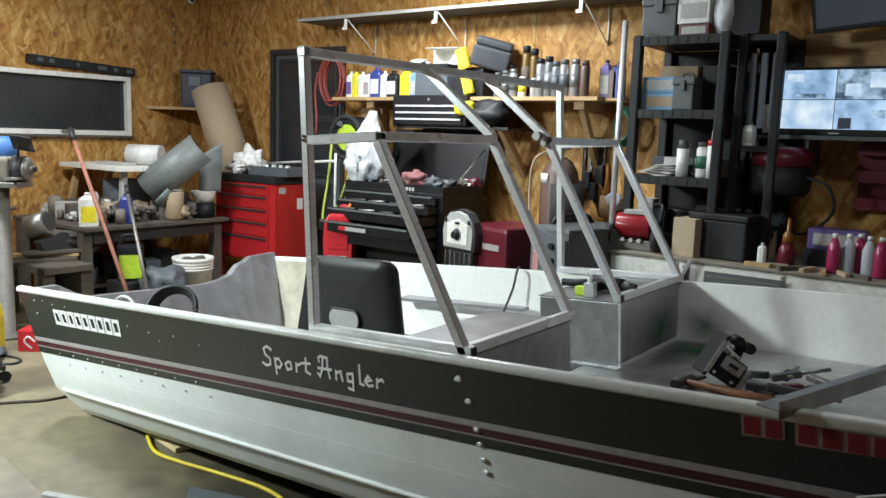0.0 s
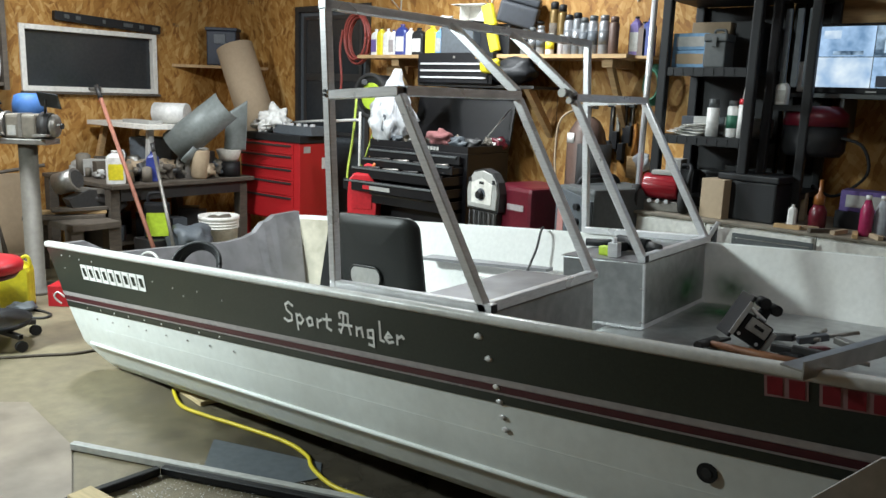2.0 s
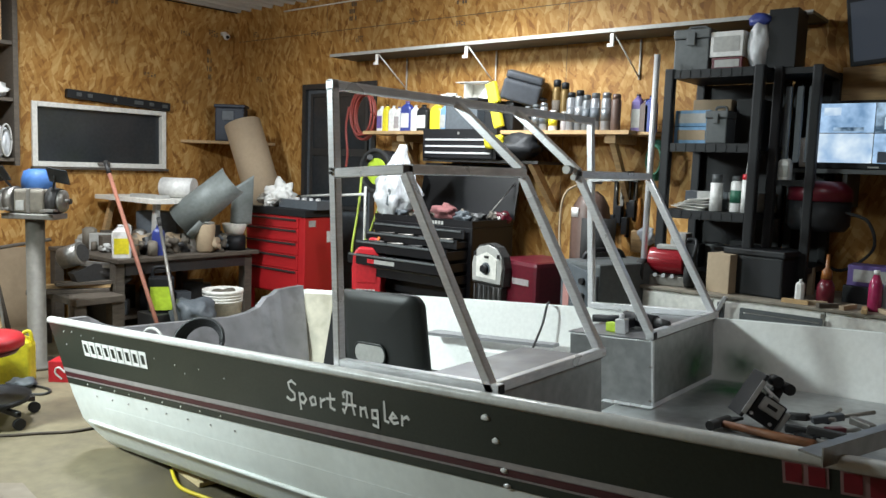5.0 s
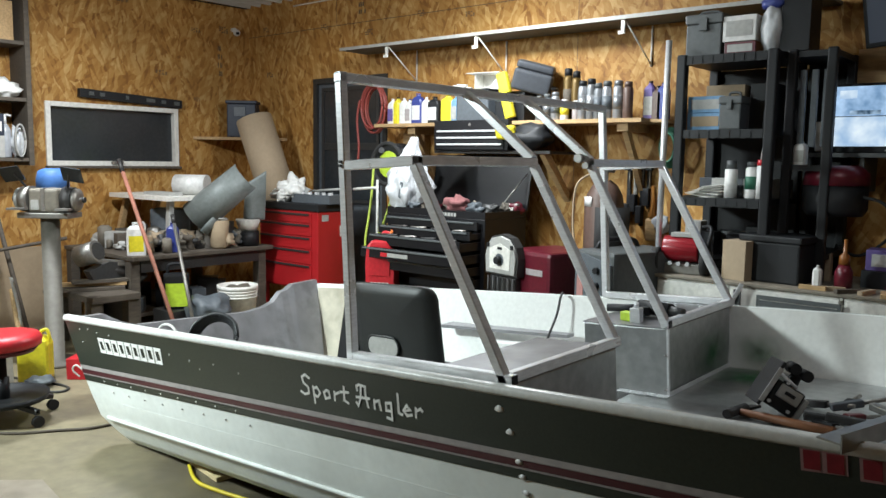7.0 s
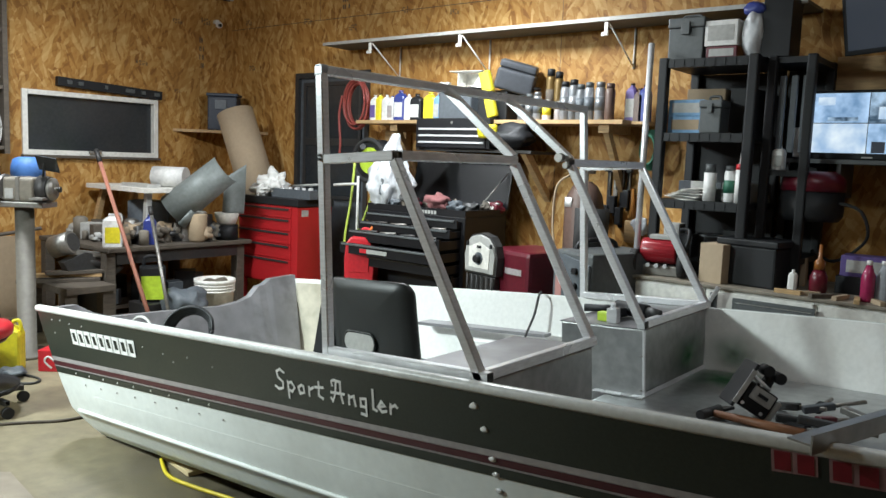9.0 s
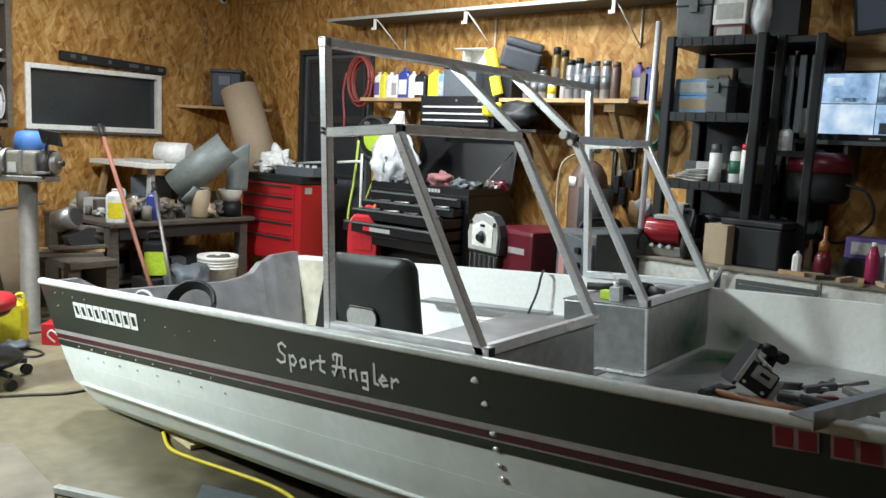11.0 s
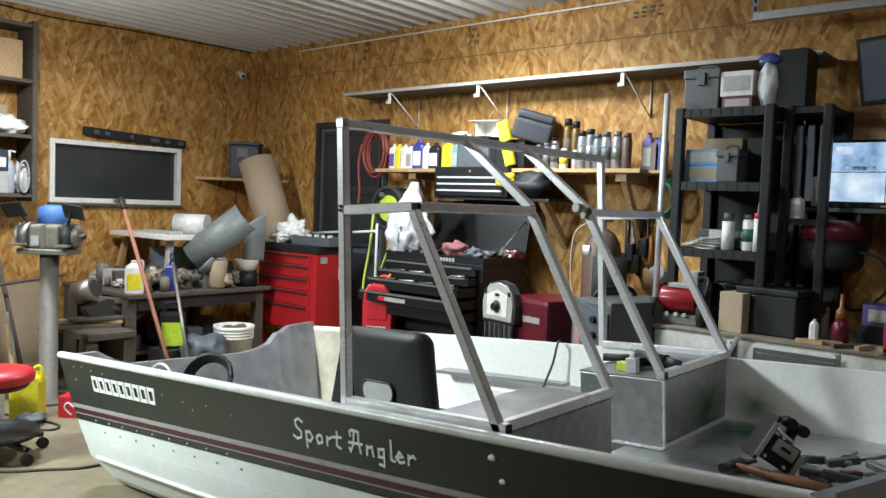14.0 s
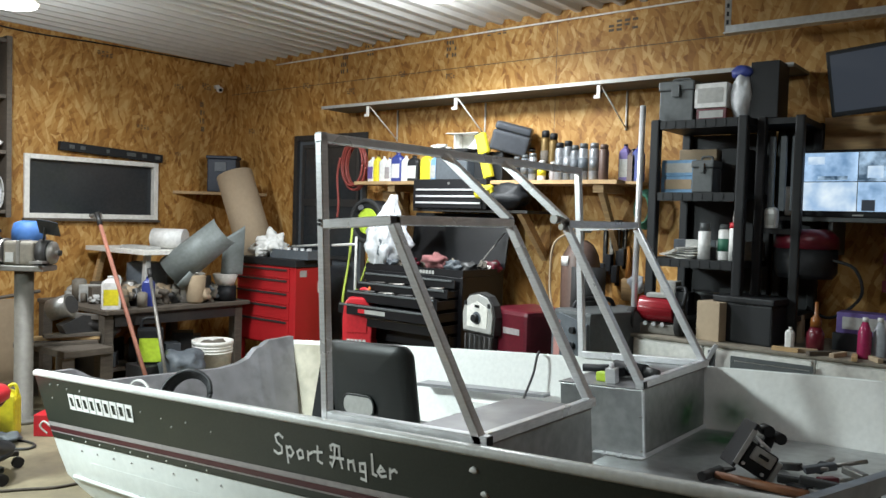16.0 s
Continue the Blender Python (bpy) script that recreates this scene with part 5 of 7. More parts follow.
part("face", made(lambda bm: (plate(bm, ARCH, "y", -0.026, 0.045), bevel_all(bm, 0.006, 2))), LGREY, w1, "pale grey arched control face")
part("dial_plate", made(lambda bm: plate(bm, [(-0.055, 0.315), (0.155, 0.315), (0.16, 0.455), (0.05, 0.495), (-0.06, 0.455)], "y", -0.0300, -0.0262)), WHITE, w1)
part("knob_ring", made(lambda bm: rod(bm, (0.05, -0.034, 0.38), (0.05, -0.0303, 0.38), 0.044, seg=24)), SLATE, w1, "dark dial ring")
part("knob", made(lambda bm: rod(bm, (0.05, -0.065, 0.38), (0.05, -0.0342, 0.38), 0.026, 0.031)), BLACKPL, w1, "black knob")
part("meter", boxed(0.03, 0.075, -0.034, -0.0303, 0.452, 0.470), BLACKPL, w1)
for x in (-0.075, 0.175):
    part("latch", boxed(x - 0.012, x + 0.012, -0.034, -0.0265, 0.46, 0.49, bevel=0.002), BLACKPL, w1)
part("lower_face", bevel_all(boxed(-0.09, 0.19, 0.0, 0.05, -0.02, 0.262), 0.01), DARKST, w1)
for i in range(6):
    part("guard_bar", made(lambda bm: rod(bm, (-0.08 + i * 0.052, -0.018, 0.0), (-0.08 + i * 0.052, -0.018, 0.262), 0.006, seg=6)), DARKST, w1)
part("guard_rail", made(lambda bm: sweep(bm, [(-0.10, -0.02, 0.10), (0.05, -0.035, 0.10), (0.20, -0.02, 0.10)], 0.007, 6)), STEEL, w1)
for i in range(5):
    part("cable", made(lambda bm: sweep(bm, [(-0.06 + i * 0.05, -0.005, 0.14), (-0.09 + i * 0.055, -0.06, 0.06), (-0.05 + i * 0.04, -0.05, -0.02), (-0.07 + i * 0.05, 0.0, 0.03)], 0.008, 6)), BLACKPL if i % 2 else STEEL, w1)
part("grille", boxed(0.24, 0.40, 0.046, 0.0495, 0.30, 0.34), GREYST, w1)
solid("welder_cart", lambda bm: (box(bm, -1.30, -0.62, 2.02, 2.62, 0.36, 0.40), box(bm, -1.30, -1.25, 2.02, 2.07, 0, 0.36), box(bm, -0.67, -0.62, 2.02, 2.07, 0, 0.36), box(bm, -1.30, -1.25, 2.57, 2.62, 0, 0.36), box(bm, -0.67, -0.62, 2.57, 2.62, 0, 0.36)), DARKST, "low dark steel welder cart", "cart")

w2 = thing("wire_welder", "grey plastic wire-feed welder with louvres", "welder", (-0.44, 2.08, 0.30), -20)
part("body", bevel_all(boxed(0.0, 0.30, 0.0, 0.50, 0.0, 0.56), 0.02, 2), GREYPL, w2)
part("face", made(lambda bm: plate(bm, [(0.01, 0.02), (0.29, 0.02), (0.29, 0.50), (0.06, 0.54), (0.01, 0.48)], "y", -0.014, -0.001)), SLATE, w2)
for i in range(7):
    part("louvre", boxed(0.10, 0.27, -0.020, -0.0145, 0.10 + i * 0.032, 0.116 + i * 0.032), BLACKPL, w2)
for z in (0.46, 0.38):
    part("knob", made(lambda bm: rod(bm, (0.19, -0.035, z), (0.19, -0.0145, z), 0.018)), BLACKPL, w2)
part("rating_plate", boxed(0.03, 0.08, -0.017, -0.0145, 0.30, 0.50), mat("pinkish_label", (0.45, 0.22, 0.2), 0.5), w2)
part("handle", made(lambda bm: sweep(bm, [(0.05, 0.1, 0.555), (0.05, 0.15, 0.60), (0.05, 0.35, 0.60), (0.05, 0.4, 0.555)], 0.014)), BLACKPL, w2)
solid("welder_stand", lambda bm: (box(bm, -0.42, 0.06, 2.02, 2.62, 0.26, 0.299), box(bm, -0.42, -0.38, 2.02, 2.06, 0, 0.259), box(bm, 0.02, 0.06, 2.02, 2.06, 0, 0.259), box(bm, -0.42, -0.38, 2.58, 2.62, 0, 0.259), box(bm, 0.02, 0.06, 2.58, 2.62, 0, 0.259)), DARKST, "low steel stand under the grey welder", "stand")
cy = thing("gas_cylinder", "brown steel gas cylinder with a brass valve", "gas cylinder", (-0.60, 2.66, 0))
part("body", made(lambda bm: lathe(bm, [(0.115, 0), (0.12, 0.02), (0.12, 1.06), (0.108, 1.13), (0.075, 1.19), (0.035, 1.22)], seg=28)), BROWN, cy)
part("valve", made(lambda bm: (rod(bm, (0, 0, 1.22), (0, 0, 1.32), 0.018), rod(bm, (-0.05, 0, 1.28), (0.06, 0, 1.28), 0.014))), STEEL, cy)
part("gauge", made(lambda bm: rod(bm, (0.02, -0.05, 1.30), (0.02, -0.02, 1.30), 0.032)), STEEL, cy)
part("label_patch", made(lambda bm: curved_sheet(bm, 0.1215, 200, 260, 0.06, 0.001, 8)), WHITEPL, cy).location = (0, 0, 1.06)
part("gas_hose", made(lambda bm: sweep(bm, [(-0.04, -0.03, 1.27), (-0.12, -0.12, 1.2), (-0.14, -0.13, 1.0), (-0.10, -0.16, 0.82), (0.0, -0.2, 0.70)], 0.007, 6)), TAN, cy, "thin tan gas hose")
part("black_wrap", made(lambda bm: curved_sheet(bm, 0.128, 260, 400, 0.34, 0.006, 12)), RUBBER, cy, "black sheet wrapped round").location = (0.03, 0, 0.72)

# hanging tools and leaning tubes
for x, l, m, h in ((-0.582, 0.39, BLACKPL, 1.331), (-0.537, 0.33, STEEL, 1.331), (-0.492, 0.42, BLACKPL, 1.351), (-0.447, 0.29, DARKST, 1.331)):
    t_ = thing("hand_clamp", "black bar clamp hanging on the wall", "clamp", (x, 2.943, h - l), group="hanging clamps")
    part("bar", boxed(-0.012, 0.012, -0.008, 0.006, 0, l), m, t_)
    part("jaw", boxed(-0.020, 0.030, -0.04, -0.0085, l - 0.05, l, bevel=0.004), m, t_)
    part("grip", boxed(-0.020, 0.020, -0.05, -0.0085, 0.02, 0.13, bevel=0.005), BLACKPL, t_)
    part("screw", made(lambda bm: rod(bm, (0.018, -0.03, l - 0.16), (0.018, -0.03, l - 0.052), 0.006, seg=8)), STEEL, t_)
br = thing("wire_brush", "wooden-handled brush hanging in a clear bag", "brush", (-0.407, 2.925, 0.884))
part("handle", made(lambda bm: rod(bm, (0, 0, 0.10), (-0.012, 0.01, 0.30), 0.019, 0.013)), mat("varnished_wood", (0.55, 0.24, 0.06), 0.4), br)
part("head", bevel_all(boxed(-0.04, 0.035, -0.02, 0.02, -0.04, 0.10), 0.012), WOOD, br)
part("clear_wrap", made(lambda bm: lump(bm, (0.06, -0.01, 0.07), (0.055, 0.02, 0.06), 3, 0.6)), CLEARB, br)
gr = thing("green_cord_coil", "coil of dark green cord hanging on the wall", "cord", (-0.26, 2.80, 1.42))
for k in range(5):
    part("coil", made(lambda bm: sweep(bm, [((0.045 + 0.006 * k) * math.cos(a), k * 0.012 - 0.03, (0.085 + 0.008 * k) * math.sin(a)) for a in [i * math.pi / 6 for i in range(13)]], 0.008, 6, steps=2)), TAPGREEN, gr)
solid("leaning_tube", lambda bm: rod(bm, (-0.110, 2.385, 0.746), (-0.108, 2.40, 1.98), 0.0165, seg=16), ALU, "bright aluminium tube leaning on the rack", "tube")

# ---- black shelving rack ----
QX0, QX1, QY0, QY1 = -0.06, 0.46, 2.40, 2.90
rk = thing("shelving_rack", "black plastic shelving rack loaded with boxes", "shelving", (0, 0, 0))
for x in (QX0, QX1 - 0.05):
    for y in (QY0, QY1 - 0.05):
        part("post", boxed(x, x + 0.05, y, y + 0.05, 0.745, 1.90, bevel=0.008), BLACKPL, rk)
for z in (1.86, 1.475, 1.120, 0.80):
    s = part("shelf", boxed(QX0 + 0.002, QX1 - 0.002, QY0 + 0.012, QY1 - 0.01, z, z + 0.032), BLACKPL, rk)
    part("front_rim", made(lambda bm: (box(bm, QX0 + 0.052, QX1 - 0.052, QY0 + 0.006, QY0 + 0.0115, z - 0.014, z + 0.031), [box(bm, QX0 + 0.06 + i * 0.054, QX0 + 0.085 + i * 0.054, QY0 + 0.003, QY0 + 0.0065, z - 0.010, z + 0.026) for i in range(7)])), BLACKPL, s, "ribbed front rim")
# Added black sheet that keeps the space behind the shelves dark.
part("dark_back", boxed(QX0 + 0.01, QX1 - 0.01, QY1 + 0.001, QY1 + 0.01, 0.76, 1.86), BLACKPL, rk, "black sheet added to darken the space behind the shelves")
rk2 = thing("shelving_rack", "second black shelving rack beside the first", "shelving", (0, 0, 0))
for x in (0.475, 0.66):
    for y in (2.50, 2.87):
        part("post", boxed(x, x + 0.045, y, y + 0.045, 0.745, 1.90, bevel=0.008), BLACKPL, rk2)
for z in (1.86, 1.30, 0.86):
    part("shelf", boxed(0.477, 0.703, 2.512, 2.91, z, z + 0.03), BLACKPL, rk2)
part("dark_back", boxed(0.48, 0.70, 2.920, 2.93, 0.75, 1.88), BLACKPL, rk2)
for x in (0.53, 0.585, 0.64):
    solid("hanging_strap", lambda bm: box(bm, x, x + 0.03, 2.54, 2.56, 1.42, 1.80, bevel=0.004), SLATE, "dark grey flat strip hanging in the rack", "strip", group="strips in the rack")
TZ = 1.893
hard_case(0.05, 2.55, TZ, 0.19, 0.16, 0.22, GREYPL, "grey-green plastic ammo case on the rack")
carton("white_carton", 0.235, 2.55, TZ + 0.065, 0.17, 0.15, 0.13, WHITEPL, "white printed carton stacked on a red one", flap=LGREY)
carton("red_carton", 0.24, 2.55, TZ, 0.16, 0.14, 0.063, DKRED, "flat dull red carton", flap=LGREY)
pb = thing("snack_bag", "white and blue foil bag standing on the rack", "bag", (0.385, 2.52, TZ))
part("body", made(lambda bm: lump(bm, (0, 0, 0.12), (0.055, 0.04, 0.13), 8, 0.25, 3)), BAG, pb)
part("blue_top", made(lambda bm: lump(bm, (0, 0, 0.245), (0.06, 0.03, 0.035), 6, 0.25)), BLUEP, pb)
carton("black_carton", 0.50, 2.60, TZ, 0.14, 0.18, 0.29, BLACKPL, "matt black box on the rack")
SZ1 = 1.508
carton("blue_carton", 0.085, 2.54, SZ1 + 0.09, 0.19, 0.17, 0.085, SKYBL, "light blue carton on the black rack", flap=LGREY)
carton("blue_carton", 0.085, 2.54, SZ1, 0.19, 0.17, 0.088, SKYBL, "light blue carton on the black rack", flap=TAN)
carton("open_carton", 0.15, 2.60, SZ1 + 0.177, 0.20, 0.12, 0.06, TAN, "open tan carton on the blue ones", 6)
hard_case(0.225, 2.50, SZ1, 0.11, 0.13, 0.17, GREYPL, "small grey-green ammo case")
carton("tool_carton", 0.34, 2.66, SZ1, 0.12, 0.2, 0.24, BLACKPL, "dark box at the back of the shelf")
SZ2 = 1.153
for i in range(5):
    solid("loose_paper", lambda bm: plate(bm, [(-0.09, -0.03), (0.09, -0.05), (0.10, 0.03), (-0.08, 0.05)], "z", 0, 0.003), WHITE, "loose white papers on the shelf", "paper", m=pose(0.07 + 0.02 * i, 2.50 + 0.01 * i, SZ2 + 0.006 + 0.013 * i, 2, 6 - 3 * i, 15 * i - 20), group="papers on the rack")
c = thing("paper_roll", "white paper roll with grey top", "roll", (0.235, 2.48, SZ2))
part("body", made(lambda bm: lathe(bm, [(0.032, 0), (0.032, 0.15)], seg=20)), WHITEPL, c)
part("cap", made(lambda bm: lathe(bm, [(0.026, 0.151), (0.026, 0.195)], seg=16)), GREYPL, c)
spray_can(0.335, 2.50, SZ2, WHITEPL, GREYPL, 0.19, 0.032, TAPGREEN)
ck = thing("caulk_tube", "white caulking tube with a red collar", "tube", (0.395, 2.47, SZ2))
part("body", made(lambda bm: lathe(bm, [(0.025, 0), (0.025, 0.17)], seg=16)), WHITEPL, ck)
part("collar", made(lambda bm: lathe(bm, [(0.026, 0.171), (0.024, 0.20)], seg=16)), REDP, ck)
part("nozzle", made(lambda bm: lathe(bm, [(0.012, 0.2005), (0.004, 0.285)], seg=10)), WHITEPL, ck)
jug(0.55, 2.56, 1.331, 0.06, 0.06, 0.12, WHITEPL, WHITEPL, LGREY, lab="white jar on the second rack")
rr = random.Random(3)
for i in range(12):
    carton("rack_box", 0.02 + 0.037 * i, 2.60 + 0.1 * rr.random(), (1.153 if i % 2 else 0.833), 0.07 + 0.04 * rr.random(), 0.09, 0.06 + 0.08 * rr.random() if not i % 2 else 0.10, (GREYPL, SLATE, BLACKPL, LGREY)[i % 4], "small dark box on the rack")

# ---- counter with white cabinets ----
ctop = thing("worktop", "worn grey-brown worktop on white cabinets", "worktop", (0, 0, 0))
part("board", boxed(-0.08, 3.0, 2.249, YB, 0.727, 0.744, bevel=0.004), WORKTOP, ctop)
for i, (x0, x1) in enumerate(((-0.05, 0.33), (0.335, 0.86), (0.865, 1.45), (1.455, 2.2))):
    cb_ = thing("base_cabinet", "white painted base cabinet under the worktop", "cabinet", (x0, 2.27, 0), group="white cabinets")
    w_ = x1 - x0
    part("body", boxed(0, w_, 0, 0.62, 0.08, 0.726), WHITE, cb_)
    d_ = part("door", boxed(0.012, w_ - 0.012, -0.018, -0.001, 0.10, 0.715, bevel=0.004), WHITE, cb_)
    part("handle", made(lambda bm: rod(bm, (w_ - 0.05, -0.03, 0.55), (w_ - 0.05, -0.03, 0.63), 0.006)), STEEL, d_)
    part("plinth", boxed(0.02, w_ - 0.02, 0.03, 0.6, 0, 0.079), DARKST, cb_)
gp = thing("vent_grille", "grey louvred metal panel leaning on the cabinet", "grille", m=pose(0.489, 2.19, 0.06, -2, 0, 0) @ Matrix.Diagonal((0.940, 1, 1, 1)))
part("frame", made(lambda bm: (box(bm, 0, 0.40, 0, 0.012, 0.0, 0.02), box(bm, 0, 0.40, 0, 0.012, 0.62, 0.64), box(bm, 0, 0.015, 0, 0.012, 0.021, 0.619), box(bm, 0.385, 0.40, 0, 0.012, 0.021, 0.619))), GREYPL, gp)
for i in range(6):
    part("slat", boxed(0.016, 0.384, 0.0, 0.011, 0.03 + i * 0.10, 0.115 + i * 0.10), WHITE if i == 4 else GREYPL, gp)
solid("leaning_bar", lambda bm: sqtube(bm, (0.26, 2.17, 0.40), (0.42, 2.20, 0.745), 0.022), ALU, "short aluminium bar leaning on the cabinet", "bar")
solid("dark_strip", lambda bm: box(bm, 0.381, 0.411, 2.20, 2.225, 0.0, 0.715), SLATE, "dark plastic strip leaning on the cabinet", "strip")
cp = thing("red_pump", "small red motor pump with black wheels", "pump", m=pose(0.032, 2.38, 0.745, 0, 0, 8) @ Matrix.Scale(0.92, 4))
part("body", bevel_all(made(lambda bm: rod(bm, (-0.105, 0, 0.14), (0.105, 0, 0.14), 0.075, seg=20)), 0.012), mat("pump_red", (0.27, 0.012, 0.02), 0.3, stain_amt=0.2), cp, "glossy red tank")
part("top_plate", boxed(-0.06, 0.07, -0.04, 0.04, 0.21, 0.235, bevel=0.004), LGREY, cp)
part("end_bell", made(lambda bm: rod(bm, (0.101, 0, 0.13), (0.15, 0, 0.13), 0.06)), BLACKPL, cp)
part("base", boxed(-0.09, 0.12, -0.06, 0.06, 0.0, 0.06, bevel=0.006), STEEL, cp)
for x in (-0.13, 0.15):
    part("wheel", made(lambda bm: rod(bm, (x - 0.022, -0.06, 0.075), (x + 0.022, -0.06, 0.075), 0.072, seg=20)), RUBBER, cp, "black wheel")
for dx in (-0.05, 0.0, 0.05):
    part("bolt", made(lambda bm: rod(bm, (dx, -0.08, 0.06), (dx, -0.06, 0.06), 0.012)), ALU, cp)
part("carry_handle", made(lambda bm: sweep(bm, [(0.13, -0.02, 0.10), (0.16, -0.02, 0.22), (0.15, 0.02, 0.27), (0.10, 0.02, 0.27)], 0.012)), BLACKPL, cp)
carton("cardboard_box", 0.345, 2.40, 0.744, 0.13, 0.16, 0.20, CARD, "small brown cardboard box on the worktop", -12)
bc = thing("battery_box", "large matt black box on the worktop", "box", (0.50, 2.50, 0.744), -8)
part("body", bevel_all(boxed(-0.14, 0.16, -0.14, 0.12, 0, 0.20), 0.01), BLACKPL, bc)
part("lid", bevel_all(boxed(-0.15, 0.17, -0.15, 0.13, 0.201, 0.235), 0.008), BLACKPL, bc)
rr = random.Random(8)
for i in range(9):
    carton("counter_box", -0.02 + 0.085 * i, 2.66 + 0.06 * rr.random(), 0.745 if i > 5 else 0.833, 0.09, 0.1, 0.08 + 0.10 * rr.random(), (LGREY, GREYPL, SLATE, TAN, BLACKPL)[i % 5], "small box in the clutter on the worktop", 20 * rr.random())
jug(0.72, 2.36, 0.744, 0.04, 0.04, 0.11, WHITEPL, WHITEPL, None, lab="small white glue bottle")
ab = thing("amber_bottle", "amber bottle with a dark red base", "bottle", m=pose(0.83, 2.38, 0.745, 0, 0, 0) @ Matrix.Scale(0.8, 4))
part("body", made(lambda bm: lathe(bm, [(0.05, 0), (0.05, 0.11), (0.03, 0.15)], seg=16)), DKRED, ab)
part("neck", made(lambda bm: lathe(bm, [(0.032, 0.1505), (0.03, 0.20), (0.012, 0.22), (0.010, 0.30)], seg=14)), AMBER, ab)
carton("purple_carton", 1.01, 2.62, 0.83, 0.26, 0.14, 0.10, PURPLE, "purple and white printed carton", 3, flap=LGREY)
carton("dark_carton", 1.02, 2.62, 0.744, 0.30, 0.18, 0.085, BLACKPL, "dark box under the purple carton")
for x, m in ((1.045, PINKFL), (1.10, CLEARB), (1.14, PINKFL), (1.19, CLEARB), (1.24, PINKFL), (1.30, LIMEG), (1.36, ORANGE), (1.42, CLEARB), (1.49, TAPGREEN)):
    b = thing("fluid_bottle", "clear bottle of coloured fluid on the worktop", "bottle", (x, 2.40 + 0.05 * math.sin(x * 40), 0.744), group="fluid bottles")
    part("body", made(lambda bm: lathe(bm, [(0.028, 0), (0.03, 0.01), (0.03, 0.12), (0.012, 0.17)], seg=14)), m, b)
    part("cap", made(lambda bm: lathe(bm, [(0.013, 0.1705), (0.013, 0.19)], seg=10)), WHITEPL, b)
for i in range(7):
    solid("wood_offcut", lambda bm: box(bm, -0.06, 0.06, -0.012, 0.012, 0, 0.02, bevel=0.002), (WOOD, TAN, OLDWOOD, CARD)[i % 4], "small wood offcut on the worktop", "offcut", (0.72 + i * 0.075, 2.29 + 0.03 * (i % 2), 0.744), 25 * i, group="offcuts")

# ---- screens ----
tv = thing("wall_screen", "flat black-framed screen showing four camera views", "television", (0.625, 2.72, 1.395))
part("cabinet", bevel_all(boxed(0, 0.60, 0.0, 0.035, 0, 0.345), 0.006), BLACKPL, tv)
for x0, x1, z0, z1, m in ((0.018, 0.285, 0.183, 0.330, SCREENB), (0.289, 0.582, 0.183, 0.330, SCREENG), (0.018, 0.285, 0.032, 0.179, SCREENW), (0.289, 0.582, 0.032, 0.179, SCREENB)):
    part("camera_view", boxed(x0, x1, -0.0025, -0.0005, z0, z1), m, tv, "bright bluish picture")
for x0, x1, z0, z1, m in ((0.33, 0.40, 0.20, 0.26, SCREENW), (0.44, 0.56, 0.24, 0.315, SCREENW), (0.31, 0.37, 0.035, 0.09, SCREEND), (0.10, 0.24, 0.19, 0.21, SCREENG), (0.46, 0.52, 0.09, 0.13, SCREENG), (0.05, 0.13, 0.27, 0.31, SCREENW)):
    part("picture_patch", boxed(x0, x1, -0.0045, -0.0028, z0, z1), m, tv)
part("maker_mark", boxed(0.27, 0.32, -0.002, 0.001, 0.008, 0.016), LGREY, tv)
part("wall_arm", boxed(0.22, 0.38, 0.036, 0.229, 0.10, 0.24), DARKST, tv)
solid("white_router", lambda bm: box(bm, 0.585, 0.625, 2.66, 2.70, 1.40, 1.55, bevel=0.006), WHITEPL, "slim white box beside the screen", "box")
solid("tv_ledge", lambda bm: (box(bm, 0.56, 1.3, 2.64, YB, 1.372, 1.393), box(bm, 0.80, 0.82, 2.66, YB, 1.20, 1.371)), GREYPL, "grey ledge under the screen", "ledge")
mo = thing("dark_monitor", "dark tilted monitor on a wall mount", "monitor", m=pose(0.78, 2.70, 1.90, 12, -4, -6))
part("cabinet", bevel_all(boxed(0, 0.56, 0, 0.04, 0, 0.33), 0.008), BLACKPL, mo)
part("panel", boxed(0.02, 0.54, -0.002, -0.0003, 0.025, 0.31), SCREEND, mo, "dim screen")
part("mount", made(lambda bm: rod(bm, (0.28, 0.04, 0.16), (0.31, 0.27, 0.10), 0.025)), BLACKPL, mo)
solid("pine_panel", lambda bm: (box(bm, 0.70, 1.75, YB - 0.03, YB - 0.001, 1.74, 1.93)), WOOD, "flat pine panel fixed to the wall", "panel")
vac = thing("red_vacuum", "wall-hung shop vacuum with red lid", "vacuum", (0.70, 2.66, 1.08))
part("tank", made(lambda bm: lathe(bm, [(0.13, 0), (0.15, 0.03), (0.15, 0.15)], seg=24)), BLACKPL, vac)
part("lid", made(lambda bm: lathe(bm, [(0.155, 0.151), (0.15, 0.21), (0.11, 0.25)], seg=24)), DKRED, vac, "dull red lid")
part("hose", made(lambda bm: sweep(bm, [(0.13, -0.05, 0.10), (0.24, -0.04, 0.06), (0.26, 0.02, -0.08), (0.12, 0.05, -0.20), (0.0, 0.08, -0.16)], 0.008)), RUBBER, vac)
rs = thing("red_tool_rack", "dull red steel parts rack on the wall", "rack", (1.02, 2.86, 1.02))
for z in (0.0, 0.14, 0.28):
    part("tray", made(lambda bm: (box(bm, 0, 0.5, 0, 0.085, z, z + 0.01), box(bm, 0, 0.5, 0, 0.008, z + 0.0105, z + 0.06))), DKRED, rs)
part("back", boxed(0, 0.5, 0.086, 0.0895, 0, 0.40), DKRED, rs)

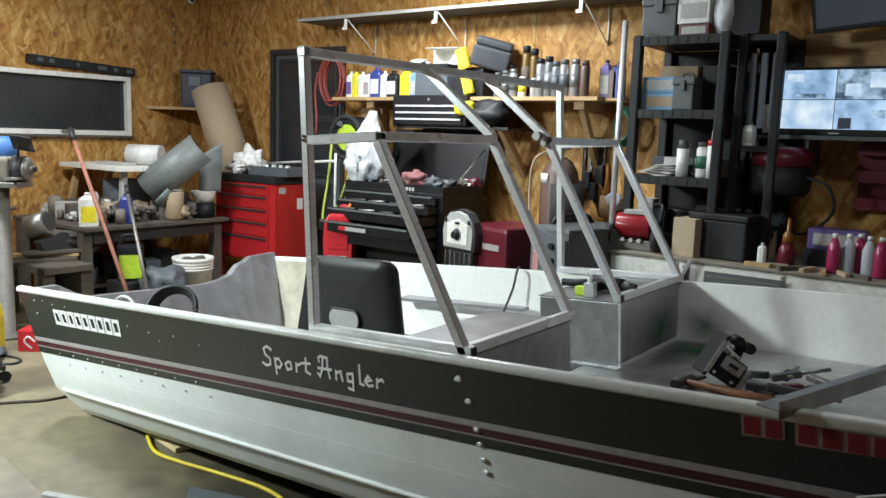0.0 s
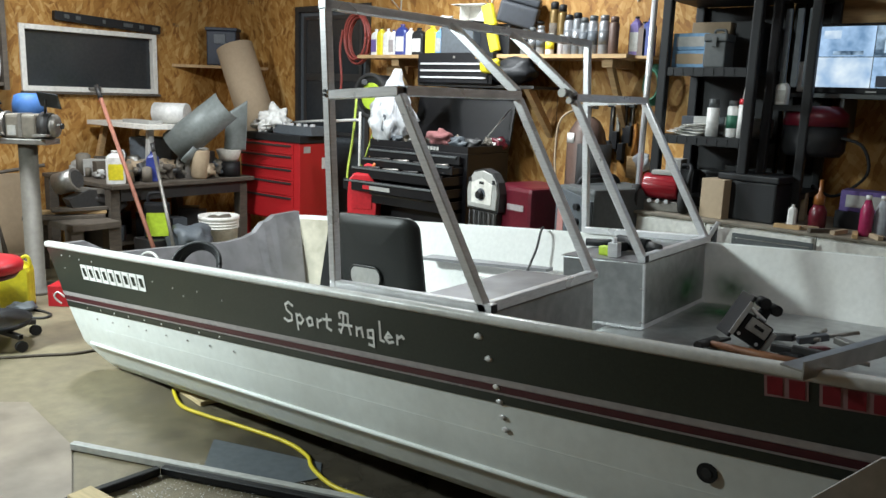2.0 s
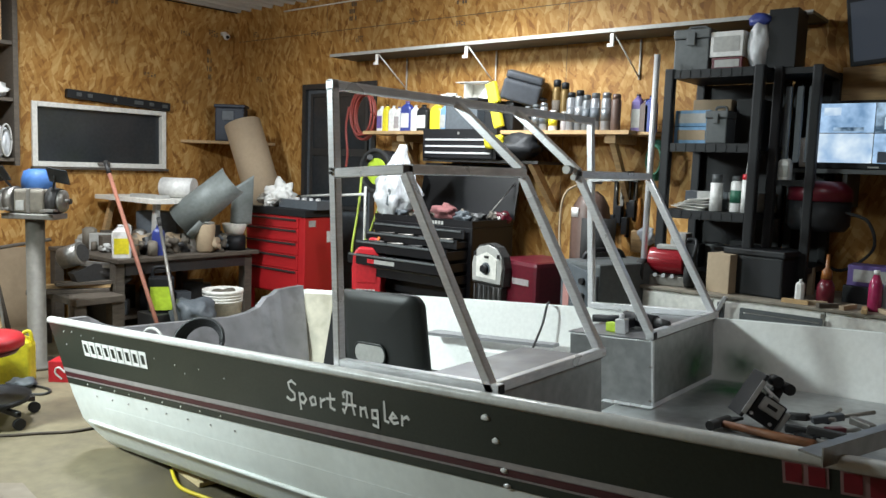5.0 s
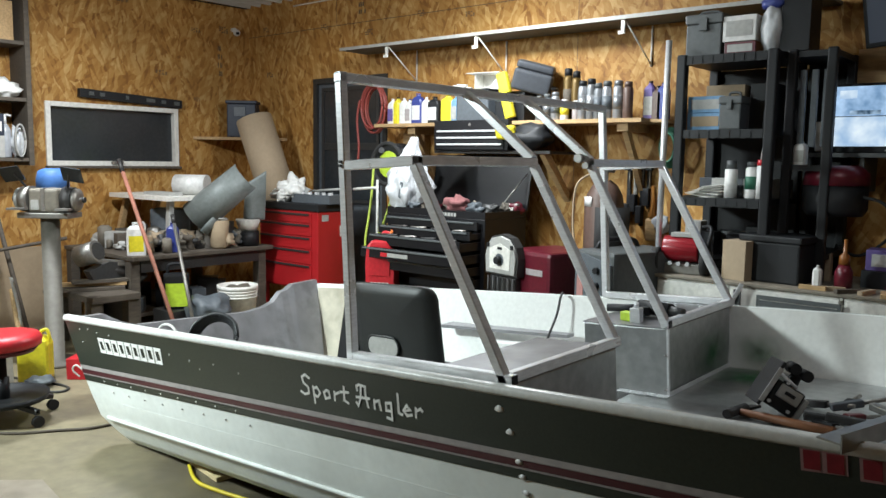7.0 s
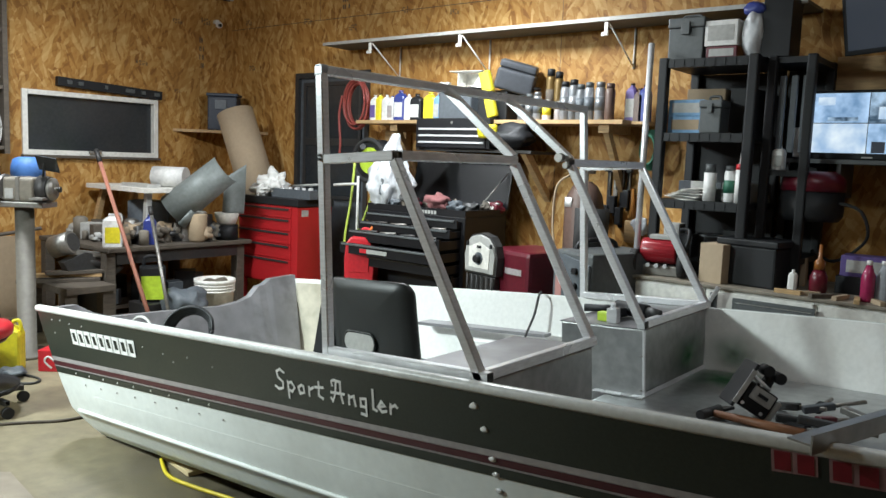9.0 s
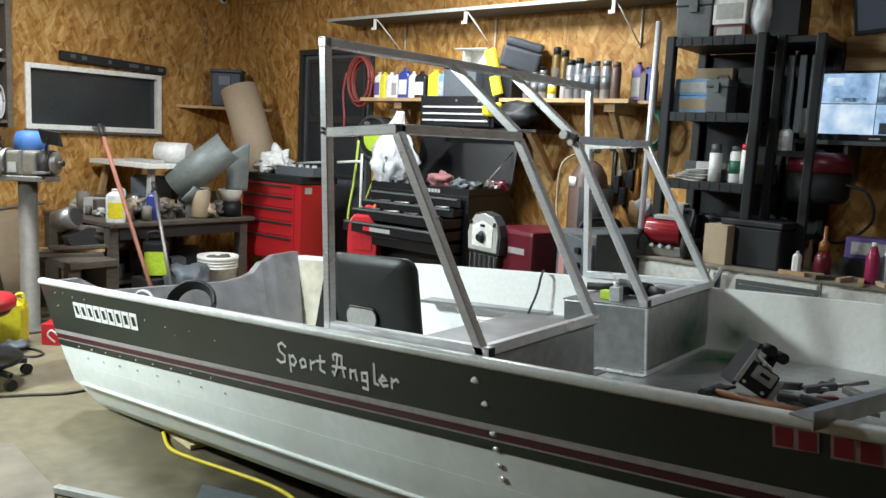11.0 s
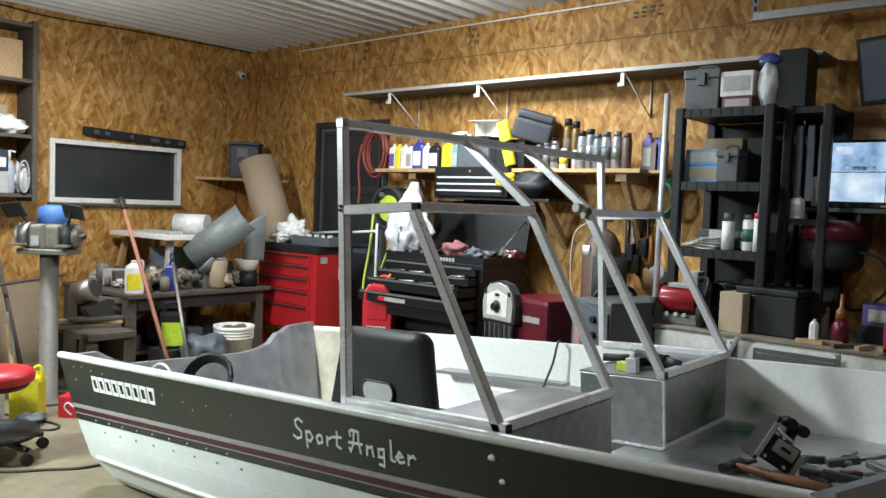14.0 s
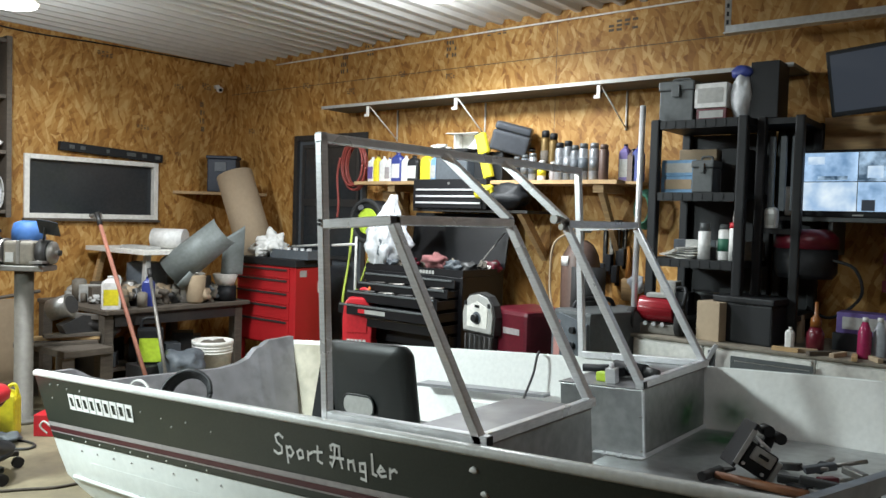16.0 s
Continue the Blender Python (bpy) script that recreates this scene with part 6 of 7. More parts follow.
# ---- side bench and its clutter ----
wbn = thing("workbench", "old dark timber workbench along the wall", "workbench", (0, 0, 0))
part("top", boxed(-4.50, -3.44, 1.12, 2.34, 0.580, 0.612, bevel=0.006), OLDWOOD, wbn)
for x in (-4.44, -3.52):
    for y in (1.16, 2.26):
        part("leg", boxed(x - 0.04, x + 0.04, y - 0.035, y + 0.035, 0, 0.579, bevel=0.004), OLDWOOD, wbn)
part("lower_shelf", boxed(-4.45, -3.54, 1.2, 2.22, 0.16, 0.185), OLDWOOD, wbn)
part("apron", boxed(-3.50, -3.475, 1.2, 2.22, 0.49, 0.579), DARKST, wbn)
stn = thing("bench_riser", "pale board on splayed legs standing on the bench", "stand", (0, 0, 0))
part("board", boxed(-4.50, -3.62, 1.50, 1.92, 0.985, 1.020, bevel=0.003), WHITE, stn, "pale worn board")
for x, dx in ((-4.40, -0.08), (-3.74, 0.05)):
    for y in (1.60, 1.88):
        part("leg", made(lambda bm: sqtube(bm, (x, y, 0.984), (x + dx, y - 0.05, 0.613), 0.045)), WOOD if dx < 0 else LGREY, stn)
solid("white_roll", lambda bm: rod(bm, (-3.92, 1.76, 1.101), (-3.70, 1.90, 1.101), 0.080, seg=20), WHITEPL, "white plastic roll lying on the riser", "roll")
solid("paint_tray", lambda bm: box(bm, -4.1, -3.72, 1.58, 1.70, 1.013, 1.045, bevel=0.008), LGREY, "flat grey tray on the riser", "tray")


def curled(bm, w, h, shear, bulge, curl, th=0.006):
    """A springy sheet: leaning over sideways, bowed, its lower edge curled forwards."""
    rows = []
    for off in (0.0, th):
        for j in range(13):
            v = j / 12
            rows.append([bm.verts.new((w * (u / 16 - 0.5) + shear * v, off - bulge * math.sin(math.pi * u / 16) - curl * (1 - v) ** 3 - 0.02 * math.sin(5 * u / 16 + 2 * v), h * v * (0.72 + 0.28 * u / 16) + 0.05 * curl * (1 - v) ** 2)) for u in range(17)])
    for o, flip in ((0, 1), (13, -1)):
        for a, b in zip(rows[o:o + 13], rows[o + 1:o + 13]):
            for k in range(16):
                bm.faces.new((a[k], a[k + 1], b[k + 1], b[k])[::flip]).smooth = True
    for j in range(12):
        for k in (0, 16):
            bm.faces.new((rows[j][k], rows[j + 1][k], rows[14 + j][k], rows[13 + j][k]))
    for k in range(16):
        bm.faces.new((rows[0][k], rows[0][k + 1], rows[13][k + 1], rows[13][k]))
        bm.faces.new((rows[12][k], rows[12][k + 1], rows[25][k + 1], rows[25][k]))


def axes(at, z, x):
    """A placing whose z and x axes point the given ways."""
    z = Vector(z).normalized()
    x = (Vector(x) - Vector(x).dot(z) * z).normalized()
    return Matrix.Translation(at) @ Matrix((x, z.cross(x), z)).transposed().to_4x4()


bs = thing("bent_sheet", "half-rolled dull grey sheet metal leaning on the bench riser", "sheet", m=axes((-3.66, 1.765, 0.848), (0.300, 0.260, 0.335), (0.8, -0.5, 0.25)))
part("main_panel", made(lambda bm: curved_sheet(bm, 0.135, -75, 95, 0.519, 0.005, 20, 0.9)), SHEETG, bs)
flp = part("curled_lip", made(lambda bm: curved_sheet(bm, 0.07, 10, 200, 0.14, 0.005, 14, 0.8)), SHEETG, bs)
flp.matrix_basis = pose(0.06, 0.10, -0.01, 8, -6, 0)
solid("leaning_offcut", lambda bm: curled(bm, 0.17, 0.40, 0.02, 0.03, 0.02), SHEETG, "upright grey-green sheet metal offcut on the bench", "sheet", (-3.53, 2.22, 0.82), 40)
solid("sheet_prop", lambda bm: box(bm, -0.12, 0.12, -0.07, 0.07, 0, 0.20, bevel=0.008), DARKST, "dark box propping the bent sheet on the bench", "box", (-3.68, 1.97, 0.613), 40)
jug(-3.55, 1.21, 0.613, 0.13, 0.09, 0.235, WHITEPL, WHITEPL, YELLOW, 62, "white oil jug with a yellow label", True)
jug(-3.55, 1.50, 0.613, 0.085, 0.07, 0.22, BLUEP, BLUEP, None, 50, "blue plastic fluid bottle")
pk = thing("tan_pitcher", "tan plastic pitcher on the bench", "pitcher", (-3.52, 1.88, 0.613))
part("body", made(lambda bm: lathe(bm, [(0.05, 0), (0.065, 0.02), (0.078, 0.21), (0.07, 0.22)], seg=20)), TAN, pk)
part("rim_rag", made(lambda bm: lump(bm, (0, 0, 0.225), (0.06, 0.06, 0.02), 4, 0.6)), LGREY, pk)
tub = thing("white_tub", "white tub in a dark holder", "tub", (-3.56, 2.18, 0.613))
part("tub", made(lambda bm: lathe(bm, [(0.07, 0.12), (0.10, 0.21), (0.095, 0.215)], seg=20)), WHITE, tub)
part("holder", made(lambda bm: lathe(bm, [(0.09, 0), (0.09, 0.119)], seg=20)), BLACKPL, tub)
rr = random.Random(4)
CL = (CLUTT, OLDWOOD, STEEL, TAN, CLUTT, DARKST, LGREY, CARD)
for i in range(46):
    x, y = -4.3 + rr.random() * 0.78, 1.25 + rr.random() * 0.95
    s = 0.03 + 0.05 * rr.random()
    if i % 3 == 0:
        solid("loose_part", lambda bm: box(bm, -s, s, -s * 0.7, s * 0.7, 0, s * 1.6, bevel=0.004), CL[i % 8], "dusty box among the bench clutter", "clutter", (x, y, 0.613), 90 * rr.random(), group="bench clutter")
    elif i % 3 == 1:
        solid("loose_part", lambda bm: lathe(bm, [(s * 0.7, 0), (s * 0.7, s * 2), (s * 0.4, s * 2.2)], seg=12), CL[i % 8], "dusty can among the bench clutter", "clutter", (x, y, 0.613), group="bench clutter")
    else:
        solid("loose_part", lambda bm: lump(bm, (0, 0, s * 0.8), (s * 1.2, s, s * 0.8), i, 0.8), CL[i % 8], "dusty rag among the bench clutter", "clutter", (x, y, 0.613), group="bench clutter")
for i in range(18):
    y = 1.33 + i * 0.046
    s = 0.045 + 0.035 * rr.random()
    solid("loose_part", lambda bm: lump(bm, (0, 0, s * 0.8), (s * 1.3, s * 0.9, s), 40 + i, 0.9), (CLUTT, OLDWOOD, TAN, DARKST, CLUTT, SLATE)[i % 6], "dusty crumpled rag among the bench clutter", "clutter", (-3.70 + 0.09 * rr.random(), y, 0.613), 90 * rr.random(), group="bench clutter")
solid("dark_case", lambda bm: box(bm, -0.16, 0.16, -0.10, 0.10, 0, 0.30, bevel=0.015), SLATE, "dark plastic case under the riser", "case", (-3.92, 1.74, 0.613), 40)
for i in range(16):
    x, y = -3.9 + rr.random() * 0.36, 1.25 + rr.random() * 0.9
    s = 0.04 + 0.04 * rr.random()
    solid("stored_part", lambda bm: box(bm, -s, s, -s, s, 0, s * (1.5 + rr.random()), bevel=0.006), (DARKST, BLACKPL, SLATE, GREYPL)[i % 4], "dark box stored under the bench", "clutter", (x, y, 0.186), 90 * rr.random(), group="boxes under the bench")
lj = thing("antifreeze_jug", "black jug with a lime label on a crate", "jug", (-3.38, 1.42, 0.22), 58)
part("body", bevel_all(boxed(-0.09, 0.09, -0.055, 0.055, 0, 0.26), 0.02, 2), BLACKPL, lj)
part("label_patch", boxed(-0.075, 0.075, -0.058, -0.0555, 0.02, 0.19), LIME, lj, "bright lime label")
part("handle", made(lambda bm: sweep(bm, [(-0.06, 0, 0.255), (-0.045, 0, 0.32), (0.045, 0, 0.32), (0.06, 0, 0.255)], 0.012)), BLACKPL, lj)
solid("jug_crate", lambda bm: box(bm, -3.50, -3.27, 1.30, 1.56, 0, 0.219, bevel=0.005), DARKST, "dark crate under the jug", "crate")
bk = thing("bucket", "white plastic bucket on the floor", "bucket", (-3.20, 1.82, 0))
part("body", made(lambda bm: lathe(bm, [(0.12, 0), (0.145, 0.34), (0.152, 0.345), (0.152, 0.37), (0.142, 0.37), (0.135, 0.30)], seg=28)), WHITE, bk)
part("rib", made(lambda bm: [lathe(bm, [(0.146 + k * 0.001, 0.28 + 0.022 * k), (0.150, 0.285 + 0.022 * k), (0.146, 0.29 + 0.022 * k)], seg=28) for k in range(3)]), WHITE, bk)
part("contents", made(lambda bm: lump(bm, (0, 0, 0.33), (0.11, 0.11, 0.04), 5, 0.5)), CLUTT, bk)
solid("feed_sack", lambda bm: lump(bm, (0, 0, 0.11), (0.17, 0.13, 0.11), 9, 0.45), SLATE, "grey sack slumped on the floor", "sack", (-3.10, 1.50, 0.14))
solid("sack_crate", lambda bm: box(bm, -3.25, -2.95, 1.36, 1.64, 0, 0.14, bevel=0.005), DARKST, "low crate under the sack", "crate")
solid("white_spray_bottle", lambda bm: lathe(bm, [(0.035, 0), (0.035, 0.12), (0.012, 0.17), (0.014, 0.21)], seg=14), WHITEPL, "small white bottle by the tool chest", "bottle", (-3.62, 2.25, 0.612))

# small low bench with vise and planks
lb = thing("low_bench", "low rough bench with loose planks on top", "workbench", (0, 0, 0))
part("top", boxed(-3.95, -3.30, 0.76, 1.10, 0.34, 0.385, bevel=0.005), OLDWOOD, lb)
for x in (-3.88, -3.37):
    for y in (0.80, 1.06):
        part("leg", boxed(x - 0.045, x + 0.045, y - 0.04, y + 0.04, 0, 0.339), OLDWOOD, lb)
part("side_board", boxed(-3.93, -3.40, 1.101, 1.12, 0.05, 0.33), DARKST, lb)
for i, (x, y, z, l, rz) in enumerate(((-3.62, 0.86, 0.386, 0.52, 66), (-3.66, 0.93, 0.411, 0.46, 60), (-3.60, 0.98, 0.436, 0.40, 72))):
    solid("plank", lambda bm: box(bm, -l / 2, l / 2, -0.045, 0.045, 0, 0.022, bevel=0.002), WOOD if i == 1 else OLDWOOD, "dusty loose plank on the low bench", "plank", (x, y, z), rz, group="planks")
vs_ = thing("bench_vise", "grey cast machine part with round drum", "vise", m=pose(-3.62, 0.95, 0.459, 0, 0, 0) @ Matrix.Scale(0.76, 4))
part("drum", made(lambda bm: rod(bm, (-0.14, -0.10, 0.20), (0.02, 0.0, 0.26), 0.098, 0.105, seg=24)), STEEL, vs_)
part("rim", made(lambda bm: rod(bm, (0.021, 0.001, 0.26), (0.03, 0.005, 0.263), 0.08, seg=24)), DARKST, vs_)
part("bed", made(lambda bm: plate(bm, [(-0.10, 0.08), (0.10, 0.16), (0.42, 0.10), (0.44, 0.02), (0.20, 0.0), (-0.06, 0.0)], "x", -0.06, 0.06)), DARKST, vs_)
part("slide", made(lambda bm: sqtube(bm, (0.0, -0.02, 0.17), (0.08, 0.42, 0.10), 0.05)), STEEL, vs_)
part("screw", made(lambda bm: (rod(bm, (0.0, 0.06, 0.12), (0.05, 0.34, -0.02), 0.045, seg=16), rod(bm, (0.06, 0.36, 0.02), (0.10, 0.40, -0.04), 0.07, 0.06, seg=16))), DARKST, vs_)

# brooms
for p0, p1, r, m, nm, lab in (((-2.93, 1.186, 0.03), (-3.72, 1.19, 1.281), 0.014, PINKW, "broom", "faded red broom handle leaning on the bench"), ((-2.944, 1.311, 0.03), (-3.4, 1.414, 0.894), 0.013, STEEL, "shovel", "grey metal handle leaning on the bench")):
    h_ = thing(nm, lab, nm, (0, 0, 0))
    part("handle", made(lambda bm: rod(bm, p0, p1, r, seg=10)), m, h_)
    part("grip", made(lambda bm: rod(bm, Vector(p1) - (Vector(p1) - Vector(p0)) * 0.06, Vector(p1) + (Vector(p1) - Vector(p0)) * 0.01, r * 1.25, seg=10)), DARKST, h_)
    part("head", made(lambda bm: lump(bm, (p0[0], p0[1], p0[2] + 0.05), (0.13, 0.04, 0.06), 3, 0.3)), STEEL if nm == "shovel" else WOOD, h_)

# pedestal grinder
GX, GY = -3.28, 0.50
g = thing("pedestal_grinder", "bench grinder with eye shields on a steel pipe pedestal", "grinder", (GX, GY, 0), 38)
part("pedestal", made(lambda bm: lathe(bm, [(0.16, 0), (0.16, 0.02), (0.055, 0.021), (0.055, 0.93)], seg=20)), mat("pipe_paint", (0.13, 0.12, 0.10), 0.6, stain=9, stain_amt=0.5), g, "scuffed grey pipe")
part("mount_plate", boxed(-0.16, 0.16, -0.09, 0.09, 0.931, 0.965, bevel=0.005), STEEL, g)
part("motor", bevel_all(boxed(-0.095, 0.095, -0.075, 0.075, 0.966, 1.115), 0.022, 3), GRIND, g, "worn pale motor housing")
part("motor_band", boxed(-0.012, 0.012, -0.079, 0.079, 0.972, 1.119, bevel=0.004), STEEL, g)
part("switch_plate", boxed(-0.075, -0.025, -0.082, -0.0755, 0.985, 1.045), LGREY, g)
for s in (-1, 1):
    wg = part("wheel_guard", made(lambda bm: rod(bm, (s * 0.105, 0, 1.045), (s * 0.165, 0, 1.045), 0.084, 0.078, seg=24)), DARKST if s > 0 else STEEL, g, "cast wheel guard")
    part("axle", made(lambda bm: rod(bm, (s * 0.096, 0, 1.045), (s * 0.215, 0, 1.045), 0.014, seg=12)), STEEL, wg)
    part("wheel", made(lambda bm: lathe(bm, [(0.02, 0), (0.068, 0.002), (0.070, 0.022), (0.03, 0.030)], seg=24)), LGREY if s < 0 else STEEL, wg).matrix_basis = pose(s * 0.166, -0.005, 1.045, 0, 90 * s, 0)
    part("nut", made(lambda bm: rod(bm, (s * 0.216, 0, 1.045), (s * 0.228, 0, 1.045), 0.02, seg=6)), DARKST, wg)
    part("tool_rest", made(lambda bm: (box(bm, s * 0.15 - 0.04, s * 0.15 + 0.04, -0.15, -0.085, 0.985, 0.997), rod(bm, (s * 0.13, -0.09, 0.99), (s * 0.13, -0.02, 0.985), 0.010))), STEEL, wg)
    part("shield_arm", made(lambda bm: rod(bm, (s * 0.13, -0.02, 1.12), (s * 0.17, -0.08, 1.205), 0.007)), DARKST, wg)
    sh = part("eye_shield", bevel_all(boxed(s * 0.19 - 0.065, s * 0.19 + 0.065, -0.055, 0.055, 0, 0.008), 0.003), DARKGL, wg, "dark eye shield")
    sh.matrix_basis = pose(0, -0.08, 1.225, -52, 8 * s, 0)
part("blue_cap", made(lambda bm: lathe(bm, [(0.10, 1.06), (0.098, 1.17), (0.085, 1.22), (0.05, 1.235)], (-0.05, 0.14, 0), seg=24)), mat("dull_blue", (0.04, 0.13, 0.36), 0.6, stain_amt=0.3), g, "blue plastic cap behind")

# wall shelves at the side
sw = thing("side_wall_shelf", "dark wooden wall shelf unit filled with boxes", "shelf", (0, 0, 0))
part("side_board", boxed(-4.56, -4.28, 0.80, 0.835, 1.24, 2.55), OLDWOOD, sw)
part("side_board", boxed(-4.56, -4.28, -0.6, -0.565, 1.24, 2.55), OLDWOOD, sw)
for z in (1.27, 1.70, 2.10, 2.50):
    part("shelf_board", boxed(-4.56, -4.28, -0.56, 0.795, z, z + 0.025), OLDWOOD, sw)
for y, w, z, h, m, lab in ((0.60, 0.30, 2.126, 0.28, WOOD, "pale wooden box on the side shelf"), (0.24, 0.30, 2.126, 0.22, TAN, "tan carton on the side shelf")):
    carton("shelf_box", -4.42, y, z, 0.16, w, h, m, lab)
for y, w, z, h, top_, low_, lab in ((0.36, 0.085, 1.726, 0.15, REDP, WHITEPL, "red and white carton on the side shelf"), (0.455, 0.085, 1.726, 0.15, WHITEPL, REDP, "white and red carton on the side shelf"), (0.40, 0.105, 1.296, 0.30, WHITEPL, YELLOW, "white and bright yellow carton on the side shelf"), (0.505, 0.080, 1.296, 0.27, REDP, BLUEP, "red and blue printed carton on the side shelf"), (0.597, 0.092, 1.296, 0.31, NAVY, LGREY, "navy and grey carton on the side shelf"), (0.29, 0.090, 1.296, 0.29, LGREY, WHITEPL, "pale printed carton on the side shelf")):
    b = thing("shelf_carton", lab, "box", (-4.36, y, z), group="cartons on the side shelf")
    part("body", boxed(-0.06, 0.06, -w / 2, w / 2, 0, h * 0.5, bevel=0.003), low_, b)
    part("upper_body", boxed(-0.06, 0.06, -w / 2, w / 2, h * 0.5 + 0.0005, h, bevel=0.003), top_, b)
    part("label_patch", boxed(0.0595, 0.0612, -w * 0.32, w * 0.32, h * 0.60, h * 0.82), WHITE if top_ is not WHITEPL else PURPLE, b)
carton("shelf_box", -4.46, 0.56, 1.726, 0.12, 0.22, 0.21, TAN, "tan carton at the back of the side shelf")
pbt = thing("pump_bottle", "pale pump bottle on the side shelf", "bottle", (-4.36, 0.672, 1.296))
part("body", made(lambda bm: lathe(bm, [(0.032, 0), (0.036, 0.01), (0.036, 0.20), (0.014, 0.24)], seg=16)), CLEARB, pbt)
part("pump", made(lambda bm: (rod(bm, (0, 0, 0.24), (0, 0, 0.31), 0.010), rod(bm, (0, 0, 0.305), (0.03, 0.03, 0.30), 0.008))), WHITEPL, pbt)
solid("clear_bag", lambda bm: lump(bm, (0, 0, 0.10), (0.04, 0.045, 0.11), 12, 0.5, 3), BAG, "crumpled clear bag on the side shelf", "bag", (-4.34, 0.745, 1.296))
solid("shelf_rag", lambda bm: lump(bm, (0, 0, 0.06), (0.07, 0.11, 0.07), 6, 0.6), LINER, "pale rag on the side shelf", "rag", (-4.33, 0.66, 1.726))
solid("coiled_cable", lambda bm: [sweep(bm, [(-4.27 + k * 0.006, 0.735 + 0.035 * math.cos(a), 1.42 + 0.115 * math.sin(a)) for a in [i * math.pi / 6 for i in range(13)]], 0.006, 6, steps=2) for k in range(3)], LGREY, "pale coiled cable hanging on the shelf", "cable")
solid("plywood_sheet", lambda bm: box(bm, -4.50, -4.48, -0.9, 1.0, 0.0, 0.62), TAN, "tan plywood sheet leaning on the wall", "plywood", kind="")
solid("dark_lath", lambda bm: rod(bm, (-3.95, 0.62, 0.0), (-4.35, 0.55, 1.05), 0.018, seg=6), OLDWOOD, "dark wooden lath leaning on the wall", "lath")
solid("dark_lath", lambda bm: rod(bm, (-4.2, 0.15, 0.60), (-4.0, 0.92, 0.72), 0.014, seg=6), OLDWOOD, "dark wooden lath leaning on the wall", "lath")
solid("pale_stick", lambda bm: rod(bm, (-3.3, 0.32, 0.0), (-3.55, 0.36, 0.46), 0.014, 0.018, seg=8), WOOD, "pale wooden stake leaning by the wall", "stake")
rr = random.Random(9)
for i in range(10):
    p = Vector((-3.7 + 0.4 * rr.random(), -0.25 + 0.55 * rr.random(), 0.02))
    solid("scrap_rod", lambda bm: sweep(bm, [p, p + Vector((0.1 * rr.random(), 0.1, 0.2)), p + Vector((0.2 * rr.random() - 0.1, 0.15 * rr.random(), 0.35 + 0.25 * rr.random()))], 0.010, 6), (DARKST, STEEL, OLDWOOD, LGREY)[i % 4], "bent scrap rod in the corner heap", "scrap", group="scrap heap")

# ---- floor things ----
CORD = [(-1.157, 0.131, 0.009), (-0.986, 0.058, 0.009), (-0.829, 0.065, 0.009), (-0.648, 0.096, 0.009), (-0.411, 0.127, 0.009), (-0.260, 0.107, 0.009), (-0.160, 0.051, 0.009), (-0.011, 0.014, 0.009), (0.163, 0.025, 0.009), (0.413, -0.055, 0.009)]
stl = thing("roller_stool", "red padded mechanic's stool on casters", "stool", (-2.36, -0.155, 0))
part("seat", made(lambda bm: lathe(bm, [(0.165, 0.375), (0.182, 0.385), (0.186, 0.415), (0.172, 0.437), (0.10, 0.446), (0.02, 0.447)], seg=36)), REDP, stl, "red vinyl seat")
part("seat_rim", made(lambda bm: lathe(bm, [(0.15, 0.350), (0.168, 0.3745)], seg=36)), DKRED, stl)
part("column", made(lambda bm: lathe(bm, [(0.03, 0.09), (0.03, 0.22), (0.02, 0.221), (0.02, 0.349)], seg=16)), BLACKPL, stl)
part("tray", made(lambda bm: lathe(bm, [(0.10, 0.10), (0.20, 0.105), (0.21, 0.135), (0.20, 0.125), (0.10, 0.115)], seg=24)), BLACKPL, stl)
for k in range(5):
    a = k * 2 * math.pi / 5 + 0.3
    part("leg", made(lambda bm: sqtube(bm, (0.03 * math.cos(a), 0.03 * math.sin(a), 0.095), (0.235 * math.cos(a), 0.235 * math.sin(a), 0.075), 0.026)), DARKST, stl)
    part("caster", made(lambda bm: rod(bm, (0.235 * math.cos(a) - 0.012, 0.235 * math.sin(a), 0.028), (0.235 * math.cos(a) + 0.012, 0.235 * math.sin(a), 0.028), 0.028, seg=14)), RUBBER, stl)
jug(-2.99, 0.26, 0, 0.17, 0.12, 0.30, YELLOW, BLACKPL, None, 50, "yellow plastic oil jug on the floor", True)
jug(-2.93, 0.02, 0, 0.15, 0.11, 0.29, LGREY, BLUEP, BLUEP, 50, "grey and blue plastic jug on the floor", True)
solid("floor_rag", lambda bm: lump(bm, (0, 0, 0.02), (0.10, 0.07, 0.025), 5, 0.6), SLATE, "grey rag on the floor", "rag", (-2.86, 0.23, 0.005))
rb = thing("drink_carton", "red printed drinks carton on the floor", "carton", (-2.86, 0.47, 0), 40)
part("body", boxed(-0.06, 0.06, -0.07, 0.07, 0, 0.125, bevel=0.004), REDP, rb)
part("pale_swirl", made(lambda bm: sweep(bm, [(0.02, -0.0705, 0.02), (-0.02, -0.0705, 0.06), (0.0, -0.0705, 0.09), (0.04, -0.0705, 0.06)], 0.006, 6)), WHITEPL, rb)
solid("floor_lead", lambda bm: sweep(bm, [(-2.9, -0.62, 0.007), (-2.5, -0.38, 0.007), (-2.16, -0.25, 0.007), (-2.0, -0.05, 0.007), (-1.90, 0.15, 0.007), (-1.95, 0.6, 0.007)], 0.007, 6), OLDWOOD, "thin brown cord on the floor", "cord")
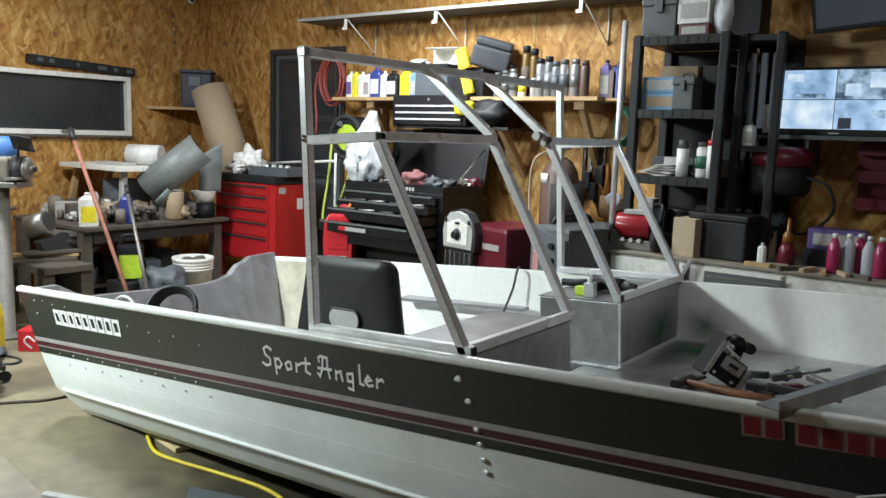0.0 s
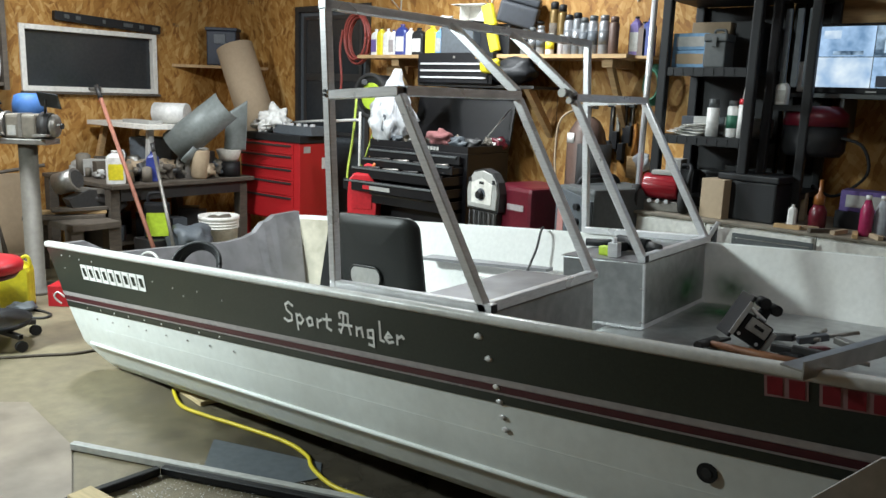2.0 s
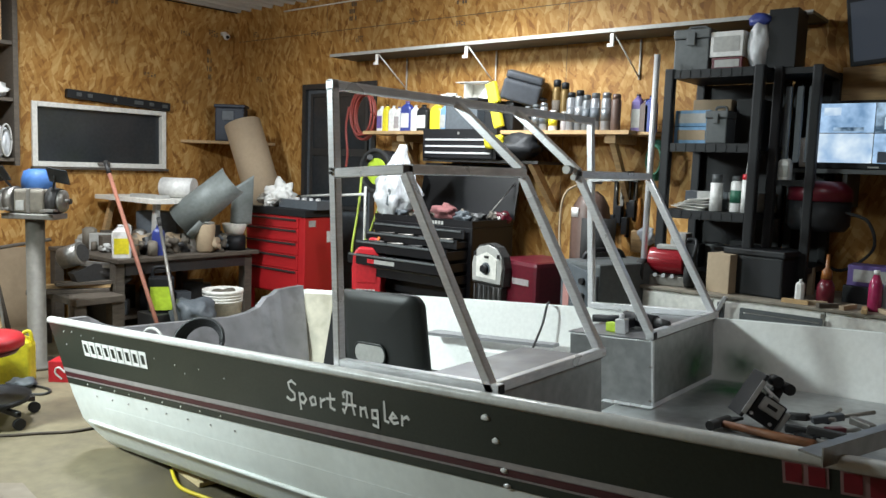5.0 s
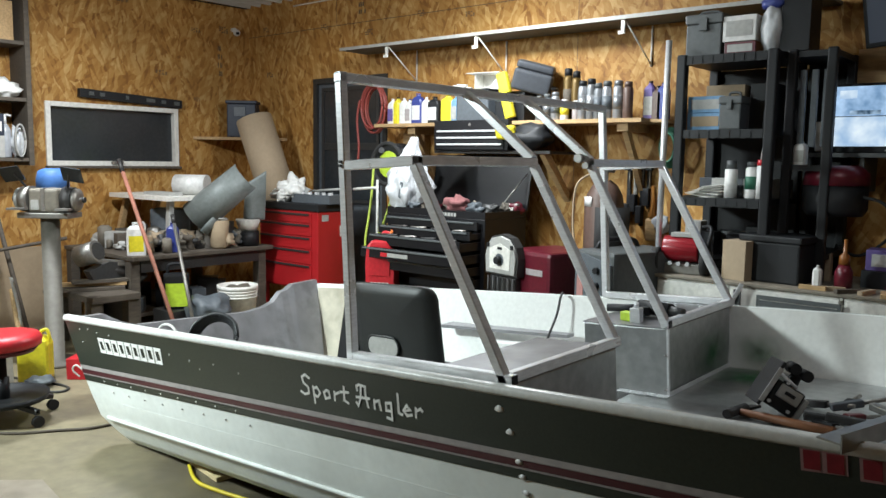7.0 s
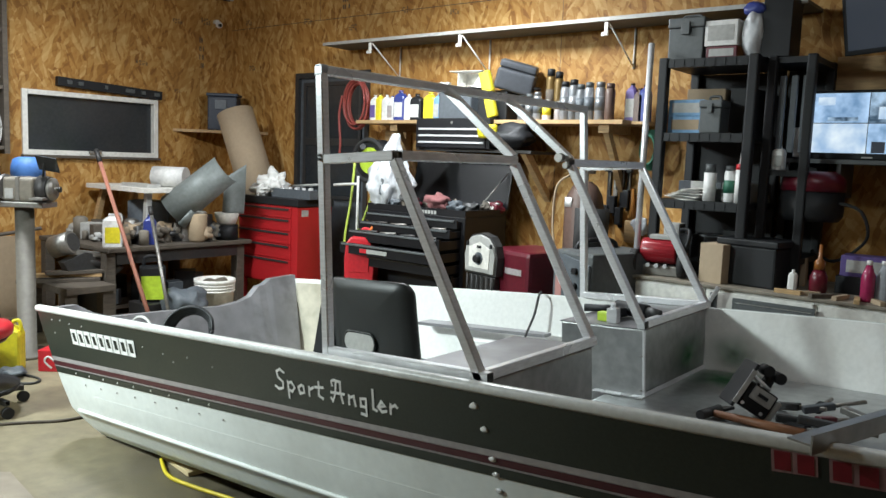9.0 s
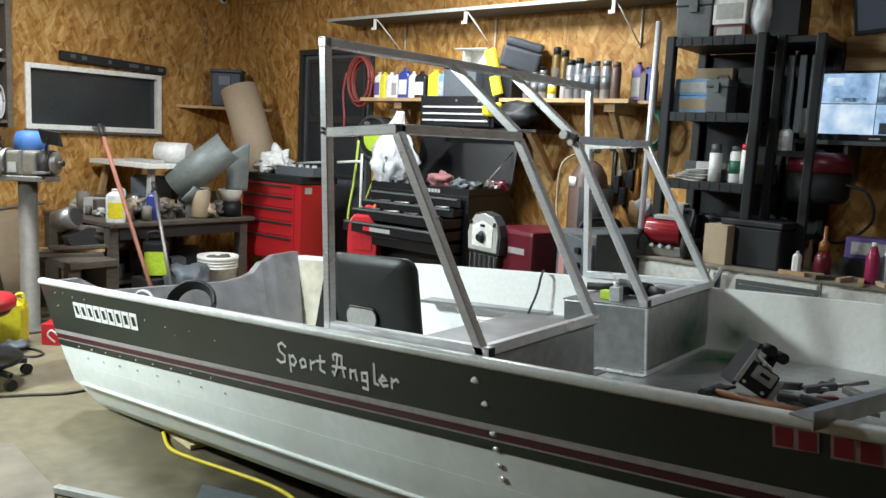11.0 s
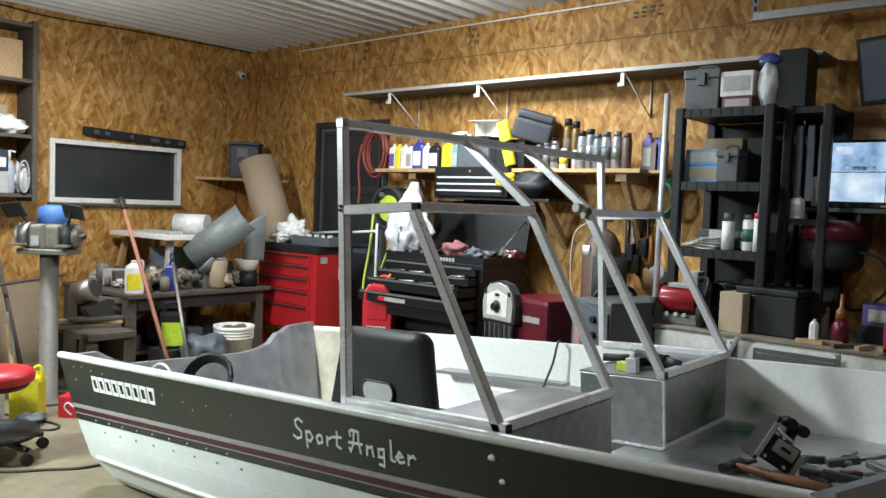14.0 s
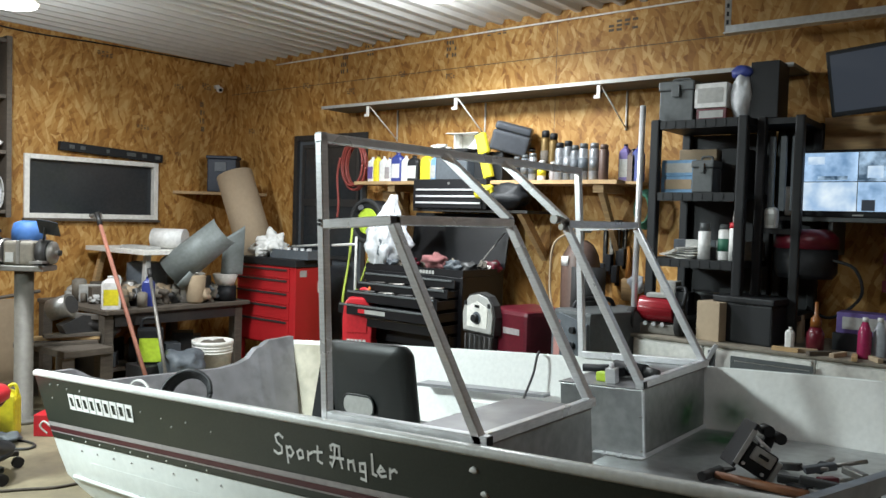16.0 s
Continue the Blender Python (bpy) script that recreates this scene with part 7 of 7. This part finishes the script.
solid("floor_lead", lambda bm: sweep(bm, [(-3.3, 0.1, 0.007), (-2.75, 0.30, 0.007), (-2.62, 0.24, 0.007), (-2.78, 0.14, 0.007), (-3.2, 0.0, 0.007)], 0.007, 6), DARKST, "dark cord loop on the floor", "cord")
solid("sheet_offcut", lambda bm: plate(bm, [(-0.62, -0.037), (-0.18, 0.108), (-0.10, 0.03), (-0.15, -0.085), (-0.46, -0.19)], "z", 0.003, 0.006), SLATE, "dull grey-blue sheet metal offcut on the floor", "sheet")
solid("pale_board", lambda bm: box(bm, -0.13, 0.13, -0.045, 0.045, 0, 0.02, bevel=0.003), PALEWOOD, "short pale board under the boat", "board", (-1.05, 0.175, 0.002), -8)
solid("yellow_extension_lead", lambda bm: sweep(bm, CORD, 0.008, 8), mat("yellow_cord", (0.62, 0.50, 0.02), 0.5), "bright yellow extension cord on the floor", "cord")
solid("sheet_metal", lambda bm: plate(bm, [(-1.464, -0.35), (-0.95, -0.42), (-0.58, -0.60), (-0.62, -1.2), (-1.75, -1.35), (-1.85, -0.72)], "z", 0.003, 0.007), DIRTY, "large dirty grey sheet of metal on the floor", "sheet")
solid("metal_sheet", lambda bm: plate(bm, [(1.240, 0), (1.490, 0.659), (1.605, 0.787), (1.905, 0.907), (1.905, 0)], "y", -0.36, -0.35), LGREY, "pale bare aluminium sheet standing by the bow", "sheet")
ang = thing("aluminium_angle", "long bright aluminium angle lying on the floor", "angle", (0, 0, 0.004))
part("flange", made(lambda bm: sqtube(bm, (-0.918, -0.430, 0.014), (0.17, 0.010, 0.014), 0.027)), LGREY, ang)
part("upright_flange", made(lambda bm: sqtube(bm, (-0.928, -0.405, 0.006), (0.16, 0.035, 0.006), 0.010)), ALUSH, ang)
fr = thing("steel_rectangle", "black steel angle frame lying on the floor", "frame", (0, 0, 0.004))
for p0, p1 in (((-0.514, -0.315), (0.19, -0.030)), ((-0.520, -0.33), (-0.545, -0.86)), ((-0.545, -0.86), (0.15, -0.62))):
    part("side_bar", made(lambda bm: sqtube(bm, (*p0, 0.015), (*p1, 0.015), 0.028)), BLACKP, fr)
solid("lumber_piece", lambda bm: box(bm, -0.14, 0.14, -0.04, 0.04, 0, 0.04, bevel=0.003), PALEWOOD, "short piece of sawn lumber on the floor", "lumber", (-0.40, -0.585, 0.004), 4)
rr = random.Random(14)
solid("metal_shavings", lambda bm: [box(bm, x, x + w_, y, y + 0.002, 0.004, 0.0052) for x, y, w_ in ((-0.50 + 0.6 * rr.random(), -0.46 + 0.5 * rr.random() ** 1.5, 0.0015 + 0.004 * rr.random() ** 2) for _ in range(900))], WHITEPL, "pale metal shavings scattered on the floor", "shavings", kind="stuff")

# The boat's shade, mixed with oily dirt, is painted on the concrete here.
solid("boat_shade_and_oil", lambda bm: (box(bm, -1, 1, -1, 1, 0.001, 0.0018), bmesh.ops.scale(bm, vec=(2.3, 0.95, 1), verts=bm.verts)), fading_film("boat_shade_and_oil", (0.060, 0.050, 0.036), 0.5, 2.6, 5), "broad dark patch on the concrete, painted boat shade and oily dirt", "stain", (0.45, 0.33, 0), kind="structure")

# ---- in the boat ----
PB = pose(0, 0, PIV, 0, -3.78, 0)


def in_boat(u, v, w, rx=0, ry=0, rz=0):
    return PB @ pose(u, v, w - PIV, rx, ry, rz)


chair = thing("plastic_chair", "black moulded plastic chair with an oval grip hole", "chair", m=in_boat(-0.115, 0.30, 0.162, 0, 0, -4))


def rounded(w, h0, h1, r, n=6):
    pts = []
    for cx, cz, a0 in ((w - r, h0 + r, -90), (w - r, h1 - r, 0), (-w + r, h1 - r, 90), (-w + r, h0 + r, 180)):
        pts += [(cx + r * math.cos(radians(a0 + 90 * i / n)), cz + r * math.sin(radians(a0 + 90 * i / n))) for i in range(n + 1)]
    return pts


def back_shell(bm):
    """A curved back with rounded corners, a turned rim, and thickness."""
    rings = []
    for w, h0, h1, r, y in ((0.207, 0.385, 0.738, 0.045, 0.030), (0.210, 0.382, 0.741, 0.046, 0.012), (0.203, 0.388, 0.735, 0.042, 0.0), (0.16, 0.42, 0.70, 0.03, -0.004), (0.08, 0.48, 0.64, 0.02, -0.006)):
        rings.append([bm.verts.new((x, y + 0.55 * x * x - 0.10 * (z - 0.4), z)) for x, z in rounded(w, h0, h1, r)])
    for a, b in zip(rings, rings[1:]):
        for i in range(len(a)):
            j = (i + 1) % len(a)
            bm.faces.new((a[i], a[j], b[j], b[i])).smooth = True
    bm.faces.new(rings[-1]).smooth = True
    bm.faces.new(rings[0][::-1])


bk_ = part("backrest", made(back_shell), CHAIRPL, chair, "black moulded plastic back")
part("grip_plate", made(lambda bm: plate(bm, [(x - 0.03, z) for x, z in rounded(0.078, 0.488, 0.552, 0.031)], "y", -0.024, -0.0115)), LGREY, bk_, "pale grey oval plate")
part("grip_rim", made(lambda bm: sweep(bm, [(x - 0.03, -0.022, z) for x, z in rounded(0.081, 0.485, 0.555, 0.033, 3)] + [(0.019, -0.022, 0.485)], 0.0045, 6, steps=2)), CHAIRPL, bk_)
part("seat", bevel_all(boxed(-0.215, 0.215, 0.04, 0.42, 0.355, 0.375), 0.008), CHAIRPL, chair)
part("side_wing", made(lambda bm: plate(bm, [(0.04, 0.71), (0.06, 0.71), (0.20, 0.376), (0.0, 0.376)], "x", -0.232, -0.216)), BLACKPL, chair)
part("rear_wing", made(lambda bm: plate(bm, [(-0.212, 0.70), (-0.285, 0.70), (-0.380, 0.37), (-0.36, 0.34), (-0.212, 0.36)], "y", 0.03, 0.04)), BLACKPL, chair)
part("lower_tab", made(lambda bm: plate(bm, [(0.17, 0.40), (0.205, 0.46), (0.222, 0.38), (0.210, 0.36), (0.205, 0.40)], "y", 0.02, 0.03)), CHAIRPL, chair)
for x in (-0.19, 0.19):
    for y in (0.07, 0.38):
        part("leg", made(lambda bm: rod(bm, (x, y, 0.0), (x * 0.95, y, 0.354), 0.012)), STEEL, chair)

drl = thing("cordless_drill", "black and lime cordless drill on the console", "drill", m=in_boat(0.47, 1.17, TOPW, 0, 0, -15))
part("body", made(lambda bm: rod(bm, (-0.09, 0, 0.035), (0.06, 0, 0.035), 0.03, 0.026, seg=16)), BLACKPL, drl)
part("chuck", made(lambda bm: rod(bm, (0.061, 0, 0.035), (0.12, 0, 0.035), 0.02, 0.012, seg=12)), DARKST, drl)
part("grip", boxed(-0.06, -0.02, -0.10, -0.02, 0.008, 0.045, bevel=0.008), BLACKPL, drl)
part("battery", boxed(-0.070, -0.012, -0.14, -0.105, 0.0, 0.036, bevel=0.006), LIME, drl, "lime battery cover")
gun = thing("caulking_gun", "black rod gun lying on the console", "tool", m=in_boat(0.34, 1.25, TOPW, 0, 0, 20))
part("barrel", made(lambda bm: rod(bm, (-0.12, 0, 0.02), (0.08, 0, 0.02), 0.016, seg=12)), BLACKPL, gun)
part("handle", boxed(0.05, 0.08, -0.02, 0.07, 0.0, 0.06, bevel=0.006), LGREY, gun)
blk = thing("alloy_block", "small bright machined block on the console", "block", m=in_boat(0.44, 1.045, TOPW, 0, 0, 5))
part("body", made(lambda bm: (box(bm, -0.02, 0.02, -0.02, 0.02, 0, 0.055, bevel=0.003), rod(bm, (0, 0, 0.055), (0, 0, 0.075), 0.01))), ALU, blk)

rt = thing("router_tool", "upturned black and grey router tool on the fore deck", "power tool", m=in_boat(0.97, 0.93, 0.482, 0, 34, 40) @ Matrix.Scale(0.72, 4))
part("base_plate", bevel_all(boxed(-0.105, -0.088, -0.07, 0.07, -0.02, 0.20), 0.005), BLACKPL, rt, "black base plate")
part("base_edge", boxed(-0.1075, -0.0855, -0.074, -0.0705, 0.0, 0.17), LGREY, rt, "scuffed grey edge")
part("post", made(lambda bm: rod(bm, (-0.088, -0.045, 0.15), (0.02, -0.045, 0.13), 0.009, seg=10)), ALU, rt)
part("motor", bevel_all(boxed(-0.070, 0.075, -0.055, 0.055, 0.0, 0.125), 0.014), BLACKPL, rt)
part("face_plate", bevel_all(boxed(-0.050, 0.060, -0.062, -0.0555, 0.055, 0.118), 0.006), LGREY, rt, "grey face plate")
part("face_slot", boxed(-0.02, 0.03, -0.0655, -0.0625, 0.080, 0.096), BLACKPL, rt)
part("neck", made(lambda bm: rod(bm, (0.01, 0, 0.125), (0.012, 0, 0.185), 0.030, 0.024, seg=16)), BLACKPL, rt)
for x in (-0.022, 0.042):
    part("knob", made(lambda bm: rod(bm, (x, 0.03, 0.20), (x, -0.035, 0.20), 0.026, seg=16)), BLACKPL, rt, "round black knob")
part("skirt", bevel_all(boxed(0.076, 0.105, -0.05, 0.05, 0.0, 0.11), 0.008), LGREY, rt)
for x, z in ((-0.06, 0.02), (0.04, 0.02), (-0.03, 0.13)):
    part("screw", made(lambda bm: rod(bm, (x, -0.063, z), (x, -0.055, z), 0.008, seg=10)), ALU, rt)

hm = thing("claw_hammer", "hammer with a worn orange-brown handle", "hammer", m=in_boat(1.02, 0.84, 0.458, 0, 0, -12))
part("handle", made(lambda bm: rod(bm, (-0.13, 0, 0.012), (0.17, 0, 0.012), 0.012, 0.016, seg=10)), mat("brown_handle", (0.21, 0.085, 0.035), 0.5), hm)
part("head", made(lambda bm: (rod(bm, (-0.145, -0.06, 0.014), (-0.145, 0.05, 0.014), 0.016, seg=12), plate(bm, [(-0.16, 0.05), (-0.13, 0.05), (-0.125, 0.11), (-0.15, 0.09)], "z", 0.006, 0.016))), DARKST, hm)
for i, (u, v, rz, l, m) in enumerate(((1.14, 0.95, 20, 0.16, DARKST), (1.18, 0.86, -40, 0.20, BLACKPL), (1.22, 1.0, 60, 0.14, DKRED), (1.10, 1.08, -15, 0.18, DARKST), (1.25, 0.90, 10, 0.22, DARKST), (1.16, 1.13, 80, 0.12, BLACKPL), (1.30, 1.02, -30, 0.16, STEEL), (1.20, 1.10, 35, 0.2, SLATE))):
    h_ = thing("hand_tool", "loose steel hand tool on the fore deck", "tool", m=in_boat(u, v, 0.453 + 0.004 * i, 0, -8 if i % 2 else 6, rz), group="tools on the deck")
    part("grip", boxed(-l / 2, 0, -0.014, 0.014, 0.0, 0.024, bevel=0.005), m, h_)
    part("shank", made(lambda bm: rod(bm, (0, 0, 0.012), (l / 2, 0, 0.012), 0.007, seg=8)), STEEL, h_)
flat = thing("flat_bar", "wide flat aluminium bar laid across the gunwale", "bar", m=in_boat(1.40, -0.10, 0.722, 3, 0, 71))
part("bar", boxed(0.0, 0.62, -0.024, 0.024, 0, 0.004), ALUSH, flat)
part("upright_flange", boxed(0.0, 0.62, -0.028, -0.0245, -0.016, 0.022), ALUSH, flat)
# Green sprayed paint, with the green reflection in the aluminium painted into it.
DUSTM = fading_film("green_spray_and_reflection", (0.016, 0.15, 0.04), 0.1, 0.75)
for m_, rx_, ry_ in ((in_boat(0.73, 1.42, 0.4545), 0.20, 0.22), (in_boat(0.5985, 1.40, 0.54, 0, 90, 0), 0.12, 0.22), (in_boat(0.72, 1.552, 0.54, 84, 0, 0), 0.15, 0.10)):
    solid("green_spray_and_reflection", lambda bm: (box(bm, -1, 1, -1, 1, 0, 0.0008), bmesh.ops.scale(bm, vec=(rx_, ry_, 1), verts=bm.verts)), DUSTM, "soft green patch on bare aluminium, sprayed paint and painted reflection", "paint", m=m_)
coil = thing("cable_coil", "coil of black cable on the aft floor", "cable", m=in_boat(-1.05, 0.20, 0.635, 62, 0, 30))
for k in range(5):
    part("loop", made(lambda bm: sweep(bm, [((0.085 + 0.006 * k) * math.cos(a), (0.085 + 0.004 * k) * math.sin(a), 0.008 * k) for a in [i * math.pi / 6 for i in range(13)]], 0.008, 6, steps=3)), BLACKPL, coil)
solid("pale_wire", lambda bm: sweep(bm, [(-0.1, 0, 0.40), (-0.05, 0.02, 0.47), (0.05, 0.02, 0.46), (0.14, 0, 0.36), (0.2, 0, 0.3)], 0.007, 6), LGREY, "loop of stiff grey wire in the stern", "wire", m=in_boat(-1.42, 0.18, 0.19))
solid("stern_box", lambda bm: box(bm, -0.12, 0.12, -0.10, 0.10, 0, 0.36, bevel=0.01), BLACKPL, "black battery box in the stern", "box", m=in_boat(-1.06, 0.24, 0.19))
solid("lime_ball", lambda bm: lathe(bm, [(0.025, 0), (0.03, 0.02), (0.012, 0.045)], seg=12), LIME, "lime plastic knob on the battery box", "knob", m=in_boat(-1.0, 0.17, 0.55))
